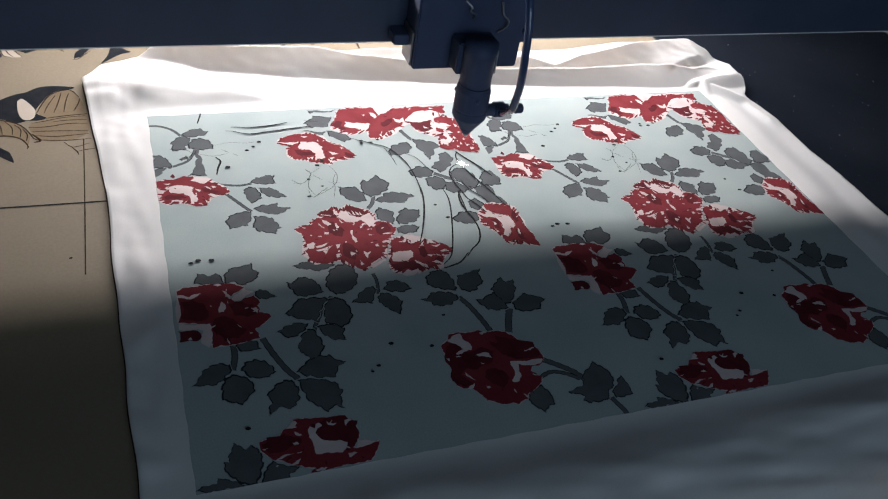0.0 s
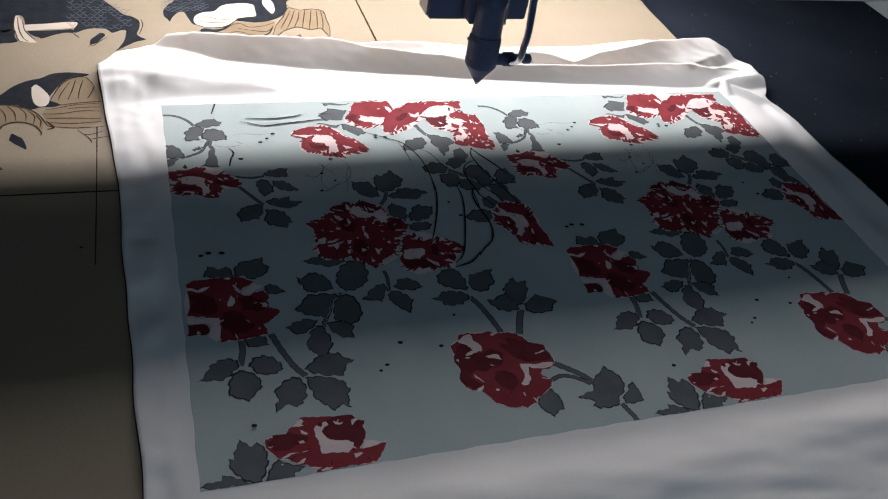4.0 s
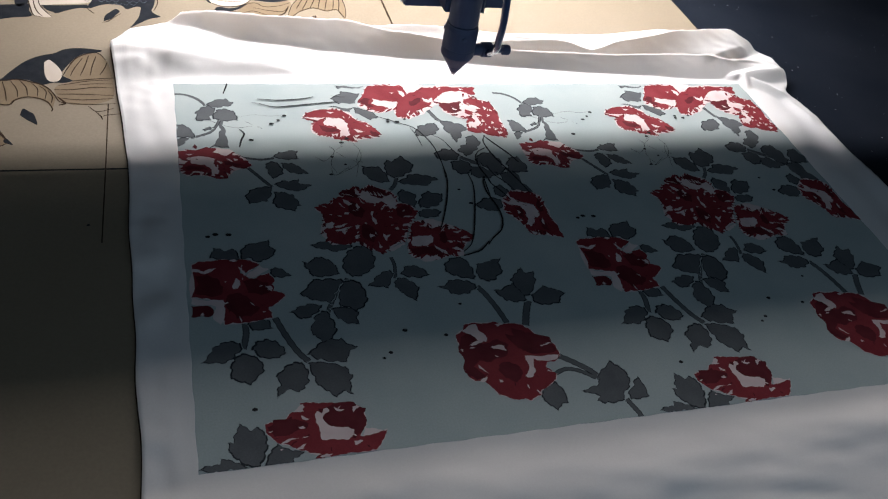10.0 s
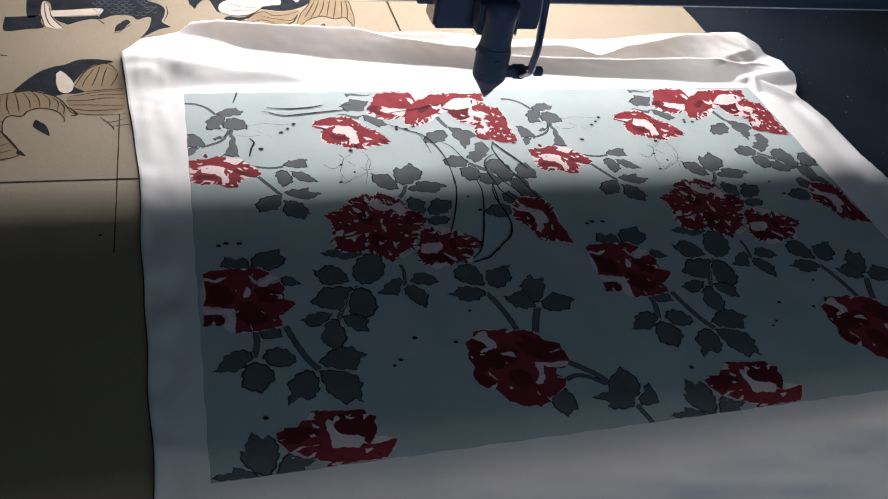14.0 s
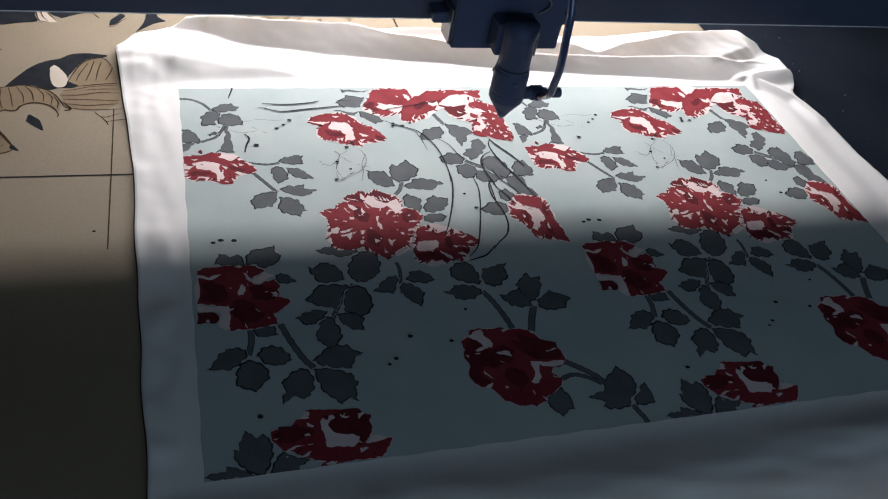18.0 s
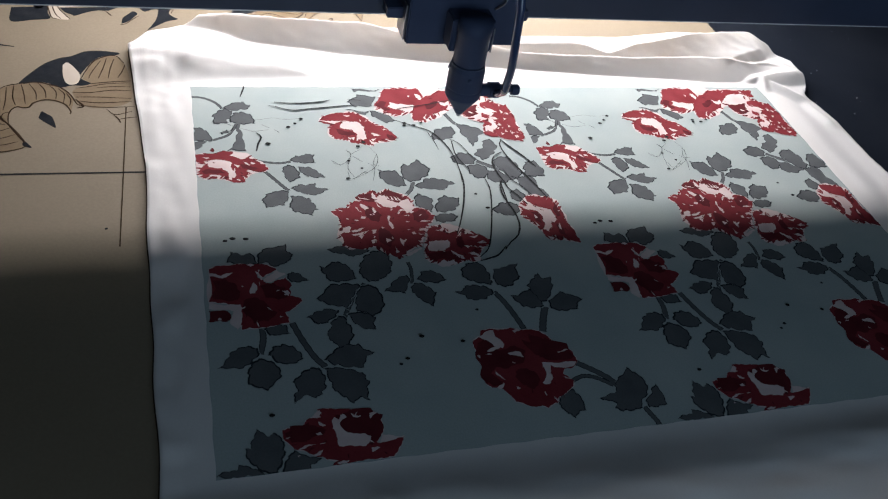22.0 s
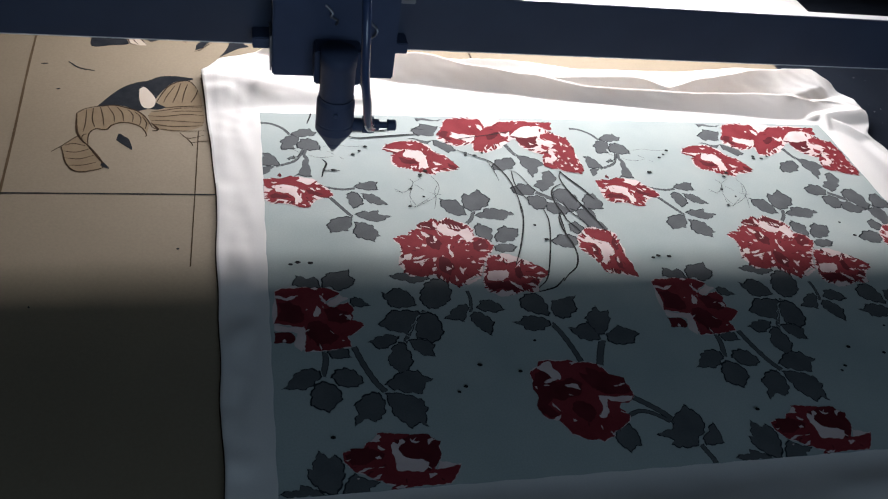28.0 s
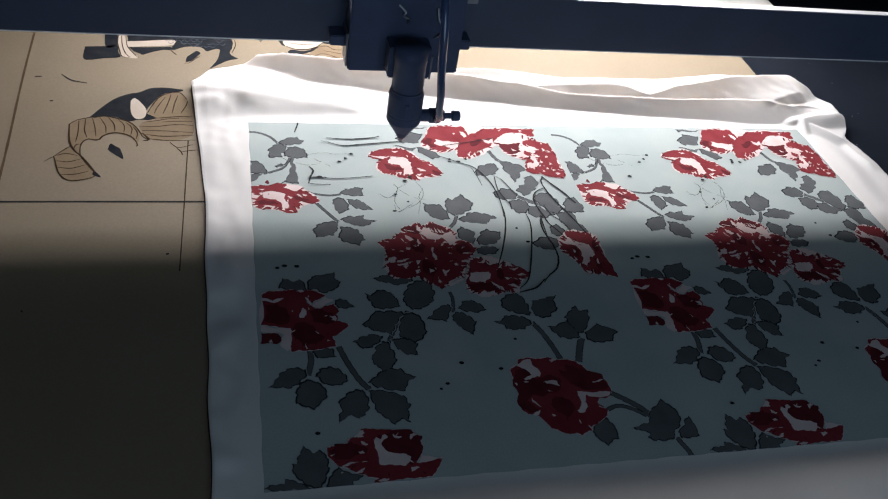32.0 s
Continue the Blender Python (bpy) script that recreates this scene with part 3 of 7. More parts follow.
CENTRE_ROSE_C = [
    (1, [(0.1135, 0.2242), (0.1192, 0.2272), (0.1249, 0.2275), (0.1261, 0.2221), (0.1300, 0.2199), (0.1265, 0.2175), (0.1203, 0.2192), (0.1163, 0.2207)]),
    (1, [(0.1362, 0.2289), (0.1410, 0.2307), (0.1457, 0.2277), (0.1500, 0.2227), (0.1535, 0.2185), (0.1503, 0.2160), (0.1448, 0.2150), (0.1410, 0.2179), (0.1378, 0.2194), (0.1366, 0.2242)]),
    (1, [(0.1535, 0.2027), (0.1593, 0.2069), (0.1645, 0.2046), (0.1659, 0.1993), (0.1621, 0.1944), (0.1564, 0.1923), (0.1531, 0.1951)]),
    (1, [(0.1219, 0.2138), (0.1267, 0.2071), (0.1299, 0.2017), (0.1259, 0.1944), (0.1206, 0.1973), (0.1178, 0.2051)]),
    (1, [(0.1264, 0.1882), (0.1323, 0.1841), (0.1345, 0.1742), (0.1297, 0.1675), (0.1248, 0.1714), (0.1231, 0.1799)]),
    (2, [(0.1159, 0.2234), (0.1208, 0.2218), (0.1246, 0.2189), (0.1206, 0.2208), (0.1165, 0.2220)]),
]
CENTRE_ROSE_D = [
    (2, [(0.1379, 0.2241), (0.1400, 0.2193), (0.1381, 0.2207)]),
    (2, [(0.1406, 0.2246), (0.1425, 0.2185), (0.1406, 0.2199)]),
    (2, [(0.1431, 0.2238), (0.1454, 0.2176), (0.1435, 0.2191)]),
    (2, [(0.1459, 0.2223), (0.1480, 0.2175), (0.1459, 0.2183)]),
    (2, [(0.1320, 0.2258), (0.1360, 0.2235), (0.1369, 0.2195), (0.1416, 0.2165), (0.1458, 0.2156), (0.1421, 0.2106), (0.1377, 0.2102), (0.1344, 0.2157), (0.1326, 0.2197)]),
    (2, [(0.1458, 0.2156), (0.1509, 0.2186), (0.1538, 0.2198), (0.1559, 0.2130), (0.1524, 0.2054), (0.1492, 0.2030), (0.1478, 0.2083), (0.1457, 0.2110)]),
    (2, [(0.1155, 0.2162), (0.1187, 0.2147), (0.1218, 0.2106), (0.1185, 0.2089), (0.1158, 0.2129)]),
    (2, [(0.1249, 0.2111), (0.1270, 0.2064), (0.1245, 0.2046)]),
    (2, [(0.1281, 0.2167), (0.1311, 0.2100), (0.1286, 0.2128)]),
]
CENTRE_ROSE_E = [
    (2, [(0.1346, 0.2014), (0.1362, 0.2007), (0.1344, 0.1964), (0.1358, 0.1925), (0.1364, 0.1875), (0.1345, 0.1864), (0.1336, 0.1902), (0.1337, 0.1939), (0.1334, 0.1977)]),
    (2, [(0.1147, 0.2021), (0.1179, 0.2013), (0.1166, 0.1988), (0.1138, 0.1997)]),
    (2, [(0.1426, 0.2047), (0.1460, 0.2084), (0.1491, 0.2062), (0.1455, 0.2061), (0.1425, 0.2022)]),
    (2, [(0.0989, 0.1902), (0.1037, 0.1917), (0.1050, 0.1898), (0.1035, 0.1856), (0.1000, 0.1847), (0.0983, 0.1866)]),
    (2, [(0.1045, 0.1868), (0.1096, 0.1876), (0.1148, 0.1890), (0.1109, 0.1857), (0.1050, 0.1849)]),
    (2, [(0.1042, 0.1826), (0.1106, 0.1839), (0.1172, 0.1858), (0.1109, 0.1808), (0.1052, 0.1813)]),
    (2, [(0.1088, 0.1810), (0.1134, 0.1812), (0.1102, 0.1773)]),
    (2, [(0.0958, 0.1838), (0.0975, 0.1795), (0.0976, 0.1747), (0.0952, 0.1773)]),
]
CENTRE_ROSE_F = [
    (2, [(0.1193, 0.1863), (0.1232, 0.1866), (0.1198, 0.1820)]),
    (2, [(0.1173, 0.1756), (0.1208, 0.1765), (0.1206, 0.1735), (0.1175, 0.1720)]),
    (2, [(0.1284, 0.1771), (0.1320, 0.1744), (0.1283, 0.1723)]),
    (2, [(0.1383, 0.1763), (0.1403, 0.1738), (0.1435, 0.1753), (0.1394, 0.1679), (0.1383, 0.1727)]),
    (2, [(0.1484, 0.1817), (0.1507, 0.1827), (0.1514, 0.1802), (0.1488, 0.1798)]),
    (2, [(0.1581, 0.1941), (0.1621, 0.1944), (0.1654, 0.1936), (0.1617, 0.1926), (0.1574, 0.1929)]),
    (2, [(0.1547, 0.1849), (0.1601, 0.1857), (0.1582, 0.1834), (0.1547, 0.1830)]),
    (2, [(0.1533, 0.1807), (0.1585, 0.1791), (0.1541, 0.1788)]),
    (2, [(0.1331, 0.1678), (0.1353, 0.1623), (0.1326, 0.1614)]),
    (2, [(0.1383, 0.1591), (0.1444, 0.1621), (0.1511, 0.1657), (0.1523, 0.1639), (0.1464, 0.1602), (0.1408, 0.1572)]),
]
CENTRE_ROSE_G = [
    (2, [(0.1537, 0.1733), (0.1551, 0.1702), (0.1522, 0.1704)]),
    (2, [(0.1275, 0.1894), (0.1289, 0.1880), (0.1271, 0.1875)]),
    (2, [(0.1044, 0.2111), (0.1085, 0.2153), (0.1071, 0.2122)]),
    (2, [(0.1466, 0.1949), (0.1497, 0.1934), (0.1467, 0.1933)]),
]
CENTRE_ROSE = CENTRE_ROSE_A + CENTRE_ROSE_B + CENTRE_ROSE_C + CENTRE_ROSE_D + CENTRE_ROSE_E + CENTRE_ROSE_F + CENTRE_ROSE_G
TWIN_ROSE_A = [
    (2, [(0.1609, 0.1857), (0.1659, 0.1885), (0.1713, 0.1887), (0.1769, 0.1883), (0.1831, 0.1866), (0.1876, 0.1837), (0.1930, 0.1808), (0.1972, 0.1768), (0.2017, 0.1739), (0.2063, 0.1698), (0.2040, 0.1651), (0.1991, 0.1619), (0.1948, 0.1562), (0.1920, 0.1482), (0.1869, 0.1469), (0.1827, 0.1501), (0.1776, 0.1471), (0.1721, 0.1453), (0.1639, 0.1460), (0.1576, 0.1477), (0.1533, 0.1504), (0.1518, 0.1563), (0.1538, 0.1631), (0.1547, 0.1702), (0.1589, 0.1772)]),
]
TWIN_ROSE_B = [
    (0, [(0.1618, 0.1856), (0.1665, 0.1872), (0.1709, 0.1856), (0.1731, 0.1823), (0.1720, 0.1811), (0.1766, 0.1789), (0.1814, 0.1804), (0.1834, 0.1778), (0.1863, 0.1788), (0.1891, 0.1761), (0.1936, 0.1795), (0.1977, 0.1755), (0.2017, 0.1739), (0.2049, 0.1681), (0.1998, 0.1642), (0.1951, 0.1634), (0.1955, 0.1585), (0.1907, 0.1542), (0.1911, 0.1494), (0.1864, 0.1481), (0.1832, 0.1519), (0.1783, 0.1494), (0.1765, 0.1524), (0.1780, 0.1482), (0.1730, 0.1487), (0.1675, 0.1503), (0.1606, 0.1497), (0.1555, 0.1525), (0.1536, 0.1585), (0.1541, 0.1643), (0.1572, 0.1700), (0.1597, 0.1771)]),
    (1, [(0.1547, 0.1595), (0.1622, 0.1595), (0.1718, 0.1605), (0.1743, 0.1567), (0.1770, 0.1541), (0.1769, 0.1506), (0.1722, 0.1487), (0.1664, 0.1527), (0.1601, 0.1509), (0.1557, 0.1536)]),
]
TWIN_ROSE_C = [
    (1, [(0.1795, 0.1731), (0.1850, 0.1740), (0.1846, 0.1679), (0.1866, 0.1641), (0.1817, 0.1621), (0.1784, 0.1659)]),
    (1, [(0.1922, 0.1624), (0.1943, 0.1574), (0.1902, 0.1554), (0.1878, 0.1592)]),
    (2, [(0.1591, 0.1711), (0.1640, 0.1719), (0.1731, 0.1718), (0.1744, 0.1687), (0.1728, 0.1640), (0.1686, 0.1613), (0.1617, 0.1607), (0.1569, 0.1617), (0.1572, 0.1664)]),
    (2, [(0.1723, 0.1893), (0.1794, 0.1894), (0.1855, 0.1858), (0.1874, 0.1831), (0.1840, 0.1802), (0.1800, 0.1818), (0.1752, 0.1834), (0.1728, 0.1861)]),
    (2, [(0.1667, 0.1828), (0.1711, 0.1812), (0.1735, 0.1835), (0.1732, 0.1860), (0.1709, 0.1837)]),
    (2, [(0.1795, 0.1731), (0.1834, 0.1778), (0.1869, 0.1813), (0.1839, 0.1765)]),
    (2, [(0.1879, 0.1799), (0.1911, 0.1772), (0.1949, 0.1763), (0.1927, 0.1796)]),
    (2, [(0.1905, 0.1748), (0.1948, 0.1744), (0.1990, 0.1766), (0.1941, 0.1720)]),
]
TWIN_ROSE_D = [
    (2, [(0.1946, 0.1677), (0.1995, 0.1691), (0.2022, 0.1665), (0.1977, 0.1662)]),
    (2, [(0.1838, 0.1649), (0.1883, 0.1639), (0.1861, 0.1623)]),
    (2, [(0.1847, 0.1570), (0.1892, 0.1579), (0.1926, 0.1546), (0.1875, 0.1550)]),
    (2, [(0.1877, 0.1526), (0.1930, 0.1528), (0.1928, 0.1493), (0.1883, 0.1485)]),
    (2, [(0.1728, 0.1610), (0.1763, 0.1577), (0.1798, 0.1551), (0.1811, 0.1503), (0.1789, 0.1516), (0.1762, 0.1542), (0.1736, 0.1574)]),
    (2, [(0.1593, 0.1475), (0.1653, 0.1516), (0.1672, 0.1492), (0.1728, 0.1510), (0.1735, 0.1475), (0.1677, 0.1445), (0.1618, 0.1445)]),
]
TWIN_ROSE = TWIN_ROSE_A + TWIN_ROSE_B + TWIN_ROSE_C + TWIN_ROSE_D
LEFT_ROSE_A = [
    (0, [(0.0040, 0.1558), (0.0084, 0.1586), (0.0136, 0.1587), (0.0179, 0.1583), (0.0216, 0.1590), (0.0261, 0.1592), (0.0311, 0.1566), (0.0357, 0.1584), (0.0423, 0.1567), (0.0478, 0.1524), (0.0437, 0.1490), (0.0385, 0.1452), (0.0364, 0.1465), (0.0342, 0.1499), (0.0345, 0.1456), (0.0398, 0.1398), (0.0435, 0.1395), (0.0475, 0.1423), (0.0529, 0.1439), (0.0560, 0.1357), (0.0539, 0.1333), (0.0550, 0.1301), (0.0539, 0.1271), (0.0608, 0.1238), (0.0612, 0.1213), (0.0580, 0.1186), (0.0539, 0.1150), (0.0493, 0.1125), (0.0511, 0.1036), (0.0461, 0.1032), (0.0410, 0.1018), (0.0312, 0.1010), (0.0215, 0.1007), (0.0206, 0.1069), (0.0220, 0.1164), (0.0217, 0.1218), (0.0162, 0.1224), (0.0097, 0.1245), (0.0025, 0.1262)]),
    (1, [(0.0021, 0.1189), (0.0076, 0.1184), (0.0137, 0.1172), (0.0156, 0.1141), (0.0146, 0.1095), (0.0111, 0.1084), (0.0070, 0.1093), (0.0016, 0.1094)]),
]
LEFT_ROSE_B = [
    (1, [(0.0056, 0.1451), (0.0135, 0.1465), (0.0197, 0.1417), (0.0227, 0.1337), (0.0203, 0.1264), (0.0133, 0.1261), (0.0047, 0.1300)]),
    (1, [(0.0356, 0.1376), (0.0449, 0.1393), (0.0518, 0.1345), (0.0528, 0.1272), (0.0462, 0.1238), (0.0382, 0.1266)]),
    (1, [(0.0249, 0.1259), (0.0329, 0.1272), (0.0393, 0.1195), (0.0443, 0.1130), (0.0379, 0.1060), (0.0288, 0.1051), (0.0246, 0.1132)]),
    (2, [(0.0037, 0.1516), (0.0080, 0.1512), (0.0115, 0.1488), (0.0149, 0.1511), (0.0193, 0.1512), (0.0165, 0.1488), (0.0121, 0.1466), (0.0079, 0.1486), (0.0036, 0.1495)]),
    (2, [(0.0282, 0.1579), (0.0320, 0.1587), (0.0333, 0.1569), (0.0310, 0.1561)]),
    (2, [(0.0336, 0.1515), (0.0357, 0.1503), (0.0375, 0.1464), (0.0379, 0.1426), (0.0365, 0.1433), (0.0354, 0.1471)]),
]
LEFT_ROSE_C = [
    (2, [(0.0382, 0.1416), (0.0404, 0.1456), (0.0443, 0.1479), (0.0478, 0.1519), (0.0490, 0.1496), (0.0526, 0.1482), (0.0532, 0.1465), (0.0484, 0.1443), (0.0452, 0.1414), (0.0414, 0.1402)]),
    (2, [(0.0302, 0.1376), (0.0316, 0.1411), (0.0332, 0.1389), (0.0335, 0.1342), (0.0318, 0.1313), (0.0289, 0.1311), (0.0284, 0.1337)]),
    (2, [(0.0493, 0.1322), (0.0530, 0.1318), (0.0542, 0.1296), (0.0531, 0.1267), (0.0512, 0.1289)]),
    (2, [(0.0024, 0.1257), (0.0072, 0.1238), (0.0113, 0.1224), (0.0169, 0.1228), (0.0218, 0.1223), (0.0226, 0.1188), (0.0213, 0.1116), (0.0203, 0.1031), (0.0188, 0.1010), (0.0169, 0.1035), (0.0147, 0.1066), (0.0158, 0.1122), (0.0172, 0.1169), (0.0138, 0.1187), (0.0089, 0.1182), (0.0022, 0.1209)]),
    (2, [(0.0311, 0.1081), (0.0321, 0.1033), (0.0318, 0.1005), (0.0308, 0.1048)]),
    (2, [(0.0454, 0.1100), (0.0475, 0.1093), (0.0456, 0.1085)]),
]
LEFT_ROSE_D = [
    (2, [(0.0071, 0.1103), (0.0086, 0.1125), (0.0098, 0.1100)]),
    (2, [(0.0238, 0.1388), (0.0252, 0.1381), (0.0240, 0.1372)]),
]
LEFT_ROSE = LEFT_ROSE_A + LEFT_ROSE_B + LEFT_ROSE_C + LEFT_ROSE_D
CUT_ROSE_A = [
    (2, [(-0.0004, 0.2806), (0.0062, 0.2821), (0.0133, 0.2807), (0.0196, 0.2837), (0.0277, 0.2838), (0.0329, 0.2808), (0.0396, 0.2794), (0.0442, 0.2749), (0.0501, 0.2691), (0.0540, 0.2618), (0.0509, 0.2575), (0.0446, 0.2561), (0.0391, 0.2533), (0.0353, 0.2477), (0.0299, 0.2450), (0.0244, 0.2464), (0.0180, 0.2492), (0.0129, 0.2506), (0.0060, 0.2493), (0.0011, 0.2535), (-0.0009, 0.2605)]),
]
CUT_ROSE_B = [
    (0, [(-0.0004, 0.2806), (0.0071, 0.2807), (0.0133, 0.2814), (0.0169, 0.2829), (0.0215, 0.2852), (0.0277, 0.2838), (0.0293, 0.2793), (0.0335, 0.2756), (0.0393, 0.2757), (0.0423, 0.2727), (0.0466, 0.2698), (0.0498, 0.2654), (0.0529, 0.2597), (0.0483, 0.2582), (0.0430, 0.2583), (0.0387, 0.2604), (0.0350, 0.2576), (0.0384, 0.2547), (0.0347, 0.2526), (0.0313, 0.2533), (0.0354, 0.2498), (0.0343, 0.2464), (0.0301, 0.2492), (0.0249, 0.2485), (0.0286, 0.2533), (0.0281, 0.2590), (0.0248, 0.2633), (0.0269, 0.2690), (0.0226, 0.2719), (0.0170, 0.2734), (0.0094, 0.2726), (0.0059, 0.2712), (-0.0006, 0.2719)]),
]
CUT_ROSE_C = [
    (0, [(0.0016, 0.2590), (0.0030, 0.2633), (0.0066, 0.2676), (0.0102, 0.2704), (0.0092, 0.2647), (0.0143, 0.2633), (0.0187, 0.2633), (0.0229, 0.2590), (0.0235, 0.2548), (0.0204, 0.2527), (0.0148, 0.2548), (0.0106, 0.2555), (0.0071, 0.2541), (0.0078, 0.2507), (0.0053, 0.2527), (0.0037, 0.2562)]),
    (0, [(0.0215, 0.2492), (0.0267, 0.2492), (0.0309, 0.2471), (0.0352, 0.2463), (0.0299, 0.2450), (0.0240, 0.2471)]),
    (1, [(0.0108, 0.2851), (0.0127, 0.2889), (0.0144, 0.2859), (0.0134, 0.2829)]),
    (1, [(0.0038, 0.2604), (0.0100, 0.2626), (0.0169, 0.2611), (0.0210, 0.2569), (0.0140, 0.2562), (0.0071, 0.2562)]),
    (1, [(0.0321, 0.2676), (0.0399, 0.2647), (0.0450, 0.2611), (0.0396, 0.2597), (0.0336, 0.2625)]),
]
CUT_ROSE_D = [
    (2, [(0.0085, 0.2704), (0.0147, 0.2719), (0.0217, 0.2712), (0.0257, 0.2705), (0.0249, 0.2647), (0.0260, 0.2604), (0.0287, 0.2548), (0.0277, 0.2513), (0.0234, 0.2520), (0.0232, 0.2576), (0.0187, 0.2633), (0.0135, 0.2640), (0.0092, 0.2654)]),
    (2, [(0.0256, 0.2785), (0.0295, 0.2830), (0.0357, 0.2816), (0.0410, 0.2794), (0.0389, 0.2764), (0.0343, 0.2734), (0.0300, 0.2764)]),
    (2, [(0.0341, 0.2705), (0.0376, 0.2691), (0.0400, 0.2654), (0.0366, 0.2676)]),
    (2, [(0.0277, 0.2676), (0.0320, 0.2654), (0.0305, 0.2633)]),
    (2, [(0.0052, 0.2770), (0.0105, 0.2763), (0.0078, 0.2748)]),
    (2, [(0.0403, 0.2698), (0.0437, 0.2676), (0.0410, 0.2669)]),
]
CUT_ROSE = CUT_ROSE_A + CUT_ROSE_B + CUT_ROSE_C + CUT_ROSE_D
SECOND_ROSE_A = [
    (2, [(0.0988, 0.3225), (0.1048, 0.3302), (0.1118, 0.3346), (0.1194, 0.3348), (0.1272, 0.3367), (0.1336, 0.3351), (0.1398, 0.3301), (0.1435, 0.3218), (0.1486, 0.3168), (0.1542, 0.3144), (0.1587, 0.3063), (0.1623, 0.2990), (0.1604, 0.2942), (0.1531, 0.2925), (0.1459, 0.2909), (0.1373, 0.2861), (0.1320, 0.2892), (0.1254, 0.2907), (0.1201, 0.2938), (0.1155, 0.2953), (0.1090, 0.2968), (0.1048, 0.3015), (0.1052, 0.3112), (0.1090, 0.3178), (0.1035, 0.3210)]),
]
SECOND_ROSE_B = [
    (0, [(0.0999, 0.3234), (0.1056, 0.3294), (0.1111, 0.3329), (0.1174, 0.3347), (0.1233, 0.3340), (0.1304, 0.3342), (0.1368, 0.3301), (0.1407, 0.3234), (0.1449, 0.3184), (0.1482, 0.3143), (0.1524, 0.3152), (0.1563, 0.3095), (0.1593, 0.3038), (0.1615, 0.2974), (0.1585, 0.2950), (0.1529, 0.2965), (0.1465, 0.2940), (0.1412, 0.2916), (0.1379, 0.2955), (0.1358, 0.3003), (0.1349, 0.3068), (0.1370, 0.3133), (0.1347, 0.3174), (0.1304, 0.3215), (0.1235, 0.3222), (0.1175, 0.3221), (0.1107, 0.3228), (0.1057, 0.3227)]),
    (0, [(0.1071, 0.3112), (0.1120, 0.3178), (0.1174, 0.3213), (0.1196, 0.3230), (0.1167, 0.3163), (0.1170, 0.3122), (0.1217, 0.3106), (0.1264, 0.3091), (0.1294, 0.3034), (0.1283, 0.2994), (0.1228, 0.2985), (0.1183, 0.3009), (0.1142, 0.2992), (0.1101, 0.2976), (0.1087, 0.3016), (0.1062, 0.3047)]),
]
SECOND_ROSE_C = [
    (0, [(0.1211, 0.2969), (0.1262, 0.2954), (0.1315, 0.2923), (0.1375, 0.2987), (0.1384, 0.2924), (0.1366, 0.2876), (0.1331, 0.2900), (0.1265, 0.2915), (0.1218, 0.2922)]),
    (1, [(0.1113, 0.3129), (0.1177, 0.3097), (0.1260, 0.3066), (0.1277, 0.3018), (0.1204, 0.3017), (0.1139, 0.3040)]),
    (2, [(0.1167, 0.3163), (0.1204, 0.3213), (0.1264, 0.3214), (0.1318, 0.3182), (0.1353, 0.3149), (0.1357, 0.3084), (0.1361, 0.3019), (0.1341, 0.2963), (0.1313, 0.2971), (0.1331, 0.3019), (0.1298, 0.3059), (0.1267, 0.3107), (0.1199, 0.3114), (0.1172, 0.3130)]),
    (2, [(0.1219, 0.3314), (0.1277, 0.3299), (0.1244, 0.3281)]),
    (2, [(0.1406, 0.3052), (0.1453, 0.3036), (0.1488, 0.3013), (0.1427, 0.3004)]),
    (2, [(0.1508, 0.3119), (0.1552, 0.3087), (0.1522, 0.3086)]),
    (2, [(0.1391, 0.2963), (0.1441, 0.2972), (0.1410, 0.2932)]),
]
SECOND_ROSE_D = [
    (1, [(0.1540, 0.3021), (0.1586, 0.3006), (0.1615, 0.2974), (0.1576, 0.2949), (0.1540, 0.2973)]),
]
SECOND_ROSE = SECOND_ROSE_A + SECOND_ROSE_B + SECOND_ROSE_C + SECOND_ROSE_D
CROWN_ROSE_A = [
    (2, [(0.1493, 0.3407), (0.1562, 0.3533), (0.1635, 0.3699), (0.1726, 0.3730), (0.1958, 0.3748), (0.2106, 0.3725), (0.2175, 0.3690), (0.2432, 0.3699), (0.2654, 0.3688), (0.2607, 0.3564), (0.2496, 0.3524), (0.2284, 0.3446), (0.2120, 0.3326), (0.2004, 0.3237), (0.1919, 0.3185), (0.1808, 0.3199), (0.1815, 0.3328), (0.1774, 0.3310), (0.1640, 0.3281), (0.1558, 0.3339)]),
    (0, [(0.1505, 0.3443), (0.1549, 0.3515), (0.1593, 0.3588), (0.1633, 0.3690), (0.1680, 0.3710), (0.1730, 0.3693), (0.1777, 0.3713), (0.1857, 0.3707), (0.1940, 0.3719), (0.1975, 0.3628), (0.1981, 0.3582), (0.1934, 0.3490), (0.1873, 0.3452), (0.1770, 0.3467), (0.1717, 0.3466), (0.1657, 0.3482), (0.1626, 0.3428), (0.1672, 0.3394), (0.1736, 0.3378), (0.1766, 0.3344), (0.1696, 0.3308), (0.1645, 0.3307), (0.1603, 0.3358), (0.1561, 0.3409)]),
]
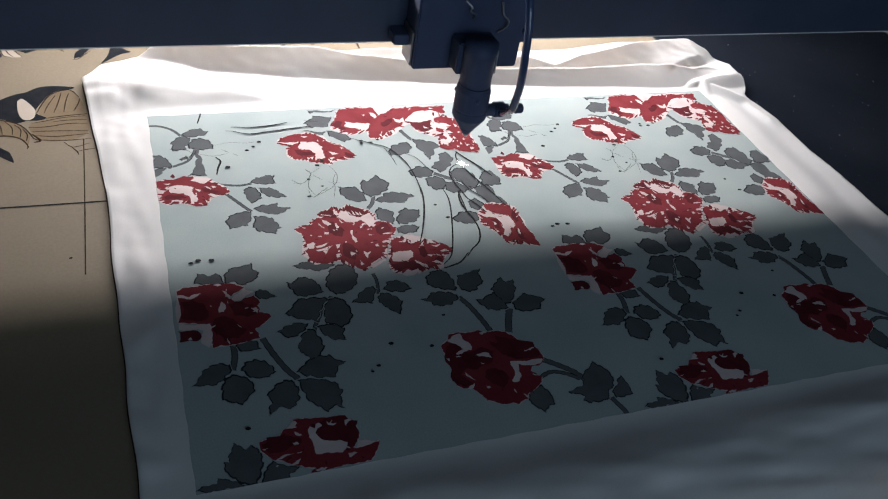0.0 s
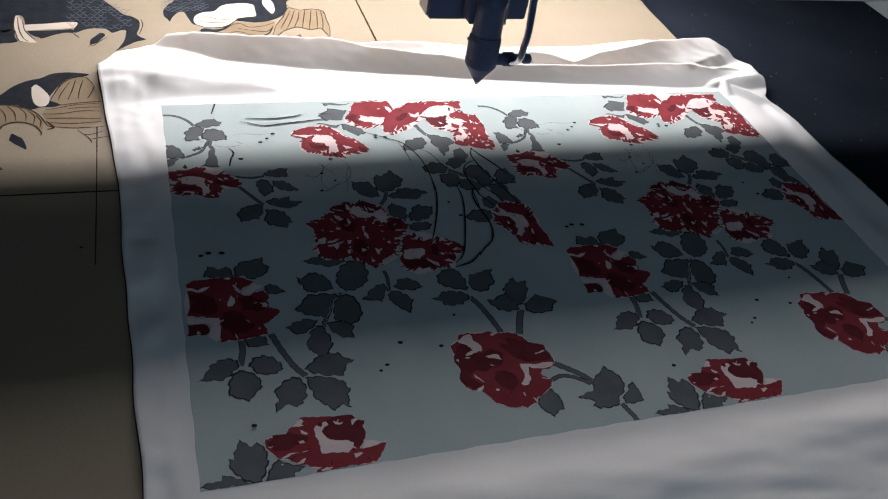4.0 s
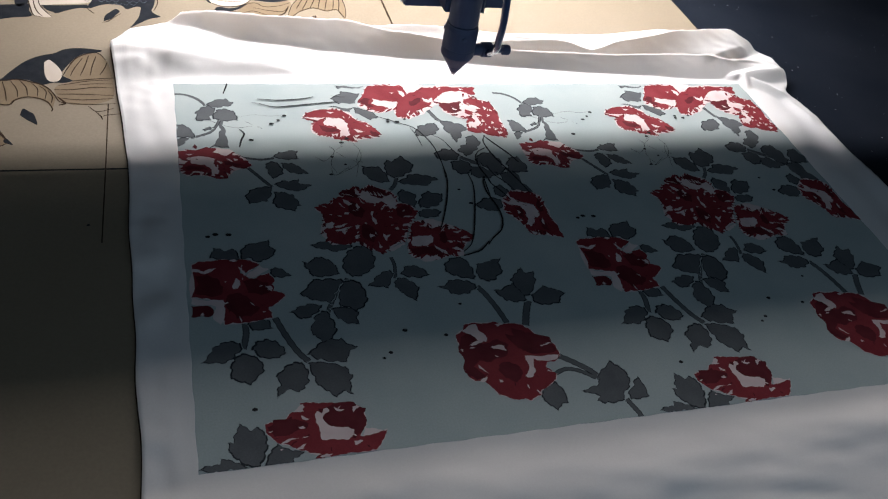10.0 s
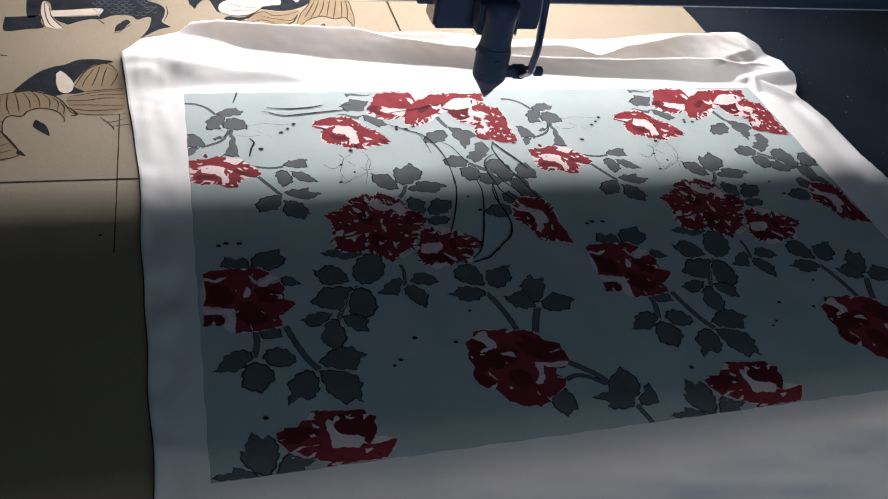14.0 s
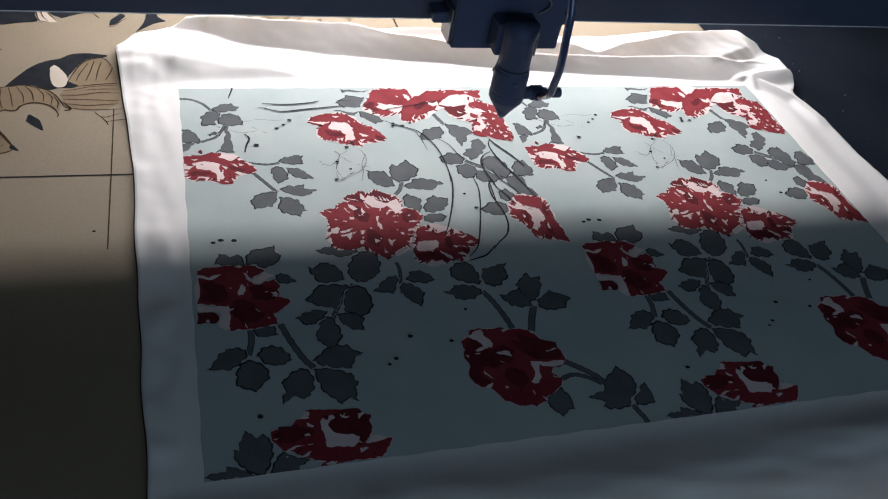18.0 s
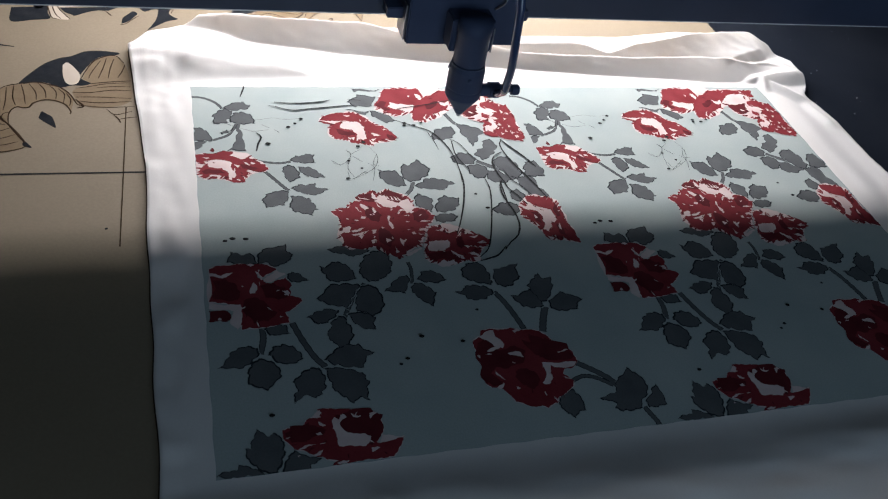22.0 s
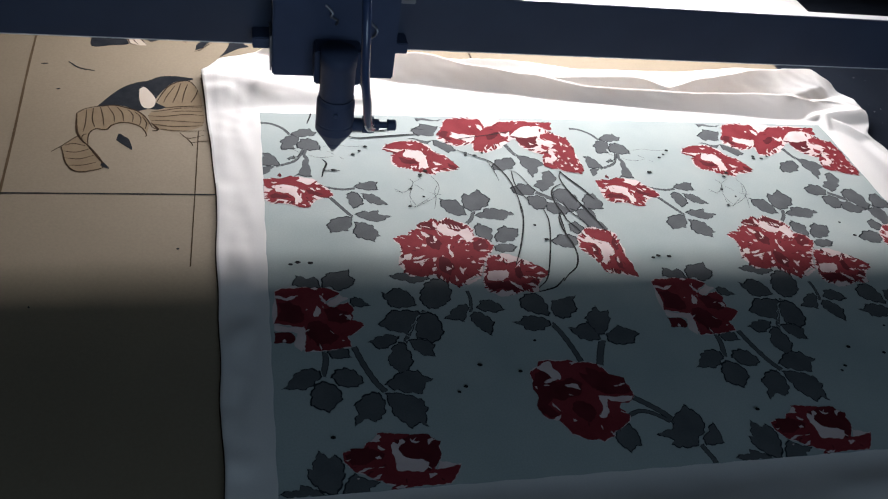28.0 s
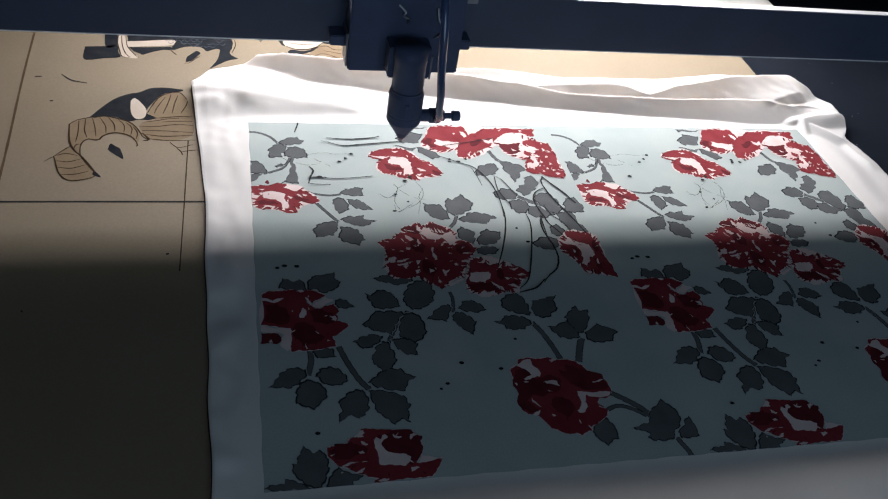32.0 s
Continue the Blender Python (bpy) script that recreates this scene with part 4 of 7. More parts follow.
CROWN_ROSE_B = [
    (0, [(0.1950, 0.3563), (0.1999, 0.3592), (0.2071, 0.3622), (0.2161, 0.3680), (0.2226, 0.3673), (0.2317, 0.3686), (0.2427, 0.3680), (0.2549, 0.3675), (0.2651, 0.3678), (0.2618, 0.3621), (0.2627, 0.3574), (0.2577, 0.3554), (0.2494, 0.3617), (0.2398, 0.3614), (0.2327, 0.3593), (0.2257, 0.3535), (0.2211, 0.3480), (0.2161, 0.3407), (0.2083, 0.3352), (0.2011, 0.3315), (0.1957, 0.3262), (0.1916, 0.3218), (0.1866, 0.3226), (0.1812, 0.3216), (0.1822, 0.3311), (0.1866, 0.3470)]),
    (2, [(0.1650, 0.3500), (0.1717, 0.3466), (0.1779, 0.3459), (0.1839, 0.3443), (0.1845, 0.3399), (0.1777, 0.3397), (0.1707, 0.3413), (0.1659, 0.3438)]),
    (2, [(0.1904, 0.3625), (0.1940, 0.3617), (0.1959, 0.3554), (0.1931, 0.3526), (0.1909, 0.3571)]),
    (2, [(0.2100, 0.3513), (0.2156, 0.3478), (0.2198, 0.3516), (0.2195, 0.3461), (0.2145, 0.3433), (0.2109, 0.3459)]),
]
CROWN_ROSE_C = [
    (2, [(0.1956, 0.3739), (0.2031, 0.3732), (0.2106, 0.3725), (0.2166, 0.3699), (0.2097, 0.3641), (0.2014, 0.3610), (0.1983, 0.3665)]),
    (2, [(0.1830, 0.3605), (0.1860, 0.3596), (0.1844, 0.3569)]),
    (1, [(0.1515, 0.3443), (0.1570, 0.3515), (0.1629, 0.3499), (0.1595, 0.3427), (0.1637, 0.3376), (0.1585, 0.3375)]),
    (2, [(0.1905, 0.3261), (0.1948, 0.3314), (0.1918, 0.3227)]),
    (2, [(0.2490, 0.3663), (0.2530, 0.3646), (0.2493, 0.3635)]),
    (1, [(0.1969, 0.3455), (0.2089, 0.3512), (0.2074, 0.3449), (0.1974, 0.3384)]),
]
CROWN_SHADE = [
    (3, [(0.2289, 0.3499), (0.2422, 0.3539), (0.2501, 0.3484), (0.2414, 0.3378), (0.2289, 0.3326), (0.2237, 0.3388)]),
]
CROWN_ROSE = CROWN_ROSE_A + CROWN_ROSE_B + CROWN_ROSE_C + CROWN_SHADE
TRAIN_ROSE_A = [
    (2, [(0.2223, 0.3462), (0.2300, 0.3573), (0.2376, 0.3613), (0.2514, 0.3589), (0.2583, 0.3536), (0.2648, 0.3474), (0.2727, 0.3439), (0.2744, 0.3314), (0.2743, 0.3130), (0.2749, 0.2945), (0.2701, 0.2895), (0.2589, 0.2911), (0.2505, 0.2984), (0.2404, 0.2999), (0.2396, 0.3083), (0.2452, 0.3168), (0.2392, 0.3185), (0.2301, 0.3243), (0.2236, 0.3320)]),
    (0, [(0.2547, 0.3507), (0.2598, 0.3490), (0.2657, 0.3465), (0.2722, 0.3421), (0.2739, 0.3331), (0.2739, 0.3226), (0.2734, 0.3105), (0.2741, 0.2987), (0.2746, 0.2937), (0.2685, 0.2911), (0.2602, 0.2919), (0.2538, 0.2951), (0.2505, 0.3017), (0.2487, 0.3067), (0.2545, 0.3119), (0.2532, 0.3187), (0.2520, 0.3256), (0.2568, 0.3310), (0.2539, 0.3363), (0.2510, 0.3416)]),
]
TRAIN_ROSE_B = [
    (1, [(0.2224, 0.3444), (0.2279, 0.3428), (0.2361, 0.3430), (0.2448, 0.3450), (0.2461, 0.3396), (0.2403, 0.3342), (0.2426, 0.3307), (0.2362, 0.3270), (0.2308, 0.3269), (0.2257, 0.3321)]),
    (0, [(0.2484, 0.3478), (0.2544, 0.3498), (0.2560, 0.3435), (0.2511, 0.3380), (0.2475, 0.3406)]),
    (0, [(0.2463, 0.3325), (0.2513, 0.3291), (0.2526, 0.3239), (0.2471, 0.3238), (0.2438, 0.3272)]),
    (0, [(0.2440, 0.3203), (0.2489, 0.3186), (0.2507, 0.3135), (0.2464, 0.3118), (0.2436, 0.3151)]),
    (0, [(0.2387, 0.3032), (0.2461, 0.3050), (0.2510, 0.3001), (0.2511, 0.2967), (0.2448, 0.2967), (0.2394, 0.2999)]),
    (2, [(0.2239, 0.3462), (0.2295, 0.3555), (0.2374, 0.3603), (0.2449, 0.3597), (0.2470, 0.3551), (0.2405, 0.3494), (0.2327, 0.3465), (0.2263, 0.3427)]),
    (2, [(0.2438, 0.3432), (0.2467, 0.3379), (0.2474, 0.3326), (0.2441, 0.3325), (0.2418, 0.3377)]),
]
TRAIN_ROSE_C = [
    (2, [(0.2342, 0.3358), (0.2385, 0.3315), (0.2344, 0.3323)]),
    (2, [(0.2516, 0.3398), (0.2575, 0.3372), (0.2606, 0.3328), (0.2551, 0.3327), (0.2517, 0.3362)]),
    (2, [(0.2503, 0.3273), (0.2563, 0.3257), (0.2586, 0.3223), (0.2521, 0.3221)]),
    (2, [(0.2427, 0.3117), (0.2474, 0.3135), (0.2481, 0.3084), (0.2434, 0.3066)]),
    (2, [(0.2501, 0.3152), (0.2538, 0.3170), (0.2540, 0.3102), (0.2498, 0.3067), (0.2491, 0.3118)]),
    (2, [(0.2639, 0.3365), (0.2661, 0.3330), (0.2634, 0.3311)]),
    (2, [(0.2635, 0.3241), (0.2662, 0.3224), (0.2630, 0.3206)]),
    (2, [(0.2647, 0.3137), (0.2667, 0.3112), (0.2637, 0.3103)]),
    (2, [(0.2649, 0.3036), (0.2676, 0.3019), (0.2644, 0.3002)]),
    (2, [(0.2605, 0.3069), (0.2616, 0.3035), (0.2590, 0.3035)]),
    (2, [(0.2571, 0.3171), (0.2588, 0.3136), (0.2558, 0.3127)]),
    (2, [(0.2665, 0.2986), (0.2703, 0.2969), (0.2663, 0.2944)]),
]
TRAIN_ROSE_D = [
    (2, [(0.2683, 0.3330), (0.2706, 0.3295), (0.2678, 0.3295)]),
    (2, [(0.2552, 0.3034), (0.2574, 0.3001), (0.2545, 0.2993)]),
]
TRAIN_ROSE = TRAIN_ROSE_A + TRAIN_ROSE_B + TRAIN_ROSE_C + TRAIN_ROSE_D
BUD_ROSE_A = [
    (2, [(0.2392, 0.2052), (0.2465, 0.2148), (0.2506, 0.2182), (0.2571, 0.2202), (0.2660, 0.2173), (0.2710, 0.2144), (0.2750, 0.2115), (0.2750, 0.2004), (0.2744, 0.1849), (0.2756, 0.1686), (0.2766, 0.1610), (0.2700, 0.1625), (0.2626, 0.1653), (0.2568, 0.1648), (0.2509, 0.1669), (0.2498, 0.1746), (0.2472, 0.1811), (0.2427, 0.1877), (0.2382, 0.1945)]),
    (0, [(0.2494, 0.2175), (0.2562, 0.2174), (0.2629, 0.2152), (0.2670, 0.2172), (0.2705, 0.2130), (0.2708, 0.2053), (0.2735, 0.2018), (0.2741, 0.1950), (0.2736, 0.1869), (0.2749, 0.1784), (0.2756, 0.1699), (0.2761, 0.1610), (0.2705, 0.1637), (0.2658, 0.1664), (0.2630, 0.1690), (0.2597, 0.1704), (0.2561, 0.1712), (0.2549, 0.1757), (0.2594, 0.1807), (0.2598, 0.1847), (0.2629, 0.1852), (0.2664, 0.1898), (0.2654, 0.1952), (0.2653, 0.2006), (0.2609, 0.2021), (0.2565, 0.2035), (0.2516, 0.2064), (0.2486, 0.2119)]),
]
BUD_ROSE_B = [
    (0, [(0.2396, 0.2066), (0.2441, 0.2024), (0.2499, 0.2009), (0.2533, 0.1995), (0.2553, 0.1941), (0.2541, 0.1874), (0.2547, 0.1835), (0.2505, 0.1797), (0.2471, 0.1837), (0.2441, 0.1890), (0.2430, 0.1943), (0.2377, 0.1958), (0.2418, 0.1997)]),
    (0, [(0.2505, 0.1797), (0.2549, 0.1757), (0.2546, 0.1693), (0.2570, 0.1654), (0.2528, 0.1668), (0.2503, 0.1707)]),
    (1, [(0.2471, 0.1983), (0.2528, 0.1982), (0.2535, 0.1914), (0.2523, 0.1849), (0.2484, 0.1876)]),
    (1, [(0.2705, 0.2102), (0.2716, 0.2018), (0.2712, 0.1924), (0.2678, 0.1911), (0.2672, 0.2006)]),
    (1, [(0.2646, 0.1845), (0.2680, 0.1779), (0.2686, 0.1689), (0.2638, 0.1716)]),
    (2, [(0.2562, 0.1994), (0.2619, 0.2020), (0.2644, 0.1979), (0.2630, 0.1912), (0.2589, 0.1847), (0.2551, 0.1848), (0.2554, 0.1914)]),
]
BUD_ROSE_C = [
    (2, [(0.2476, 0.2119), (0.2526, 0.2063), (0.2575, 0.2035), (0.2537, 0.2008), (0.2490, 0.2043)]),
    (2, [(0.2528, 0.1809), (0.2580, 0.1821), (0.2576, 0.1782), (0.2534, 0.1770)]),
    (2, [(0.2522, 0.1706), (0.2569, 0.1680), (0.2542, 0.1655)]),
    (2, [(0.2665, 0.1845), (0.2661, 0.1767), (0.2647, 0.1780)]),
    (2, [(0.2635, 0.1899), (0.2660, 0.1885), (0.2631, 0.1859)]),
    (2, [(0.2474, 0.1876), (0.2495, 0.1823), (0.2476, 0.1824)]),
    (2, [(0.2491, 0.1955), (0.2511, 0.1915), (0.2490, 0.1909)]),
]
BUD_ROSE = BUD_ROSE_A + BUD_ROSE_B + BUD_ROSE_C
LOW_ROSE_A = [
    (0, [(0.1661, 0.0759), (0.1718, 0.0792), (0.1740, 0.0840), (0.1806, 0.0847), (0.1874, 0.0834), (0.1941, 0.0841), (0.1986, 0.0816), (0.2067, 0.0811), (0.2130, 0.0794), (0.2168, 0.0758), (0.2194, 0.0705), (0.2223, 0.0661), (0.2270, 0.0630), (0.2300, 0.0601), (0.2310, 0.0541), (0.2303, 0.0503), (0.2255, 0.0461), (0.2197, 0.0459), (0.2176, 0.0424), (0.2207, 0.0378), (0.2228, 0.0361), (0.2208, 0.0318), (0.2161, 0.0288), (0.2125, 0.0266), (0.2078, 0.0245), (0.2066, 0.0211), (0.2023, 0.0200), (0.1985, 0.0179), (0.1955, 0.0201), (0.1898, 0.0200), (0.1849, 0.0224), (0.1797, 0.0249), (0.1782, 0.0295), (0.1757, 0.0334), (0.1728, 0.0374), (0.1678, 0.0372), (0.1650, 0.0403), (0.1645, 0.0462), (0.1657, 0.0530), (0.1665, 0.0585), (0.1660, 0.0648), (0.1651, 0.0697)]),
]
LOW_ROSE_B = [
    (1, [(0.1702, 0.0657), (0.1795, 0.0655), (0.1924, 0.0688), (0.1986, 0.0631), (0.1939, 0.0540), (0.1827, 0.0508), (0.1716, 0.0522), (0.1685, 0.0573)]),
    (1, [(0.2053, 0.0772), (0.2174, 0.0707), (0.2227, 0.0625), (0.2298, 0.0543), (0.2159, 0.0551), (0.2066, 0.0572), (0.2013, 0.0652)]),
    (1, [(0.1740, 0.0760), (0.1767, 0.0717), (0.1807, 0.0692), (0.1758, 0.0689), (0.1718, 0.0713)]),
    (1, [(0.1658, 0.0507), (0.1710, 0.0477), (0.1757, 0.0406), (0.1692, 0.0379), (0.1655, 0.0420)]),
    (1, [(0.1902, 0.0498), (0.1986, 0.0468), (0.2006, 0.0391), (0.1945, 0.0326), (0.1883, 0.0371), (0.1852, 0.0439)]),
    (2, [(0.1707, 0.0784), (0.1768, 0.0826), (0.1817, 0.0831), (0.1818, 0.0780), (0.1847, 0.0747), (0.1858, 0.0706), (0.1840, 0.0674), (0.1788, 0.0695), (0.1765, 0.0737), (0.1732, 0.0761)]),
]
LOW_ROSE_C = [
    (2, [(0.1727, 0.0663), (0.1773, 0.0687), (0.1837, 0.0689), (0.1792, 0.0670), (0.1739, 0.0652)]),
    (2, [(0.1857, 0.0628), (0.1917, 0.0640), (0.1952, 0.0625), (0.1959, 0.0586), (0.1920, 0.0600), (0.1876, 0.0611)]),
    (2, [(0.1949, 0.0815), (0.1987, 0.0831), (0.2004, 0.0809), (0.1959, 0.0794)]),
    (2, [(0.2198, 0.0604), (0.2266, 0.0621), (0.2280, 0.0614), (0.2241, 0.0599), (0.2203, 0.0594)]),
    (2, [(0.2063, 0.0529), (0.2128, 0.0521), (0.2227, 0.0518), (0.2297, 0.0509), (0.2279, 0.0482), (0.2208, 0.0467), (0.2134, 0.0482), (0.2116, 0.0499), (0.2103, 0.0462), (0.2095, 0.0398), (0.2066, 0.0360), (0.2025, 0.0356), (0.2015, 0.0372), (0.2052, 0.0408), (0.2065, 0.0467)]),
    (2, [(0.1736, 0.0501), (0.1759, 0.0461), (0.1784, 0.0421), (0.1765, 0.0433), (0.1736, 0.0464)]),
]
LOW_ROSE_D = [
    (2, [(0.1707, 0.0368), (0.1751, 0.0389), (0.1764, 0.0405), (0.1747, 0.0363), (0.1723, 0.0357)]),
    (2, [(0.1867, 0.0559), (0.1896, 0.0541), (0.1871, 0.0547)]),
    (2, [(0.1835, 0.0364), (0.1860, 0.0347), (0.1835, 0.0342)]),
    (2, [(0.1653, 0.0634), (0.1671, 0.0632), (0.1665, 0.0609)]),
    (2, [(0.2173, 0.0406), (0.2214, 0.0377), (0.2186, 0.0386)]),
]
LOW_SHADES = [
    (1, [(0.1685, 0.0735), (0.1758, 0.0765), (0.1815, 0.0652), (0.1747, 0.0521), (0.1654, 0.0398), (0.1631, 0.0450), (0.1654, 0.0571)]),
    (1, [(0.1990, 0.0730), (0.2153, 0.0725), (0.2291, 0.0664), (0.2307, 0.0556), (0.2150, 0.0535), (0.2042, 0.0596)]),
]
LOW_ROSE = LOW_ROSE_A[:1] + LOW_SHADES + LOW_ROSE_A[1:] + LOW_ROSE_B + LOW_ROSE_C + LOW_ROSE_D
NEAR_ROSE_A = [
    (0, [(0.0376, 0.0233), (0.0406, 0.0245), (0.0448, 0.0246), (0.0497, 0.0255), (0.0518, 0.0287), (0.0548, 0.0295), (0.0580, 0.0290), (0.0591, 0.0321), (0.0589, 0.0354), (0.0635, 0.0351), (0.0693, 0.0339), (0.0739, 0.0336), (0.0785, 0.0326), (0.0799, 0.0291), (0.0841, 0.0301), (0.0882, 0.0303), (0.0891, 0.0277), (0.0917, 0.0274), (0.0946, 0.0245), (0.0949, 0.0196), (0.0943, 0.0148), (0.0918, 0.0121), (0.0894, 0.0085), (0.0909, 0.0075), (0.0944, 0.0085), (0.1001, 0.0088), (0.1058, 0.0099), (0.1035, 0.0056), (0.0996, -0.0000), (0.0971, -0.0023), (0.0921, -0.0027), (0.0872, -0.0026), (0.0825, -0.0019), (0.0760, -0.0024), (0.0711, -0.0031), (0.0665, -0.0016), (0.0597, 0.0010), (0.0578, 0.0031), (0.0532, 0.0046), (0.0490, 0.0079), (0.0445, 0.0093), (0.0411, 0.0128), (0.0384, 0.0163)]),
    (0, [(0.0622, -0.0031), (0.0651, -0.0007), (0.0680, -0.0026), (0.0662, -0.0038)]),
]
NEAR_ROSE_B = [
    (1, [(0.0702, 0.0232), (0.0728, 0.0268), (0.0766, 0.0295), (0.0796, 0.0275), (0.0843, 0.0276), (0.0879, 0.0287), (0.0929, 0.0264), (0.0951, 0.0203), (0.0940, 0.0149), (0.0903, 0.0099), (0.0864, 0.0066), (0.0846, 0.0077), (0.0869, 0.0128), (0.0840, 0.0148), (0.0776, 0.0162), (0.0731, 0.0168), (0.0710, 0.0199)]),
    (1, [(0.0384, 0.0217), (0.0430, 0.0233), (0.0503, 0.0246), (0.0575, 0.0231), (0.0620, 0.0205), (0.0598, 0.0169), (0.0533, 0.0163), (0.0467, 0.0143), (0.0419, 0.0142), (0.0393, 0.0185)]),
]
NEAR_ROSE_C = [
    (2, [(0.0661, 0.0258), (0.0678, 0.0284), (0.0701, 0.0264), (0.0716, 0.0295), (0.0734, 0.0300), (0.0749, 0.0274), (0.0720, 0.0262), (0.0702, 0.0232), (0.0717, 0.0198), (0.0738, 0.0171), (0.0776, 0.0158), (0.0840, 0.0148), (0.0869, 0.0128), (0.0848, 0.0084), (0.0824, 0.0065), (0.0761, 0.0074), (0.0703, 0.0080), (0.0676, 0.0088), (0.0677, 0.0134), (0.0673, 0.0173), (0.0659, 0.0207)]),
    (2, [(0.0542, 0.0296), (0.0572, 0.0324), (0.0601, 0.0344), (0.0611, 0.0326), (0.0595, 0.0304), (0.0607, 0.0294), (0.0574, 0.0291)]),
    (2, [(0.0583, 0.0266), (0.0601, 0.0255), (0.0624, 0.0236), (0.0607, 0.0230), (0.0586, 0.0241)]),
    (2, [(0.0559, 0.0190), (0.0586, 0.0194), (0.0596, 0.0177), (0.0570, 0.0173)]),
    (2, [(0.0781, 0.0302), (0.0797, 0.0283), (0.0837, 0.0277), (0.0814, 0.0264), (0.0789, 0.0272)]),
]
NEAR_ROSE_D = [
    (2, [(0.0886, 0.0286), (0.0915, 0.0295), (0.0932, 0.0280), (0.0903, 0.0267), (0.0885, 0.0246)]),
    (2, [(0.0386, 0.0182), (0.0418, 0.0185), (0.0398, 0.0172)]),
    (2, [(0.0444, 0.0086), (0.0478, 0.0110), (0.0524, 0.0119), (0.0555, 0.0118), (0.0523, 0.0111), (0.0483, 0.0095)]),
    (2, [(0.0909, 0.0075), (0.0930, 0.0134), (0.0955, 0.0123), (0.1005, 0.0107), (0.1059, 0.0107), (0.1049, 0.0093), (0.0988, 0.0086), (0.0933, 0.0079)]),
    (2, [(0.0855, 0.0052), (0.0888, 0.0055), (0.0906, 0.0044), (0.0870, 0.0027), (0.0856, 0.0022)]),
    (2, [(0.0526, 0.0043), (0.0554, 0.0061), (0.0584, 0.0075), (0.0563, 0.0041)]),
    (2, [(0.0649, -0.0021), (0.0683, -0.0008), (0.0720, -0.0014), (0.0706, -0.0023), (0.0666, -0.0031)]),
    (2, [(0.0440, 0.0056), (0.0459, 0.0057), (0.0445, 0.0048)]),
]
NEAR_SHADES = [
    (1, [(0.0686, 0.0301), (0.0779, 0.0326), (0.0900, 0.0321), (0.0963, 0.0268), (0.0937, 0.0186), (0.0844, 0.0100), (0.0812, 0.0167), (0.0729, 0.0199), (0.0689, 0.0247)]),
    (1, [(0.0421, 0.0258), (0.0528, 0.0269), (0.0553, 0.0208), (0.0502, 0.0138), (0.0419, 0.0150), (0.0410, 0.0202)]),
]
NEAR_ROSE = NEAR_ROSE_A[:1] + NEAR_SHADES + NEAR_ROSE_A[1:] + NEAR_ROSE_B + NEAR_ROSE_C + NEAR_ROSE_D
LEAF_NEAR = [
    [(0.0172, 0.0143), (0.0202, 0.0138), (0.0199, 0.0169), (0.0221, 0.0211), (0.0237, 0.0254), (0.0266, 0.0231), (0.0297, 0.0199), (0.0322, 0.0222), (0.0351, 0.0199), (0.0371, 0.0157), (0.0373, 0.0097), (0.0351, 0.0034), (0.0320, -0.0027), (0.0292, -0.0029), (0.0249, -0.0008), (0.0205, 0.0035), (0.0173, 0.0084)],
    [(0.0361, -0.0033), (0.0373, 0.0015), (0.0396, 0.0056), (0.0431, 0.0088), (0.0465, 0.0060), (0.0516, 0.0037), (0.0561, 0.0023), (0.0532, -0.0002), (0.0499, -0.0012), (0.0503, -0.0034), (0.0443, -0.0039)],
    [(0.0005, -0.0018), (0.0042, 0.0011), (0.0087, 0.0011), (0.0119, 0.0013), (0.0121, 0.0041), (0.0157, 0.0032), (0.0202, 0.0007), (0.0253, -0.0030), (0.0216, -0.0038), (0.0142, -0.0034), (0.0084, -0.0031)],
]
LEAF_LOW = [
    [(0.2086, 0.0244), (0.2127, 0.0292), (0.2190, 0.0293), (0.2213, 0.0249), (0.2224, 0.0198), (0.2216, 0.0137), (0.2176, 0.0134), (0.2137, 0.0092), (0.2104, 0.0127), (0.2080, 0.0165), (0.2075, 0.0193)],
    [(0.2354, 0.0207), (0.2414, 0.0225), (0.2482, 0.0243), (0.2499, 0.0301), (0.2532, 0.0339), (0.2586, 0.0370), (0.2622, 0.0413), (0.2661, 0.0370), (0.2692, 0.0327), (0.2703, 0.0260), (0.2675, 0.0198), (0.2613, 0.0152), (0.2601, 0.0109), (0.2539, 0.0096), (0.2467, 0.0097), (0.2424, 0.0125), (0.2453, 0.0157), (0.2415, 0.0180), (0.2379, 0.0190)],
    [(0.2651, 0.0147), (0.2718, 0.0220), (0.2764, 0.0256), (0.2780, 0.0193), (0.2774, 0.0111), (0.2710, 0.0098), (0.2655, 0.0101)],
]
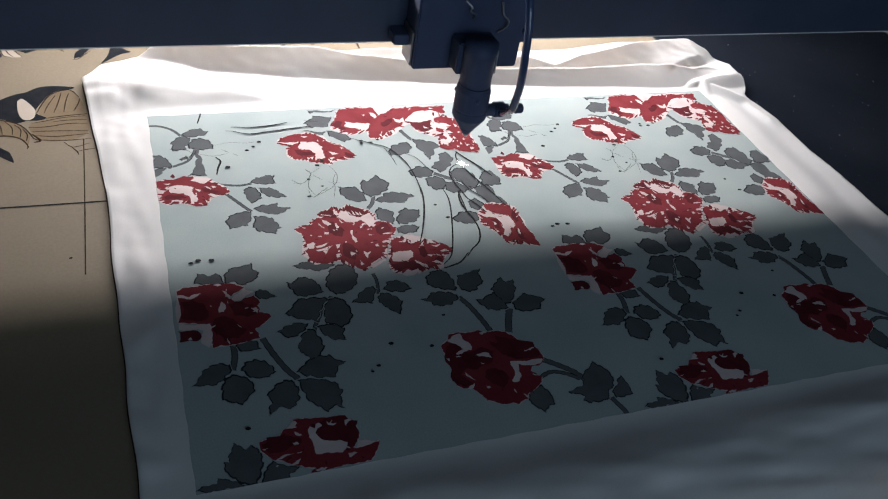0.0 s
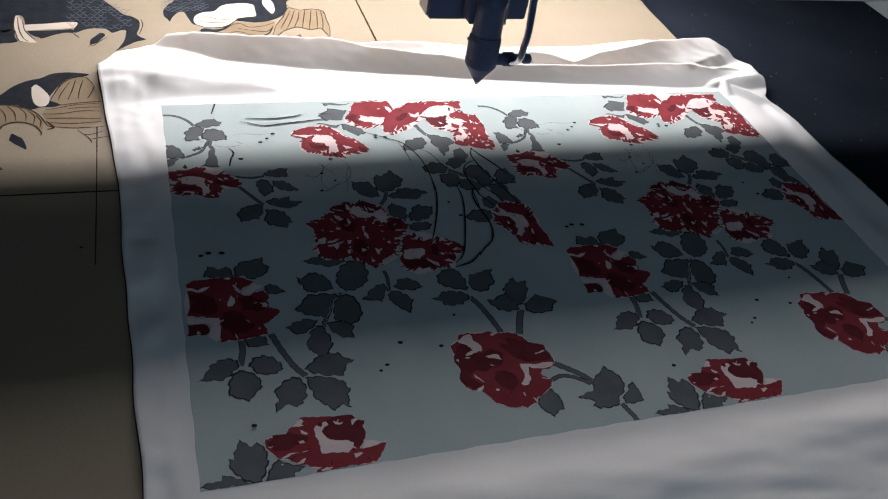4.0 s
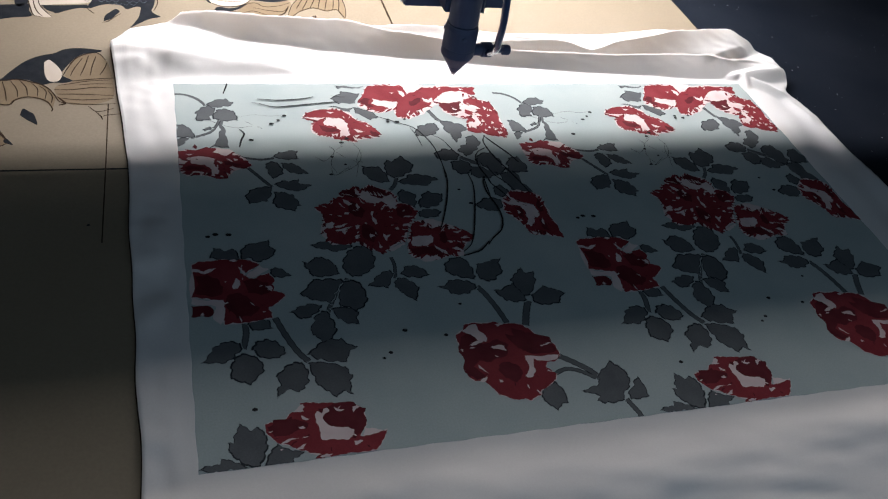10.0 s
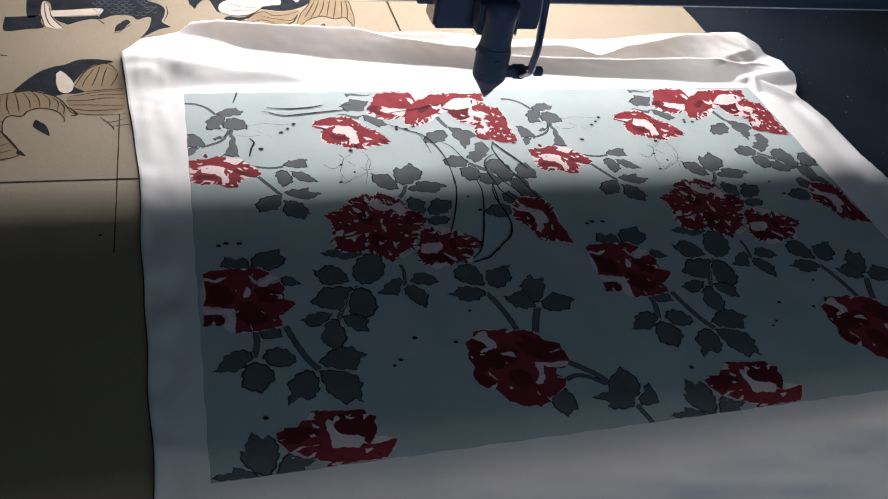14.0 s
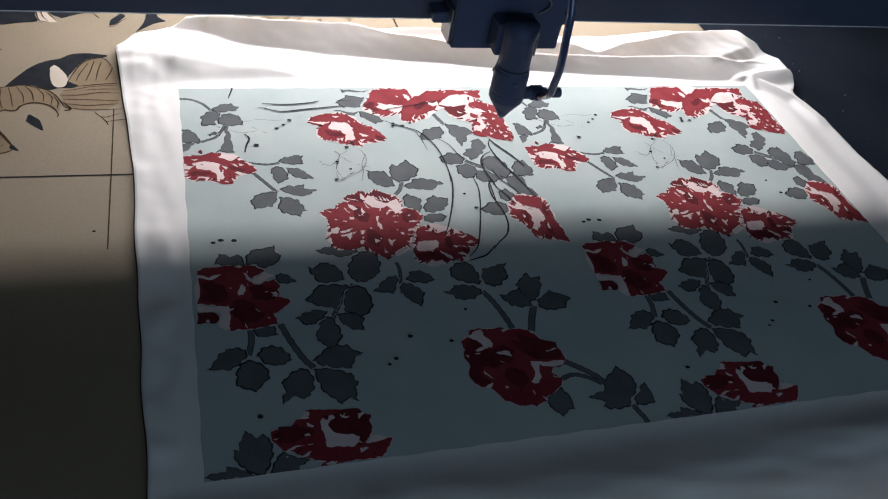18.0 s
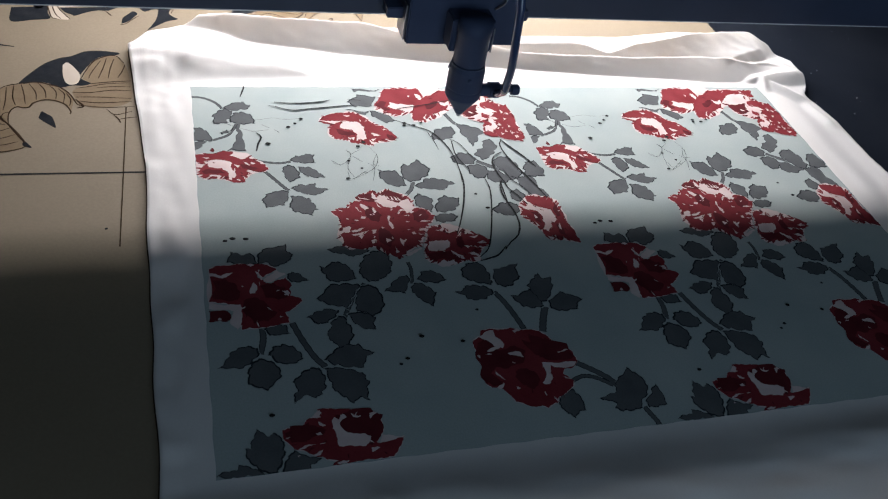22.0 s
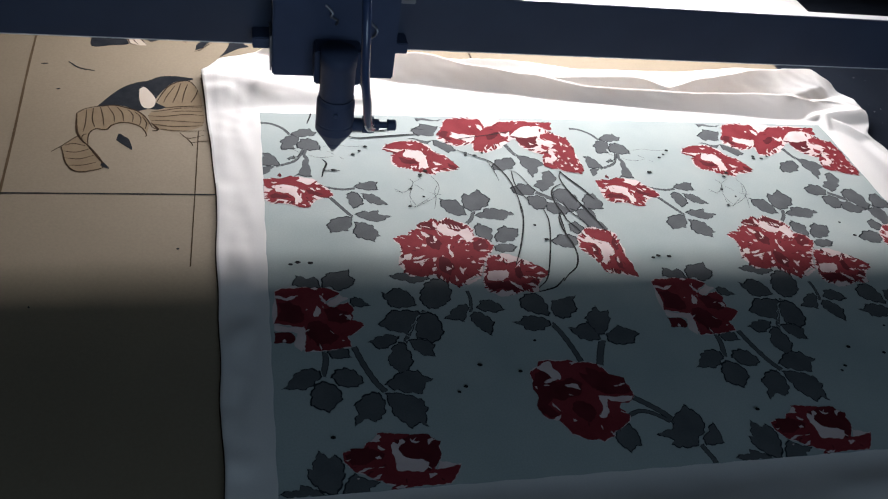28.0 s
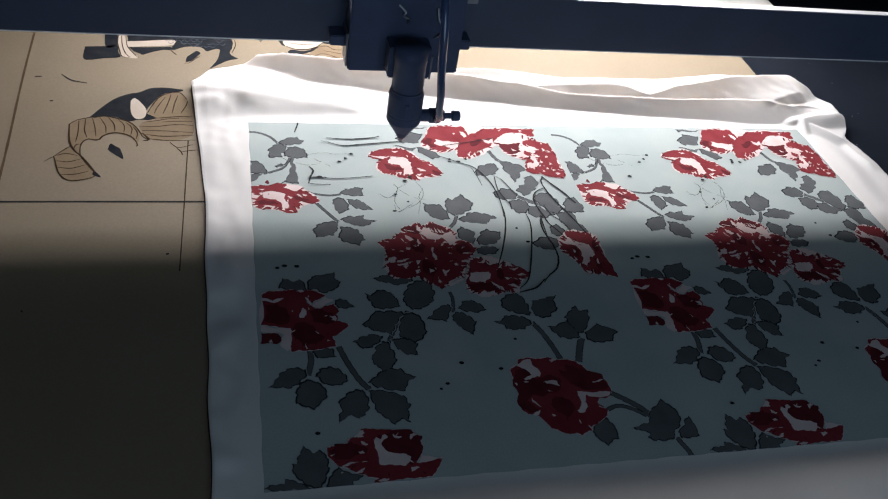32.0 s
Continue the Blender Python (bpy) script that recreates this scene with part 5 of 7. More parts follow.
SPRAY_A = [
    [(0.0711, 0.2706), (0.0758, 0.2765), (0.0790, 0.2758), (0.0830, 0.2781), (0.0894, 0.2774), (0.0879, 0.2729), (0.0891, 0.2677), (0.0817, 0.2669), (0.0763, 0.2684)],
    [(0.0637, 0.2561), (0.0637, 0.2604), (0.0677, 0.2640), (0.0721, 0.2625), (0.0750, 0.2560), (0.0753, 0.2503), (0.0714, 0.2475), (0.0675, 0.2447), (0.0653, 0.2490)],
    [(0.0756, 0.2618), (0.0834, 0.2618), (0.0879, 0.2582), (0.0910, 0.2538), (0.0941, 0.2495), (0.0886, 0.2488), (0.0820, 0.2503), (0.0776, 0.2553)],
    [(0.0456, 0.2239), (0.0487, 0.2299), (0.0536, 0.2325), (0.0594, 0.2338), (0.0646, 0.2337), (0.0638, 0.2257), (0.0605, 0.2184), (0.0553, 0.2179), (0.0479, 0.2160), (0.0470, 0.2206)],
    [(0.0684, 0.2364), (0.0742, 0.2405), (0.0803, 0.2398), (0.0859, 0.2418), (0.0861, 0.2363), (0.0914, 0.2355), (0.0949, 0.2348), (0.0899, 0.2307), (0.0842, 0.2281), (0.0782, 0.2295), (0.0733, 0.2323)],
]
SPRAY_B = [
    [(0.0666, 0.2270), (0.0718, 0.2269), (0.0789, 0.2241), (0.0813, 0.2188), (0.0840, 0.2121), (0.0804, 0.2109), (0.0793, 0.2058), (0.0748, 0.2078), (0.0682, 0.2098), (0.0645, 0.2151)],
]
SPRAY = SPRAY_A + SPRAY_B
PLANT_A = [
    [(0.0252, 0.3425), (0.0323, 0.3496), (0.0402, 0.3515), (0.0442, 0.3465), (0.0461, 0.3465), (0.0438, 0.3414), (0.0365, 0.3395), (0.0289, 0.3393)],
    [(0.0157, 0.3306), (0.0198, 0.3374), (0.0251, 0.3409), (0.0307, 0.3376), (0.0293, 0.3293), (0.0254, 0.3259), (0.0271, 0.3227), (0.0204, 0.3210), (0.0167, 0.3209)],
    [(0.0292, 0.3277), (0.0324, 0.3343), (0.0382, 0.3362), (0.0447, 0.3330), (0.0471, 0.3264), (0.0471, 0.3207), (0.0439, 0.3214), (0.0400, 0.3197), (0.0345, 0.3213), (0.0299, 0.3228)],
    [(0.0335, 0.3212), (0.0364, 0.3229), (0.0366, 0.3101), (0.0376, 0.2976), (0.0386, 0.2846), (0.0242, 0.2845), (0.0290, 0.2913), (0.0318, 0.2990), (0.0329, 0.3100)],
    [(-0.0000, 0.3142), (0.0046, 0.3151), (0.0090, 0.3112), (0.0124, 0.3034), (0.0131, 0.2988), (0.0059, 0.2987), (-0.0004, 0.2986)],
    [(-0.0005, 0.2941), (0.0031, 0.2971), (0.0090, 0.2972), (0.0056, 0.2911), (-0.0007, 0.2851)],
]
PLANT_B = [
    [(0.0208, 0.3082), (0.0246, 0.3115), (0.0263, 0.3091), (0.0225, 0.3067)],
]
PLANT = PLANT_A + PLANT_B
TRAIN_LEAVES = [
    [(0.2556, 0.2465), (0.2627, 0.2410), (0.2672, 0.2249), (0.2722, 0.2041), (0.2650, 0.2008), (0.2551, 0.2144), (0.2511, 0.2284)],
    [(0.1922, 0.2994), (0.1966, 0.3076), (0.2040, 0.3103), (0.2112, 0.3120), (0.2135, 0.3046), (0.2095, 0.2971), (0.2018, 0.2946), (0.1936, 0.2945)],
    [(0.2185, 0.3164), (0.2185, 0.3038), (0.2230, 0.2932), (0.2239, 0.2851), (0.2296, 0.2908), (0.2341, 0.2999), (0.2399, 0.3016), (0.2364, 0.3082), (0.2282, 0.3132)],
    [(0.2226, 0.2725), (0.2270, 0.2796), (0.2328, 0.2820), (0.2340, 0.2900), (0.2412, 0.2934), (0.2452, 0.2837), (0.2408, 0.2757), (0.2344, 0.2694), (0.2283, 0.2655), (0.2252, 0.2709)],
    [(0.2017, 0.2693), (0.2090, 0.2748), (0.2169, 0.2740), (0.2213, 0.2678), (0.2187, 0.2617), (0.2093, 0.2602), (0.2031, 0.2632)],
    [(0.2125, 0.2571), (0.2203, 0.2601), (0.2259, 0.2571), (0.2277, 0.2511), (0.2237, 0.2437), (0.2169, 0.2423), (0.2121, 0.2482)],
]
EDGE_LEAVES = [
    [(0.2263, 0.2496), (0.2342, 0.2511), (0.2425, 0.2450), (0.2476, 0.2406), (0.2398, 0.2362), (0.2300, 0.2363), (0.2253, 0.2407)],
    [(0.2362, 0.2632), (0.2416, 0.2678), (0.2498, 0.2694), (0.2547, 0.2601), (0.2560, 0.2479), (0.2506, 0.2405), (0.2445, 0.2435), (0.2392, 0.2510), (0.2360, 0.2571)],
    [(0.2594, 0.2525), (0.2639, 0.2601), (0.2719, 0.2624), (0.2758, 0.2524), (0.2748, 0.2433), (0.2667, 0.2419), (0.2596, 0.2434)],
    [(0.2184, 0.2029), (0.2256, 0.2096), (0.2322, 0.2108), (0.2386, 0.2080), (0.2394, 0.2011), (0.2348, 0.1959), (0.2278, 0.1960), (0.2215, 0.1988)],
    [(0.2492, 0.2391), (0.2551, 0.2420), (0.2583, 0.2331), (0.2615, 0.2244), (0.2620, 0.2201), (0.2546, 0.2217), (0.2500, 0.2289)],
    [(0.2380, 0.2219), (0.2442, 0.2261), (0.2483, 0.2203), (0.2494, 0.2147), (0.2427, 0.2120), (0.2378, 0.2149)],
]
PLANT_STEMS = [
    (0.0016, [(-0.0008, 0.3588), (0.0087, 0.3574), (0.0180, 0.3508), (0.0242, 0.3408)]),
    (0.0016, [(0.0103, 0.2972), (0.0181, 0.3004), (0.0261, 0.3052), (0.0313, 0.3147), (0.0335, 0.3212)]),
    (0.0014, [(0.0418, 0.2727), (0.0502, 0.2698), (0.0612, 0.2676), (0.0709, 0.2691)]),
    (0.0019, [(0.0493, 0.2590), (0.0552, 0.2497), (0.0609, 0.2406), (0.0655, 0.2337)]),
]
STEMS_NEAR = [
    (0.0035, [(0.2282, 0.0511), (0.2379, 0.0436), (0.2467, 0.0353), (0.2517, 0.0266)]),
    (0.0023, [(0.2188, 0.0348), (0.2299, 0.0389), (0.2390, 0.0363), (0.2480, 0.0295)]),
    (0.0027, [(0.2616, 0.0107), (0.2633, 0.0055), (0.2654, -0.0005), (0.2657, -0.0057)]),
]
LEAF_CLUSTER_A = [
    [(0.0775, 0.1525), (0.0811, 0.1505), (0.0857, 0.1551), (0.0897, 0.1553), (0.0943, 0.1527), (0.0981, 0.1468), (0.0995, 0.1396), (0.0946, 0.1379), (0.0879, 0.1369), (0.0824, 0.1385), (0.0789, 0.1458)],
    [(0.1045, 0.1501), (0.1084, 0.1582), (0.1141, 0.1629), (0.1210, 0.1647), (0.1251, 0.1608), (0.1271, 0.1526), (0.1249, 0.1438), (0.1209, 0.1398), (0.1149, 0.1359), (0.1089, 0.1354), (0.1057, 0.1390), (0.1038, 0.1435)],
    [(0.0717, 0.1222), (0.0780, 0.1299), (0.0817, 0.1343), (0.0893, 0.1341), (0.0988, 0.1332), (0.1004, 0.1314), (0.0962, 0.1250), (0.0929, 0.1191), (0.0902, 0.1117), (0.0854, 0.1147), (0.0790, 0.1164), (0.0740, 0.1200)],
    [(0.0976, 0.1238), (0.1009, 0.1298), (0.1062, 0.1314), (0.1108, 0.1288), (0.1134, 0.1222), (0.1141, 0.1138), (0.1106, 0.1081), (0.1051, 0.1046), (0.1001, 0.1082), (0.0958, 0.1096), (0.0958, 0.1162)],
]
LEAF_CLUSTER_B = [
    [(0.0893, 0.1063), (0.0955, 0.1077), (0.1016, 0.1065), (0.1058, 0.1026), (0.1036, 0.0969), (0.1047, 0.0929), (0.0974, 0.0937), (0.0927, 0.0981)],
    [(0.0736, 0.0906), (0.0765, 0.0998), (0.0817, 0.1051), (0.0853, 0.1048), (0.0884, 0.0971), (0.0894, 0.0898), (0.0853, 0.0827), (0.0798, 0.0796), (0.0776, 0.0836), (0.0745, 0.0867)],
    [(0.0630, 0.1071), (0.0678, 0.1106), (0.0740, 0.1129), (0.0826, 0.1110), (0.0804, 0.1063), (0.0750, 0.1020), (0.0694, 0.1011)],
]
LEAF_CLUSTER = LEAF_CLUSTER_A + LEAF_CLUSTER_B
LEAF_SMALL = [
    [(0.1180, 0.1255), (0.1232, 0.1319), (0.1290, 0.1368), (0.1342, 0.1385), (0.1366, 0.1350), (0.1330, 0.1277), (0.1307, 0.1226), (0.1263, 0.1241)],
    [(0.1426, 0.1345), (0.1461, 0.1408), (0.1525, 0.1419), (0.1579, 0.1386), (0.1613, 0.1327), (0.1549, 0.1300), (0.1479, 0.1312)],
    [(0.1359, 0.1264), (0.1388, 0.1304), (0.1428, 0.1301), (0.1475, 0.1264), (0.1515, 0.1211), (0.1489, 0.1155), (0.1470, 0.1094), (0.1427, 0.1130), (0.1387, 0.1176), (0.1361, 0.1221)],
    [(0.0853, 0.1682), (0.0905, 0.1706), (0.0972, 0.1724), (0.1030, 0.1685), (0.1110, 0.1678), (0.1129, 0.1653), (0.1079, 0.1623), (0.1016, 0.1605), (0.0941, 0.1634), (0.0896, 0.1649)],
]
LEAF_HIGH_A = [
    [(0.1758, 0.1404), (0.1806, 0.1457), (0.1875, 0.1474), (0.1920, 0.1435), (0.1942, 0.1364), (0.1943, 0.1285), (0.1926, 0.1253), (0.1859, 0.1271), (0.1796, 0.1299), (0.1756, 0.1336)],
    [(0.1653, 0.1198), (0.1717, 0.1208), (0.1739, 0.1244), (0.1791, 0.1250), (0.1862, 0.1237), (0.1909, 0.1200), (0.1916, 0.1167), (0.1856, 0.1119), (0.1793, 0.1114), (0.1731, 0.1126), (0.1718, 0.1164)],
    [(0.1992, 0.1389), (0.2047, 0.1401), (0.2105, 0.1419), (0.2180, 0.1436), (0.2151, 0.1374), (0.2157, 0.1311), (0.2090, 0.1238), (0.2034, 0.1221), (0.1979, 0.1248), (0.1967, 0.1305)],
    [(0.2044, 0.1121), (0.2109, 0.1126), (0.2189, 0.1173), (0.2215, 0.1126), (0.2238, 0.1069), (0.2241, 0.1015), (0.2173, 0.1001), (0.2103, 0.1019), (0.2076, 0.1064)],
]
LEAF_HIGH_B = [
    [(0.2191, 0.1206), (0.2227, 0.1247), (0.2271, 0.1289), (0.2304, 0.1320), (0.2327, 0.1261), (0.2382, 0.1278), (0.2379, 0.1199), (0.2337, 0.1131), (0.2288, 0.1064), (0.2243, 0.1058), (0.2215, 0.1126)],
    [(0.2301, 0.1052), (0.2349, 0.1080), (0.2411, 0.1129), (0.2457, 0.1102), (0.2508, 0.1075), (0.2542, 0.1050), (0.2492, 0.1011), (0.2480, 0.0969), (0.2412, 0.0960), (0.2349, 0.0961), (0.2303, 0.0988)],
]
LEAF_HIGH = LEAF_HIGH_A + LEAF_HIGH_B
LEAF_LEFT_A = [
    [(0.0055, 0.0717), (0.0096, 0.0755), (0.0127, 0.0821), (0.0173, 0.0856), (0.0231, 0.0867), (0.0283, 0.0847), (0.0293, 0.0801), (0.0248, 0.0745), (0.0195, 0.0708), (0.0130, 0.0716)],
    [(0.0365, 0.0784), (0.0391, 0.0839), (0.0445, 0.0856), (0.0502, 0.0840), (0.0541, 0.0790), (0.0552, 0.0744), (0.0514, 0.0713), (0.0462, 0.0710), (0.0407, 0.0726)],
    [(0.0227, 0.0661), (0.0252, 0.0723), (0.0299, 0.0756), (0.0363, 0.0731), (0.0402, 0.0683), (0.0409, 0.0621), (0.0364, 0.0576), (0.0327, 0.0531), (0.0280, 0.0553), (0.0227, 0.0585)],
    [(0.0693, 0.0709), (0.0759, 0.0773), (0.0825, 0.0812), (0.0908, 0.0811), (0.0942, 0.0761), (0.0995, 0.0736), (0.0938, 0.0697), (0.0911, 0.0629), (0.0832, 0.0638), (0.0748, 0.0662)],
]
LEAF_LEFT_B = [
    [(0.0682, 0.0639), (0.0745, 0.0640), (0.0828, 0.0617), (0.0893, 0.0587), (0.0926, 0.0521), (0.0906, 0.0468), (0.0907, 0.0384), (0.0851, 0.0412), (0.0811, 0.0376), (0.0761, 0.0424), (0.0718, 0.0471), (0.0696, 0.0551)],
    [(0.0482, 0.0561), (0.0536, 0.0623), (0.0591, 0.0651), (0.0635, 0.0645), (0.0667, 0.0585), (0.0663, 0.0512), (0.0632, 0.0462), (0.0595, 0.0438), (0.0532, 0.0462), (0.0477, 0.0412), (0.0477, 0.0470), (0.0502, 0.0508)],
]
LEAF_LEFT = LEAF_LEFT_A + LEAF_LEFT_B
LEAF_MIDDLE_A = [
    [(0.1378, 0.2553), (0.1425, 0.2536), (0.1503, 0.2540), (0.1546, 0.2459), (0.1556, 0.2361), (0.1499, 0.2350), (0.1425, 0.2381), (0.1377, 0.2454)],
    [(0.1565, 0.2573), (0.1595, 0.2623), (0.1636, 0.2599), (0.1709, 0.2670), (0.1751, 0.2608), (0.1787, 0.2563), (0.1757, 0.2477), (0.1691, 0.2431), (0.1610, 0.2400), (0.1565, 0.2444), (0.1558, 0.2516)],
    [(0.1634, 0.2342), (0.1721, 0.2422), (0.1784, 0.2433), (0.1859, 0.2415), (0.1923, 0.2390), (0.1948, 0.2361), (0.1884, 0.2329), (0.1850, 0.2289), (0.1761, 0.2301), (0.1681, 0.2312)],
    [(0.1591, 0.2195), (0.1630, 0.2246), (0.1673, 0.2217), (0.1720, 0.2187), (0.1714, 0.2107), (0.1689, 0.2043), (0.1638, 0.2072), (0.1591, 0.2115)],
    [(0.1729, 0.2080), (0.1774, 0.2170), (0.1831, 0.2214), (0.1869, 0.2185), (0.1933, 0.2181), (0.1922, 0.2107), (0.1881, 0.2057), (0.1806, 0.2029), (0.1740, 0.2033)],
]
LEAF_MIDDLE_B = [
    [(0.1704, 0.1977), (0.1743, 0.2007), (0.1823, 0.2008), (0.1870, 0.1979), (0.1839, 0.1929), (0.1755, 0.1916), (0.1706, 0.1932)],
]
LEAF_MIDDLE = LEAF_MIDDLE_A + LEAF_MIDDLE_B
LEAF_SIDE = [
    [(0.0167, 0.1617), (0.0195, 0.1708), (0.0224, 0.1700), (0.0271, 0.1674), (0.0303, 0.1693), (0.0327, 0.1674), (0.0357, 0.1589), (0.0312, 0.1588), (0.0238, 0.1589)],
    [(0.0372, 0.1582), (0.0371, 0.1660), (0.0406, 0.1713), (0.0431, 0.1728), (0.0493, 0.1734), (0.0557, 0.1757), (0.0564, 0.1683), (0.0593, 0.1663), (0.0580, 0.1620), (0.0545, 0.1584), (0.0497, 0.1560), (0.0459, 0.1553), (0.0418, 0.1600)],
    [(0.0550, 0.1464), (0.0579, 0.1482), (0.0615, 0.1468), (0.0647, 0.1428), (0.0671, 0.1404), (0.0617, 0.1393), (0.0569, 0.1398), (0.0550, 0.1426)],
    [(0.0356, 0.0996), (0.0412, 0.1037), (0.0480, 0.1015), (0.0498, 0.0952), (0.0437, 0.0944), (0.0385, 0.0946)],
]
STEMS = [
    (0.0022, [(0.1627, 0.2413), (0.1592, 0.2317), (0.1541, 0.2252)]),
    (0.0031, [(0.0336, 0.1007), (0.0334, 0.0914), (0.0306, 0.0800)]),
    (0.0031, [(0.0525, 0.1034), (0.0570, 0.0887), (0.0628, 0.0743), (0.0685, 0.0656)]),
    (0.0032, [(0.1927, 0.1176), (0.1970, 0.1086), (0.2010, 0.0950), (0.2037, 0.0819)]),
    (0.0040, [(0.2253, 0.1003), (0.2205, 0.0903), (0.2160, 0.0785)]),
    (0.0022, [(0.1047, 0.1337), (0.0937, 0.1190), (0.0859, 0.1037)]),
    (0.0016, [(0.1387, 0.1516), (0.1394, 0.1436), (0.1373, 0.1306)]),
]
HAIRS = [
    (0.0022, [(0.2507, 0.2928), (0.2565, 0.2817), (0.2649, 0.2673), (0.2708, 0.2541)]),
    (0.0018, [(0.252, 0.293), (0.248, 0.283), (0.251, 0.264), (0.258, 0.244), (0.263, 0.229), (0.267, 0.214)]),
    (0.0012, [(0.241, 0.252), (0.244, 0.239), (0.251, 0.228), (0.255, 0.218)]),
    (0.0017, [(0.247, 0.275), (0.239, 0.270), (0.234, 0.260), (0.235, 0.245), (0.237, 0.237), (0.238, 0.228), (0.243, 0.219), (0.248, 0.207)]),
    (0.0018, [(0.236, 0.238), (0.232, 0.231), (0.231, 0.217), (0.234, 0.201), (0.234, 0.186), (0.229, 0.173), (0.221, 0.166), (0.214, 0.158)]),
    (0.0018, [(0.216, 0.162), (0.207, 0.153), (0.199, 0.150), (0.192, 0.148)]),
]
HAIRS_LONG = [
    (0.0016, [(0.204, 0.252), (0.203, 0.237), (0.198, 0.217), (0.190, 0.195), (0.182, 0.177)]),
    (0.0015, [(0.222, 0.243), (0.222, 0.225), (0.214, 0.194), (0.203, 0.163), (0.193, 0.152)]),
    (0.0013, [(0.234, 0.238), (0.233, 0.224), (0.232, 0.206)]),
    (0.0014, [(0.165, 0.322), (0.180, 0.313), (0.193, 0.304), (0.202, 0.282), (0.204, 0.256), (0.202, 0.237)]),
    (0.0008, [(0.189, 0.306), (0.192, 0.290), (0.193, 0.279)]),
    (0.0009, [(0.205, 0.295), (0.213, 0.287), (0.220, 0.268), (0.230, 0.259)]),
]

# the pale green ground of both panels, a fine mesh so that it follows the cloth
bm = bmesh.new()
gx, gy = 60, 40
vs = [[bm.verts.new((PX0 + (PX1 - PX0) * i / gx + (0.0004 * math.sin(j * 1.7) if i in (0, gx) else 0), PY0 + (PY1 - PY0) * j / gy + (0.0004 * math.sin(i * 1.9) if j in (0, gy) else 0), LIFT + 0.00002)) for i in range(gx + 1)] for j in range(gy + 1)]
for j in range(gy):
    for i in range(gx):
        bm.faces.new((vs[j][i], vs[j][i + 1], vs[j + 1][i + 1], vs[j + 1][i]))
panel = part("printed_panel", bm, M["ground"], cloth, "pale grey-green printed panel")

rnd = random.Random(11)
SHIFTS = (0.0, TILE)


def twice(name, me, label=""):
    """The same printed piece on both panels."""
    for s in SHIFTS:
        ob = new(name, me)
        ob.parent = panel
        ob.location.x = s
        if label:
            tagged(ob, label)


def toothed(pts):
    """A leaf's rim with small teeth: between two corners it runs in a little and comes out to the next tip."""
    turn = sum(p.x * q.y - q.x * p.y for p, q in zip(pts, pts[1:] + pts[:1]))
    side = 1 if turn > 0 else -1
    out = []
    for p, q in zip(pts, pts[1:] + pts[:1]):
        d = q - p
        n = Vector((-d.y, d.x)) * side
        out += [p, p + d * rnd.uniform(0.3, 0.4) + n * rnd.uniform(-0.06, 0.02), p + d * rnd.uniform(0.72, 0.84) + n * rnd.uniform(0.05, 0.17)]
    return ragged(out, 0.07, rnd, 1)


def printed_leaf(pts, k):
    """One leaf: a grey face, and a thin dark outline a little out of register."""
    bm = bmesh.new()
    c = sum(pts, Vector((0, 0))) / len(pts)
    size = max((p - c).length for p in pts)
    slip = Vector((rnd.uniform(-1, 1), rnd.uniform(-1, 1))) * 0.0003
    lay(bm, [c + (p - c) * (1 + 0.0022 / size) for p in pts], LIFT + 0.00046 + 0.000004 * k, 2)
    lay(bm, [c + slip + (p - c) * (1 + 0.0013 / size) for p in pts], LIFT + 0.00078 + 0.000004 * k, 1)
    lay(bm, pts, LIFT + 0.00110 + 0.000004 * k, 0)
    if bm.faces:
        twice("printed_leaf", mesh_of(bm, "printed_leaf", [M["leaf"], M["leaf_line"], M["vein"]]), "grey printed leaf with a dark outline")


shapes = [toothed([Vector(p) for p in pts]) for row in (LEAF_MIDDLE, LEAF_SIDE, LEAF_CLUSTER, LEAF_SMALL, LEAF_LEFT, LEAF_HIGH, PLANT, SPRAY, CROWN_LEAVES, TRAIN_LEAVES, EDGE_LEAVES, LEAF_NEAR, LEAF_LOW) for pts in row]
for k, pts in enumerate(shapes):
    printed_leaf(pts, k)
for row in (STEMS, STEMS_NEAR, PLANT_STEMS, TRAIN_STEMS):
    for w, pts in row:
        bm = bmesh.new()
        ribbon(bm, pts, w + 0.0010, LIFT + 0.00040, 1, taper=False)
        ribbon(bm, pts, w, LIFT + 0.00044, 0, taper=False)
        twice("printed_stem", mesh_of(bm, "printed_stem", [M["leaf"], M["leaf_line"]]))


def grown(pts, by):
    """The outline moved outwards by that much."""
    c = sum(pts, Vector((0, 0))) / len(pts)
    size = max((p - c).length for p in pts)
    return [c + (p - c) * (1 + by / size) for p in pts]


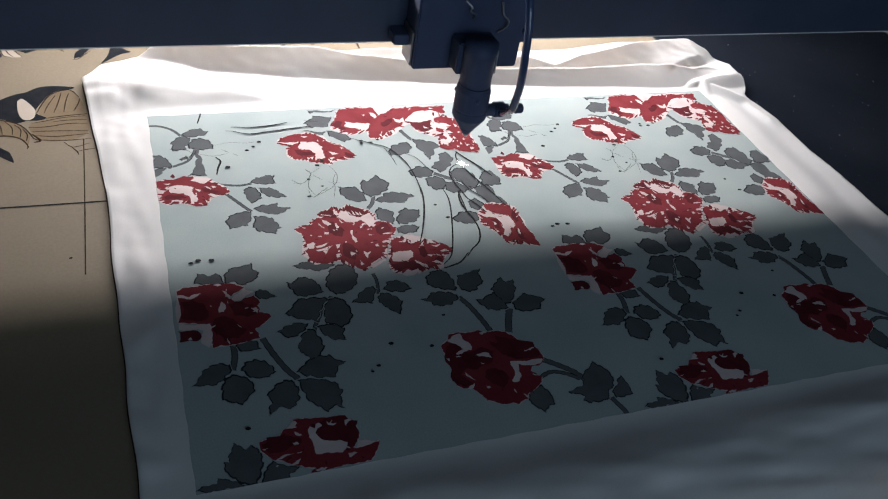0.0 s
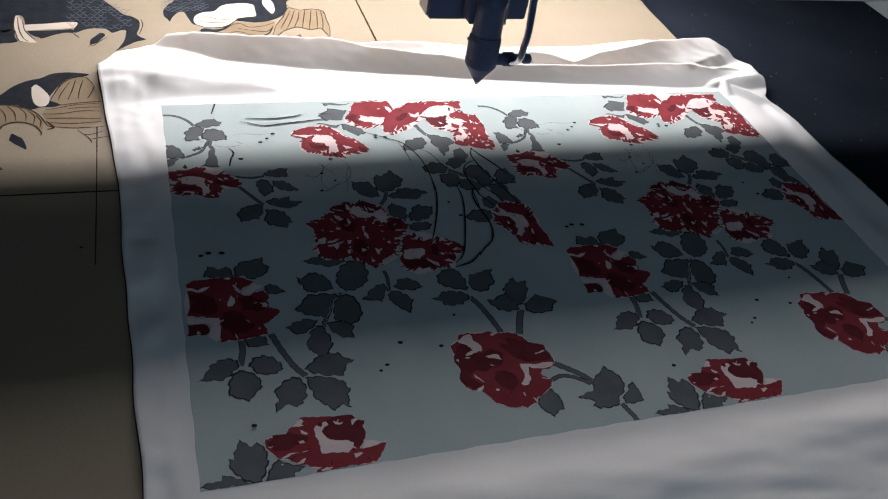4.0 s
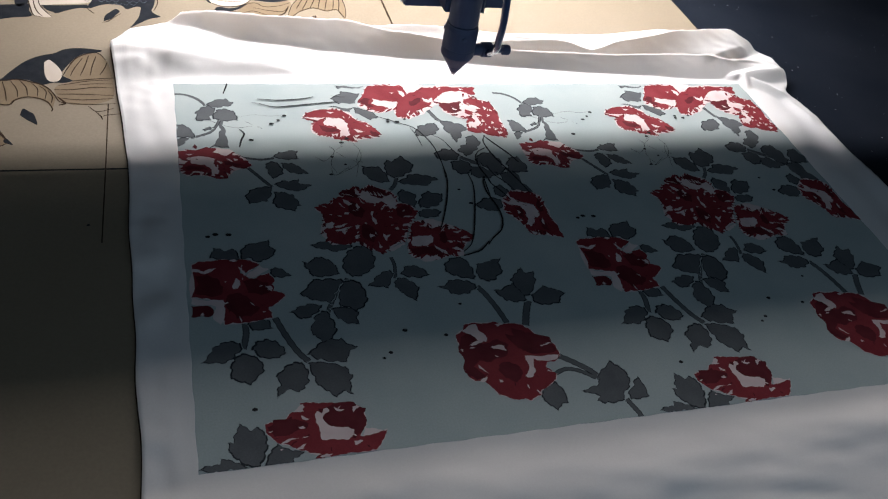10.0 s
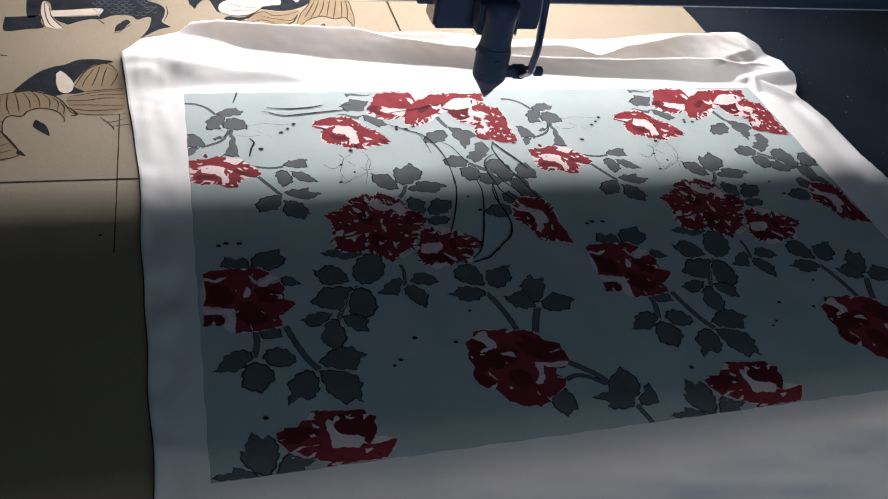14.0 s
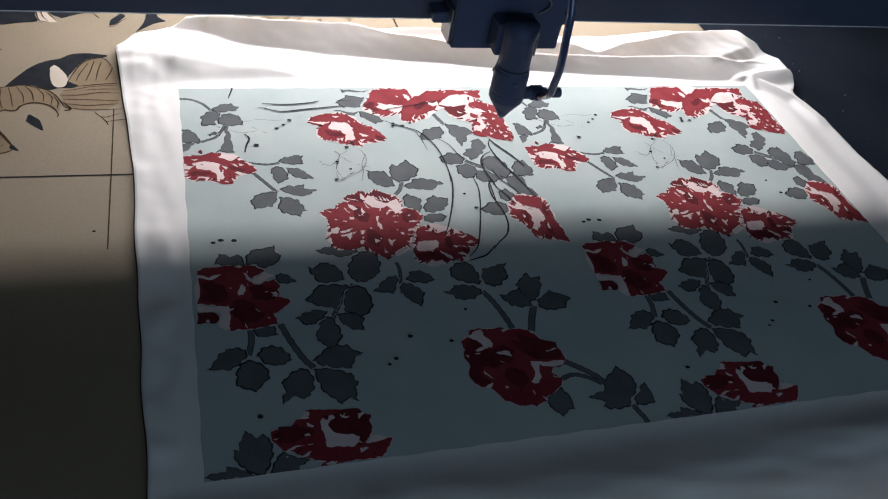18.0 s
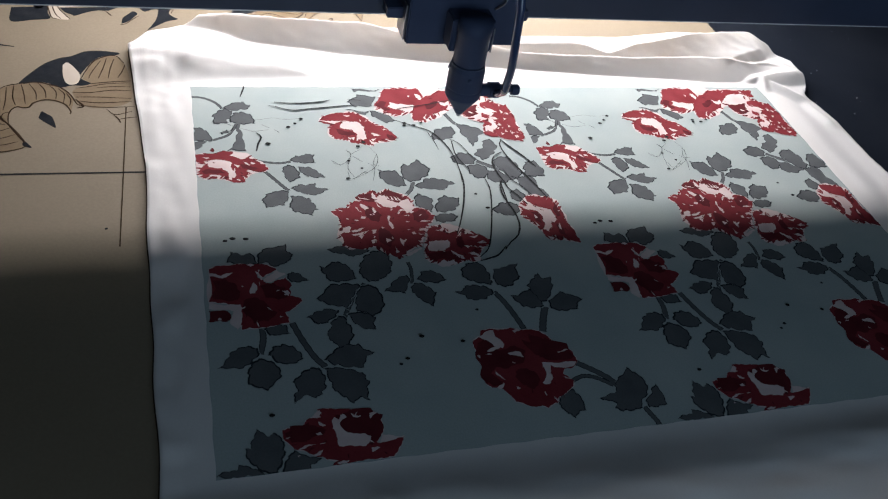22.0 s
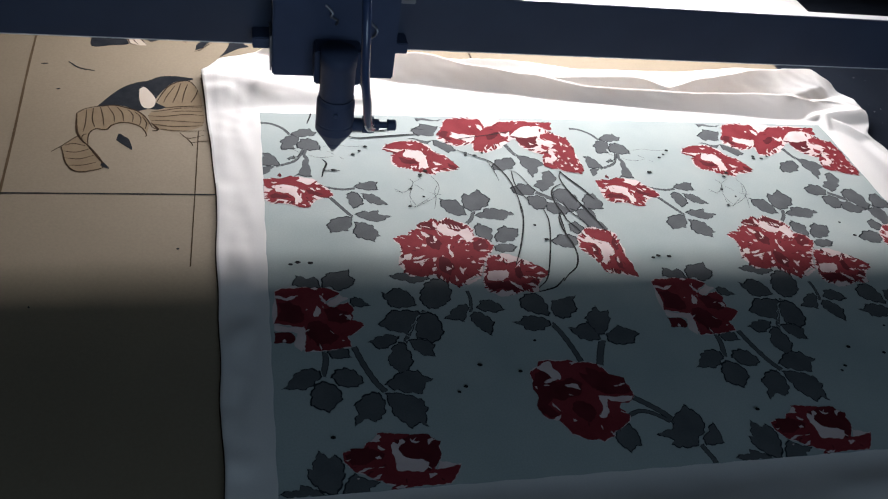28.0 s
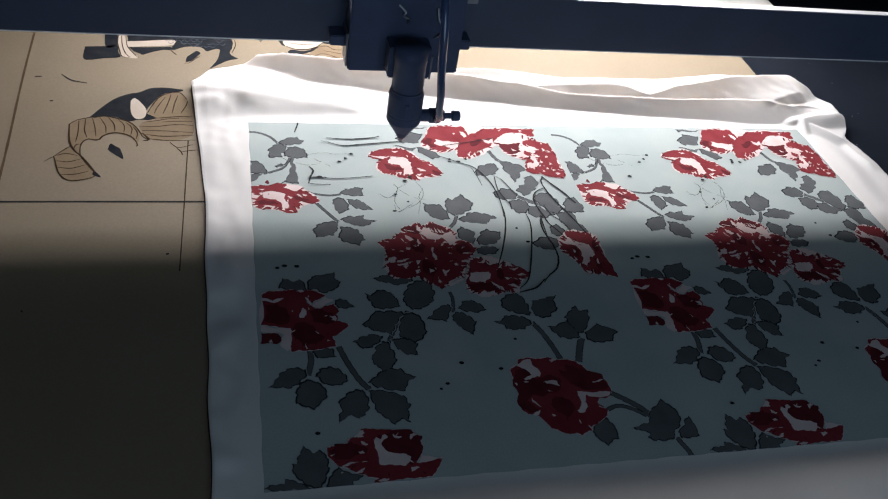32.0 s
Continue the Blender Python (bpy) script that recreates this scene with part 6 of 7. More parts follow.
def printed_rose(shapes, dashes, lift):
    """One rose: a pale ground, red and dark petals with frayed rims, and pale gaps; short dashes run outwards from its middle."""
    bm = bmesh.new()
    shapes = [(ink, [Vector(p) for p in pts]) for ink, pts in shapes]
    body = max((pts for ink, pts in shapes if ink == 0), key=len)
    mid = sum(body, Vector((0, 0))) / len(body)
    if shapes[0][0] == 0:
        lay(bm, ragged(grown(body, 0.0004), 0.08, rnd, 2), LIFT + lift + 0.00148, 2)
    for k, (ink, pts) in enumerate(shapes):
        z = LIFT + lift + 0.00160 + 0.00003 * k
        if k == 0 and ink == 2:
            # broken red ink over the pale ground out to its rim
            pts = grown(pts, -0.0005)
            c = sum(pts, Vector((0, 0))) / len(pts)
            for p, q in zip(pts, pts[1:] + pts[:1]):
                for n in range(3):
                    tip = c + (p.lerp(q, rnd.random()) - c) * rnd.uniform(0.94, 1.05)
                    foot = tip + (c - tip).normalized() * rnd.uniform(0.004, 0.008)
                    foot += Vector((rnd.uniform(-1, 1), rnd.uniform(-1, 1))) * 0.0015
                    lay(bm, shard(foot.x, foot.y, tip.x, tip.y, rnd.uniform(0.0012, 0.0030), rnd), z + 0.000014 + 0.0000002 * n, rnd.choice((0, 0, 1)))
        lay(bm, ragged(pts, (0.14, 0.16, 0.12, 0.18)[ink], rnd, 2), z, ink)
        if k and ink == 0:
            # darker ink pooled along parts of the rim
            for p, q in zip(pts, pts[1:]):
                if rnd.random() < 0.45:
                    d = (mid - (p + q) / 2).normalized()
                    lay(bm, [p, q, (p + q) / 2 + d * rnd.uniform(0.0006, 0.0016)], z + 0.000012, 1)
    top = LIFT + lift + 0.00162 + 0.00003 * len(shapes)
    for n in range(dashes):
        p = mid + (body[rnd.randrange(len(body))] - mid) * rnd.uniform(0.35, 0.95)
        d = (p - mid).normalized()
        d.rotate(Matrix.Rotation(rnd.uniform(-0.5, 0.5), 2))
        q = p + d * rnd.uniform(0.0015, 0.0042)
        lay(bm, shard(p.x, p.y, q.x, q.y, rnd.uniform(0.0004, 0.0011), rnd), top + 0.000002 * n, rnd.choice((1, 1, 2)))
    twice("printed_rose", mesh_of(bm, "printed_rose", [M["red"], M["dark_red"], M["pale"], M["leaf"]]), "red printed rose with pale highlights")


for shapes, dashes in ((CUT_ROSE, 12), (SECOND_ROSE, 12), (CROWN_ROSE, 10), (TRAIN_ROSE, 26), (CENTRE_ROSE, 46), (TWIN_ROSE, 22), (BUD_ROSE, 16), (LEFT_ROSE, 12), (NEAR_ROSE, 10), (LOW_ROSE, 12)):
    printed_rose(shapes, dashes, 0.0016 if shapes in (TRAIN_ROSE, TWIN_ROSE) else 0.0)
for row in (HAIRS, HAIRS_LONG, OWN_LINES, PLANT_LINES, SPRIGS, TRAIN_LINES):
    for w, pts in row:
        bm = bmesh.new()
        ribbon(bm, pts, w * (0.85 if row in (HAIRS, HAIRS_LONG) else 1.4 if row is OWN_LINES else 0.7), LIFT + 0.0056 + 0.00002 * rnd.random(), 0)
        me = mesh_of(bm, "printed_line", M["ink"])
        ob = new("printed_line", me)
        ob.parent = panel
        if row not in (HAIRS, HAIRS_LONG, OWN_LINES):
            other = new("printed_line", me)
            other.parent, other.location.x = panel, TILE
# lines that the laser burns during the clip: each short stretch comes up through the weave as the nozzle passes
burnt = []
for t0, t1, w, pts in ((11.8, 14.2, 0.0009, [(0.222, 0.352), (0.200, 0.346), (0.170, 0.339)]),
                       (28.6, 31.8, 0.0009, [(0.046, 0.292), (0.072, 0.290), (0.100, 0.293)]),
                       (27.0, 28.0, 0.0010, [(0.0483, 0.2913), (0.0545, 0.2923), (0.0614, 0.2915)]), (28.0, 29.0, 0.0008, [(0.0469, 0.2830), (0.0552, 0.2820), (0.0644, 0.2819)]),
                       (20.0, 22.0, 0.0010, [(0.212, 0.252), (0.206, 0.272), (0.207, 0.292)])):
    line = curve_points([(x, y, 0) for x, y in pts], 10)
    for i in range(0, len(line) - 2, 2):
        bm = bmesh.new()
        ribbon(bm, [(p.x, p.y) for p in line[i:i + 3]], w, LIFT + 0.0059, 0, taper=False)
        ob = part("scorched_line", bm, M["ink"], panel)
        burnt.append((ob, t0 + (t1 - t0) * i / len(line)))
DOTS = [(0.0856, 0.3254), (0.112, 0.246), (0.133, 0.083), (0.120, 0.066), (0.115, 0.062), (0.159, 0.076), (0.176, 0.102),
        (0.033, 0.034), (0.021, 0.184), (0.214, 0.205), (0.030, 0.183), (0.016, 0.182), (0.209, 0.222), (0.172, 0.318), (0.132, 0.292), (0.116, 0.268), (0.125, 0.258), (0.0739, 0.3142), (0.0800, 0.3190), (0.0558, 0.2923), (0.1267, 0.2866), (0.1712, 0.3145), (0.1794, 0.3145), (0.1867, 0.3181)]
for x, y in DOTS:
    r = rnd.uniform(0.0010, 0.0018)
    bm = bmesh.new()
    lay(bm, [(x + r * rnd.uniform(1.0, 1.35) * math.cos(math.pi * a / 6), y + r * rnd.uniform(0.8, 1.0) * math.sin(math.pi * a / 6)) for a in range(12)], LIFT + 0.0058)
    if bm.faces:
        twice("printed_dot", mesh_of(bm, "printed_dot", M["ink"]))

# ---- drawings scorched into the board ----
TOPZ = BT + 0.00008


def drawing(label):
    ob = new("engraved_drawing")
    ob.parent = board
    return tagged(ob, label)


def fill(parent, mat, pts, level=0, name="dark_area"):
    bm = bmesh.new()
    line = curve_points([(x, y, 0) for x, y in pts + pts[:1]], 5 * len(pts))
    lay(bm, [Vector((p.x, p.y)) for p in line[:-1]], TOPZ + 0.00003 * level, 0, None)
    return part(name, bm, M[mat], parent)


def stroke(parent, pts, w=0.0012, mat="burn", level=4, taper=True):
    bm = bmesh.new()
    ribbon(bm, pts, w * 1.75, TOPZ + 0.00003 * level, 0, None, taper)
    return part("scorched_line", bm, M[mat], parent)


frame_lines = drawing("thin scorched border lines")
stroke(frame_lines, [(-0.187, 0.266), (-0.190, 0.34), (-0.196, 0.46), (-0.201, 0.62)], 0.0011, "faded_burn", taper=False)
stroke(frame_lines, [(-0.187, 0.2665), (-0.11, 0.2655), (-0.02, 0.264)], 0.0009, "char", taper=False)
stroke(frame_lines, [(-0.40, 0.268), (-0.30, 0.2665), (-0.188, 0.2665)], 0.0009, taper=False)
stroke(frame_lines, [(-0.0507, 0.349), (-0.0512, 0.265), (-0.0520, 0.185)], 0.0005, "burn", taper=False)
stroke(frame_lines, [(0.2115, 0.60), (0.2125, 0.54), (0.214, 0.45)], 0.0012, taper=False)
for pts in ([(-0.164, 0.453), (-0.154, 0.443), (-0.141, 0.439)], [(-0.186, 0.448), (-0.180, 0.449)], [(-0.168, 0.408), (-0.165, 0.408)], [(-0.150, 0.150), (-0.149, 0.1505)], [(-0.062, 0.203), (-0.060, 0.204)]):
    stroke(frame_lines, pts, 0.0011, "char")

near_drawing = drawing("engraved figure with striped curls and a dark cap")
fill(near_drawing, "char", [(-0.1331, 0.3821), (-0.1259, 0.3965), (-0.1158, 0.4125), (-0.1047, 0.4215), (-0.0954, 0.4250), (-0.0862, 0.4323), (-0.0740, 0.4341), (-0.0617, 0.4320), (-0.0572, 0.4304), (-0.0600, 0.4273), (-0.0712, 0.4247), (-0.0781, 0.4176), (-0.0832, 0.4062), (-0.0873, 0.3951), (-0.0861, 0.3898), (-0.0802, 0.3848), (-0.0786, 0.3823), (-0.0845, 0.3794), (-0.0924, 0.3798), (-0.1013, 0.3768), (-0.1110, 0.3832), (-0.1202, 0.3845), (-0.1268, 0.3824)], 2)
fill(near_drawing, "tan_pale", [(-0.1015, 0.4106), (-0.0980, 0.4145), (-0.0917, 0.4057), (-0.0873, 0.3951), (-0.0880, 0.3844), (-0.0924, 0.3807), (-0.0973, 0.3839), (-0.1004, 0.3952)], 3, "pale_area")
fill(near_drawing, "char", [(-0.1138, 0.3344), (-0.1124, 0.3431), (-0.1077, 0.3393), (-0.1038, 0.3347), (-0.1006, 0.3216), (-0.1047, 0.3246), (-0.1094, 0.3291)], 2)
fill(near_drawing, "char", [(-0.1216, 0.3060), (-0.1188, 0.3024), (-0.1153, 0.2967), (-0.1183, 0.2973), (-0.1219, 0.3001)], 2)
fill(near_drawing, "light_scorch", [(-0.1475, 0.3711), (-0.1420, 0.3773), (-0.1321, 0.3813), (-0.1201, 0.3836), (-0.1108, 0.3806), (-0.1013, 0.3760), (-0.0948, 0.3686), (-0.0906, 0.3604), (-0.0913, 0.3440), (-0.0949, 0.3511), (-0.0997, 0.3558), (-0.1067, 0.3588), (-0.1133, 0.3586), (-0.1196, 0.3542), (-0.1213, 0.3492), (-0.1256, 0.3482), (-0.1301, 0.3497), (-0.1340, 0.3455), (-0.1352, 0.3375), (-0.1340, 0.3267), (-0.1390, 0.3327), (-0.1436, 0.3427), (-0.1459, 0.3547)], 0, "scorched_area")
fill(near_drawing, "light_scorch", [(-0.1535, 0.3245), (-0.1493, 0.3308), (-0.1422, 0.3388), (-0.1340, 0.3267), (-0.1288, 0.3177), (-0.1215, 0.3045), (-0.1192, 0.2988), (-0.1282, 0.2935), (-0.1362, 0.2919), (-0.1427, 0.2953), (-0.1480, 0.3046)], 0, "scorched_area")
fill(near_drawing, "light_scorch", [(-0.0851, 0.3899), (-0.0822, 0.4044), (-0.0771, 0.4167), (-0.0687, 0.4239), (-0.0599, 0.4244), (-0.0527, 0.4117), (-0.0482, 0.3865), (-0.0476, 0.3572), (-0.0656, 0.3482), (-0.0819, 0.3508), (-0.0911, 0.3671), (-0.0889, 0.3757), (-0.0786, 0.3814)], 0, "scorched_area")
CURLS_A = [
    (0.0005, [(-0.0805, 0.3901), (-0.0782, 0.4010), (-0.0723, 0.4180)]),
    (0.0006, [(-0.0730, 0.3905), (-0.0699, 0.4061), (-0.0677, 0.4220)]),
    (0.0006, [(-0.0654, 0.3909), (-0.0641, 0.4064), (-0.0618, 0.4205)]),
    (0.0006, [(-0.0579, 0.3913), (-0.0544, 0.4024), (-0.0527, 0.4117)]),
    (0.0008, [(-0.0861, 0.3907), (-0.0822, 0.4053), (-0.0771, 0.4177), (-0.0687, 0.4248), (-0.0600, 0.4254), (-0.0538, 0.4144)]),
    (0.0007, [(-0.0786, 0.3823), (-0.0647, 0.3848), (-0.0473, 0.3866)]),
    (0.0005, [(-0.0898, 0.3757), (-0.0807, 0.3778), (-0.0670, 0.3820), (-0.0491, 0.3838)]),
    (0.0006, [(-0.0917, 0.3696), (-0.0780, 0.3694), (-0.0619, 0.3727), (-0.0470, 0.3717)]),
    (0.0005, [(-0.0890, 0.3630), (-0.0730, 0.3628), (-0.0467, 0.3606)]),
    (0.0006, [(-0.0864, 0.3572), (-0.0704, 0.3546), (-0.0466, 0.3564)]),
    (0.0005, [(-0.0837, 0.3508), (-0.0656, 0.3482), (-0.0446, 0.3491)]),
    (0.0005, [(-0.0655, 0.3458), (-0.0584, 0.3380), (-0.0463, 0.3425)]),
]
CURLS_B = [
    (0.0005, [(-0.0737, 0.3765), (-0.0621, 0.3779), (-0.0480, 0.3777)]),
    (0.0006, [(-0.0597, 0.3379), (-0.0559, 0.3317), (-0.0545, 0.3270)]),
    (0.0005, [(-0.0555, 0.3317), (-0.0493, 0.3335), (-0.0416, 0.3346)]),
    (0.0008, [(-0.1479, 0.3711), (-0.1421, 0.3782), (-0.1322, 0.3821), (-0.1202, 0.3845), (-0.1108, 0.3815), (-0.1013, 0.3768), (-0.0949, 0.3694), (-0.0907, 0.3612), (-0.0874, 0.3531), (-0.0828, 0.3500)]),
    (0.0011, [(-0.1475, 0.3711), (-0.1459, 0.3547), (-0.1436, 0.3427), (-0.1390, 0.3327), (-0.1340, 0.3267)]),
    (0.0009, [(-0.1340, 0.3267), (-0.1352, 0.3375), (-0.1340, 0.3455), (-0.1301, 0.3497), (-0.1256, 0.3482), (-0.1213, 0.3492), (-0.1196, 0.3542), (-0.1133, 0.3586), (-0.1067, 0.3588), (-0.0997, 0.3558), (-0.0949, 0.3511), (-0.0912, 0.3424), (-0.0919, 0.3391)]),
    (0.0011, [(-0.0871, 0.3474), (-0.0828, 0.3500), (-0.0888, 0.3596)]),
    (0.0005, [(-0.1406, 0.3765), (-0.1394, 0.3590), (-0.1396, 0.3453)]),
]
CURLS_C = [
    (0.0006, [(-0.1355, 0.3794), (-0.1347, 0.3634), (-0.1317, 0.3520)]),
    (0.0005, [(-0.1303, 0.3814), (-0.1271, 0.3679), (-0.1248, 0.3539)]),
    (0.0005, [(-0.1246, 0.3825), (-0.1189, 0.3700), (-0.1174, 0.3592)]),
    (0.0006, [(-0.1178, 0.3829), (-0.1124, 0.3728), (-0.1104, 0.3612)]),
    (0.0005, [(-0.1093, 0.3798), (-0.1040, 0.3707), (-0.1032, 0.3598)]),
    (0.0005, [(-0.1026, 0.3750), (-0.0974, 0.3668), (-0.0974, 0.3551)]),
    (0.0006, [(-0.0962, 0.3685), (-0.0924, 0.3595), (-0.0926, 0.3504)]),
    (0.0008, [(-0.1535, 0.3245), (-0.1513, 0.3170), (-0.1480, 0.3046), (-0.1427, 0.2953), (-0.1362, 0.2919), (-0.1282, 0.2935), (-0.1222, 0.2958), (-0.1192, 0.2988)]),
    (0.0006, [(-0.1535, 0.3245), (-0.1493, 0.3308), (-0.1446, 0.3372), (-0.1423, 0.3396)]),
    (0.0013, [(-0.1350, 0.3282), (-0.1288, 0.3177), (-0.1246, 0.3104), (-0.1205, 0.3031)]),
    (0.0005, [(-0.1596, 0.3175), (-0.1565, 0.3214), (-0.1535, 0.3245)]),
]
CURLS_D = [
    (0.0006, [(-0.1508, 0.3261), (-0.1448, 0.3286), (-0.1360, 0.3259)]),
    (0.0005, [(-0.1511, 0.3185), (-0.1413, 0.3173), (-0.1314, 0.3222)]),
    (0.0005, [(-0.1491, 0.3097), (-0.1382, 0.3085), (-0.1283, 0.3132)]),
    (0.0005, [(-0.1458, 0.3003), (-0.1351, 0.3005), (-0.1252, 0.3044)]),
    (0.0005, [(-0.1400, 0.3342), (-0.1390, 0.3405), (-0.1358, 0.3422)]),
]
for w, pts in CURLS_A + CURLS_B + CURLS_C + CURLS_D:
    stroke(near_drawing, pts, w, level=5)

far_drawing = drawing("engraved figure with a dark scaly band")
fill(far_drawing, "char", [(-0.1371, 0.5810), (-0.0521, 0.5837), (-0.0448, 0.5716), (-0.0356, 0.5573), (-0.0266, 0.5421), (-0.0179, 0.5364), (-0.0125, 0.5272), (-0.0130, 0.5136), (-0.0154, 0.5025), (-0.0116, 0.4960), (-0.0077, 0.4916), (-0.0169, 0.4874), (-0.0260, 0.4790), (-0.0344, 0.4707), (-0.0309, 0.4790), (-0.0272, 0.4896), (-0.0255, 0.5004), (-0.0253, 0.5091), (-0.0303, 0.5091), (-0.0373, 0.5047), (-0.0422, 0.5113), (-0.0511, 0.5135), (-0.0600, 0.5112), (-0.0658, 0.5069), (-0.0696, 0.5047), (-0.0707, 0.5112), (-0.0684, 0.5178), (-0.0699, 0.5256), (-0.0768, 0.5255), (-0.0951, 0.5220), (-0.1111, 0.5175), (-0.1124, 0.5241), (-0.1149, 0.5351), (-0.1199, 0.5384), (-0.1222, 0.5284), (-0.1212, 0.5132), (-0.1322, 0.5099)], 1)
fill(far_drawing, "char", [(-0.1502, 0.5067), (-0.1321, 0.5089), (-0.1211, 0.5110), (-0.1194, 0.4984), (-0.1170, 0.4880), (-0.1304, 0.4850), (-0.1481, 0.4821)], 1)
fill(far_drawing, "char", [(-0.1107, 0.5089), (-0.0947, 0.5090), (-0.0755, 0.5112), (-0.0717, 0.5112), (-0.0706, 0.5047), (-0.0778, 0.5047), (-0.0872, 0.5004), (-0.0964, 0.4941), (-0.0998, 0.4962), (-0.1056, 0.5004)], 1)
fill(far_drawing, "tan_pale", [(-0.1132, 0.5197), (-0.0951, 0.5220), (-0.0699, 0.5256), (-0.0688, 0.5178), (-0.0756, 0.5134), (-0.0947, 0.5111), (-0.1116, 0.5089)], 3, "pale_area")
fill(far_drawing, "tan_pale", [(-0.1216, 0.5350), (-0.1194, 0.5373), (-0.1155, 0.5285), (-0.1128, 0.5132), (-0.1075, 0.5004), (-0.1004, 0.4879), (-0.1087, 0.4869), (-0.1153, 0.4900), (-0.1187, 0.5026), (-0.1215, 0.5175)], 3, "pale_area")
fill(far_drawing, "char", [(-0.0569, 0.4813), (-0.0560, 0.4918), (-0.0521, 0.4982), (-0.0472, 0.5047), (-0.0433, 0.5004), (-0.0463, 0.4939), (-0.0511, 0.4855)], 1)
FAR_STROKES = [
    (0.0006, [(-0.1192, 0.5351), (-0.1170, 0.5132), (-0.1128, 0.4963), (-0.1078, 0.4879)]),
    (0.0006, [(-0.1143, 0.5241), (-0.1116, 0.5089), (-0.1054, 0.4962), (-0.1004, 0.4879)]),
    (0.0006, [(-0.1216, 0.5350), (-0.1215, 0.5175), (-0.1187, 0.5026), (-0.1153, 0.4900), (-0.1087, 0.4869)]),
    (0.0006, [(-0.0578, 0.4793), (-0.0531, 0.4813), (-0.0473, 0.4897), (-0.0423, 0.4961)]),
    (0.0006, [(-0.0108, 0.5319), (-0.0098, 0.5182), (-0.0134, 0.5025)]),
    (0.0007, [(-0.0716, 0.5047), (-0.0676, 0.4983), (-0.0656, 0.4951)]),
]
for w, pts in FAR_STROKES:
    stroke(far_drawing, pts, w, level=5)


def scales(parent, x0, x1, y0, y1, inside):
    """Rows of small pale scallops scratched into a dark area."""
    bm = bmesh.new()
    for r in range(12):
        y = y0 + (y1 - y0) * (r + 0.5) / 12
        for c in range(int((x1 - x0) / 0.0062)):
            x = x0 + 0.0062 * (c + 0.5 * (r % 2))
            if inside(x, y) and rnd.random() < 0.85:
                ribbon(bm, [(x - 0.0029, y + 0.0012), (x, y - 0.0022), (x + 0.0029, y + 0.0012)], 0.0007, TOPZ + 0.00013, 0, None)
    return part("scale_pattern", bm, M["scratch"], parent)


scales(far_drawing, -0.075, -0.018, 0.512, 0.575, lambda x, y: y > 0.513 + 0.10 * max(0.0, -0.04 - x) and y < 0.575 - 0.9 * max(0.0, x + 0.047))

side_drawing = drawing("engraved figure with pale cloud shapes and curls")
fill(side_drawing, "char", [(0.0109, 0.5368), (0.0104, 0.5487), (0.0149, 0.5609), (0.0227, 0.5735), (0.0256, 0.5837), (0.1333, 0.5871), (0.1349, 0.5701), (0.1329, 0.5534), (0.1263, 0.5408), (0.1177, 0.5333), (0.1085, 0.5284), (0.0969, 0.5259), (0.0860, 0.5282), (0.0785, 0.5305), (0.0844, 0.5378), (0.0928, 0.5379), (0.0999, 0.5404), (0.1007, 0.5553), (0.0997, 0.5653), (0.0879, 0.5676), (0.0790, 0.5649), (0.0699, 0.5596), (0.0606, 0.5496), (0.0493, 0.5469), (0.0405, 0.5396), (0.0379, 0.5277), (0.0406, 0.5208), (0.0365, 0.5231), (0.0331, 0.5347), (0.0302, 0.5466), (0.0248, 0.5465), (0.0188, 0.5369), (0.0156, 0.5275), (0.0138, 0.5321)], 1)
fill(side_drawing, "tan_pale", [(0.0381, 0.5301), (0.0405, 0.5396), (0.0482, 0.5469), (0.0594, 0.5495), (0.0660, 0.5595), (0.0733, 0.5647), (0.0879, 0.5676), (0.0985, 0.5653), (0.1000, 0.5503), (0.0988, 0.5404), (0.0905, 0.5379), (0.0799, 0.5329), (0.0714, 0.5210), (0.0601, 0.5162), (0.0477, 0.5162), (0.0406, 0.5208)], 3, "pale_area")
fill(side_drawing, "tan_pale", [(0.1119, 0.5785), (0.1178, 0.5787), (0.1211, 0.5684), (0.1206, 0.5531), (0.1166, 0.5456), (0.1122, 0.5555), (0.1099, 0.5681)], 3, "pale_area")
fill(side_drawing, "char", [(0.0418, 0.5093), (0.0464, 0.5139), (0.0559, 0.5116), (0.0636, 0.5140), (0.0684, 0.5186), (0.0731, 0.5210), (0.0666, 0.5117), (0.0597, 0.5071), (0.0518, 0.5025), (0.0435, 0.5048)], 1)
fill(side_drawing, "light_scorch", [(0.0684, 0.5186), (0.0803, 0.5269), (0.0967, 0.5247), (0.1143, 0.5297), (0.1165, 0.5213), (0.1096, 0.5048), (0.0988, 0.4979), (0.0878, 0.4980), (0.0778, 0.5048), (0.0643, 0.5048)], 0, "scorched_area")
fill(side_drawing, "light_scorch", [(0.1112, 0.5002), (0.1173, 0.5189), (0.1240, 0.5334), (0.1298, 0.5483), (0.1364, 0.5611), (0.1459, 0.5536), (0.1583, 0.5564), (0.1698, 0.5541), (0.1706, 0.5389), (0.1708, 0.5217), (0.1673, 0.4978), (0.1641, 0.5049), (0.1612, 0.5144), (0.1515, 0.5119), (0.1462, 0.5143), (0.1385, 0.5166), (0.1302, 0.5142), (0.1223, 0.5072), (0.1153, 0.4979)], 0, "scorched_area")
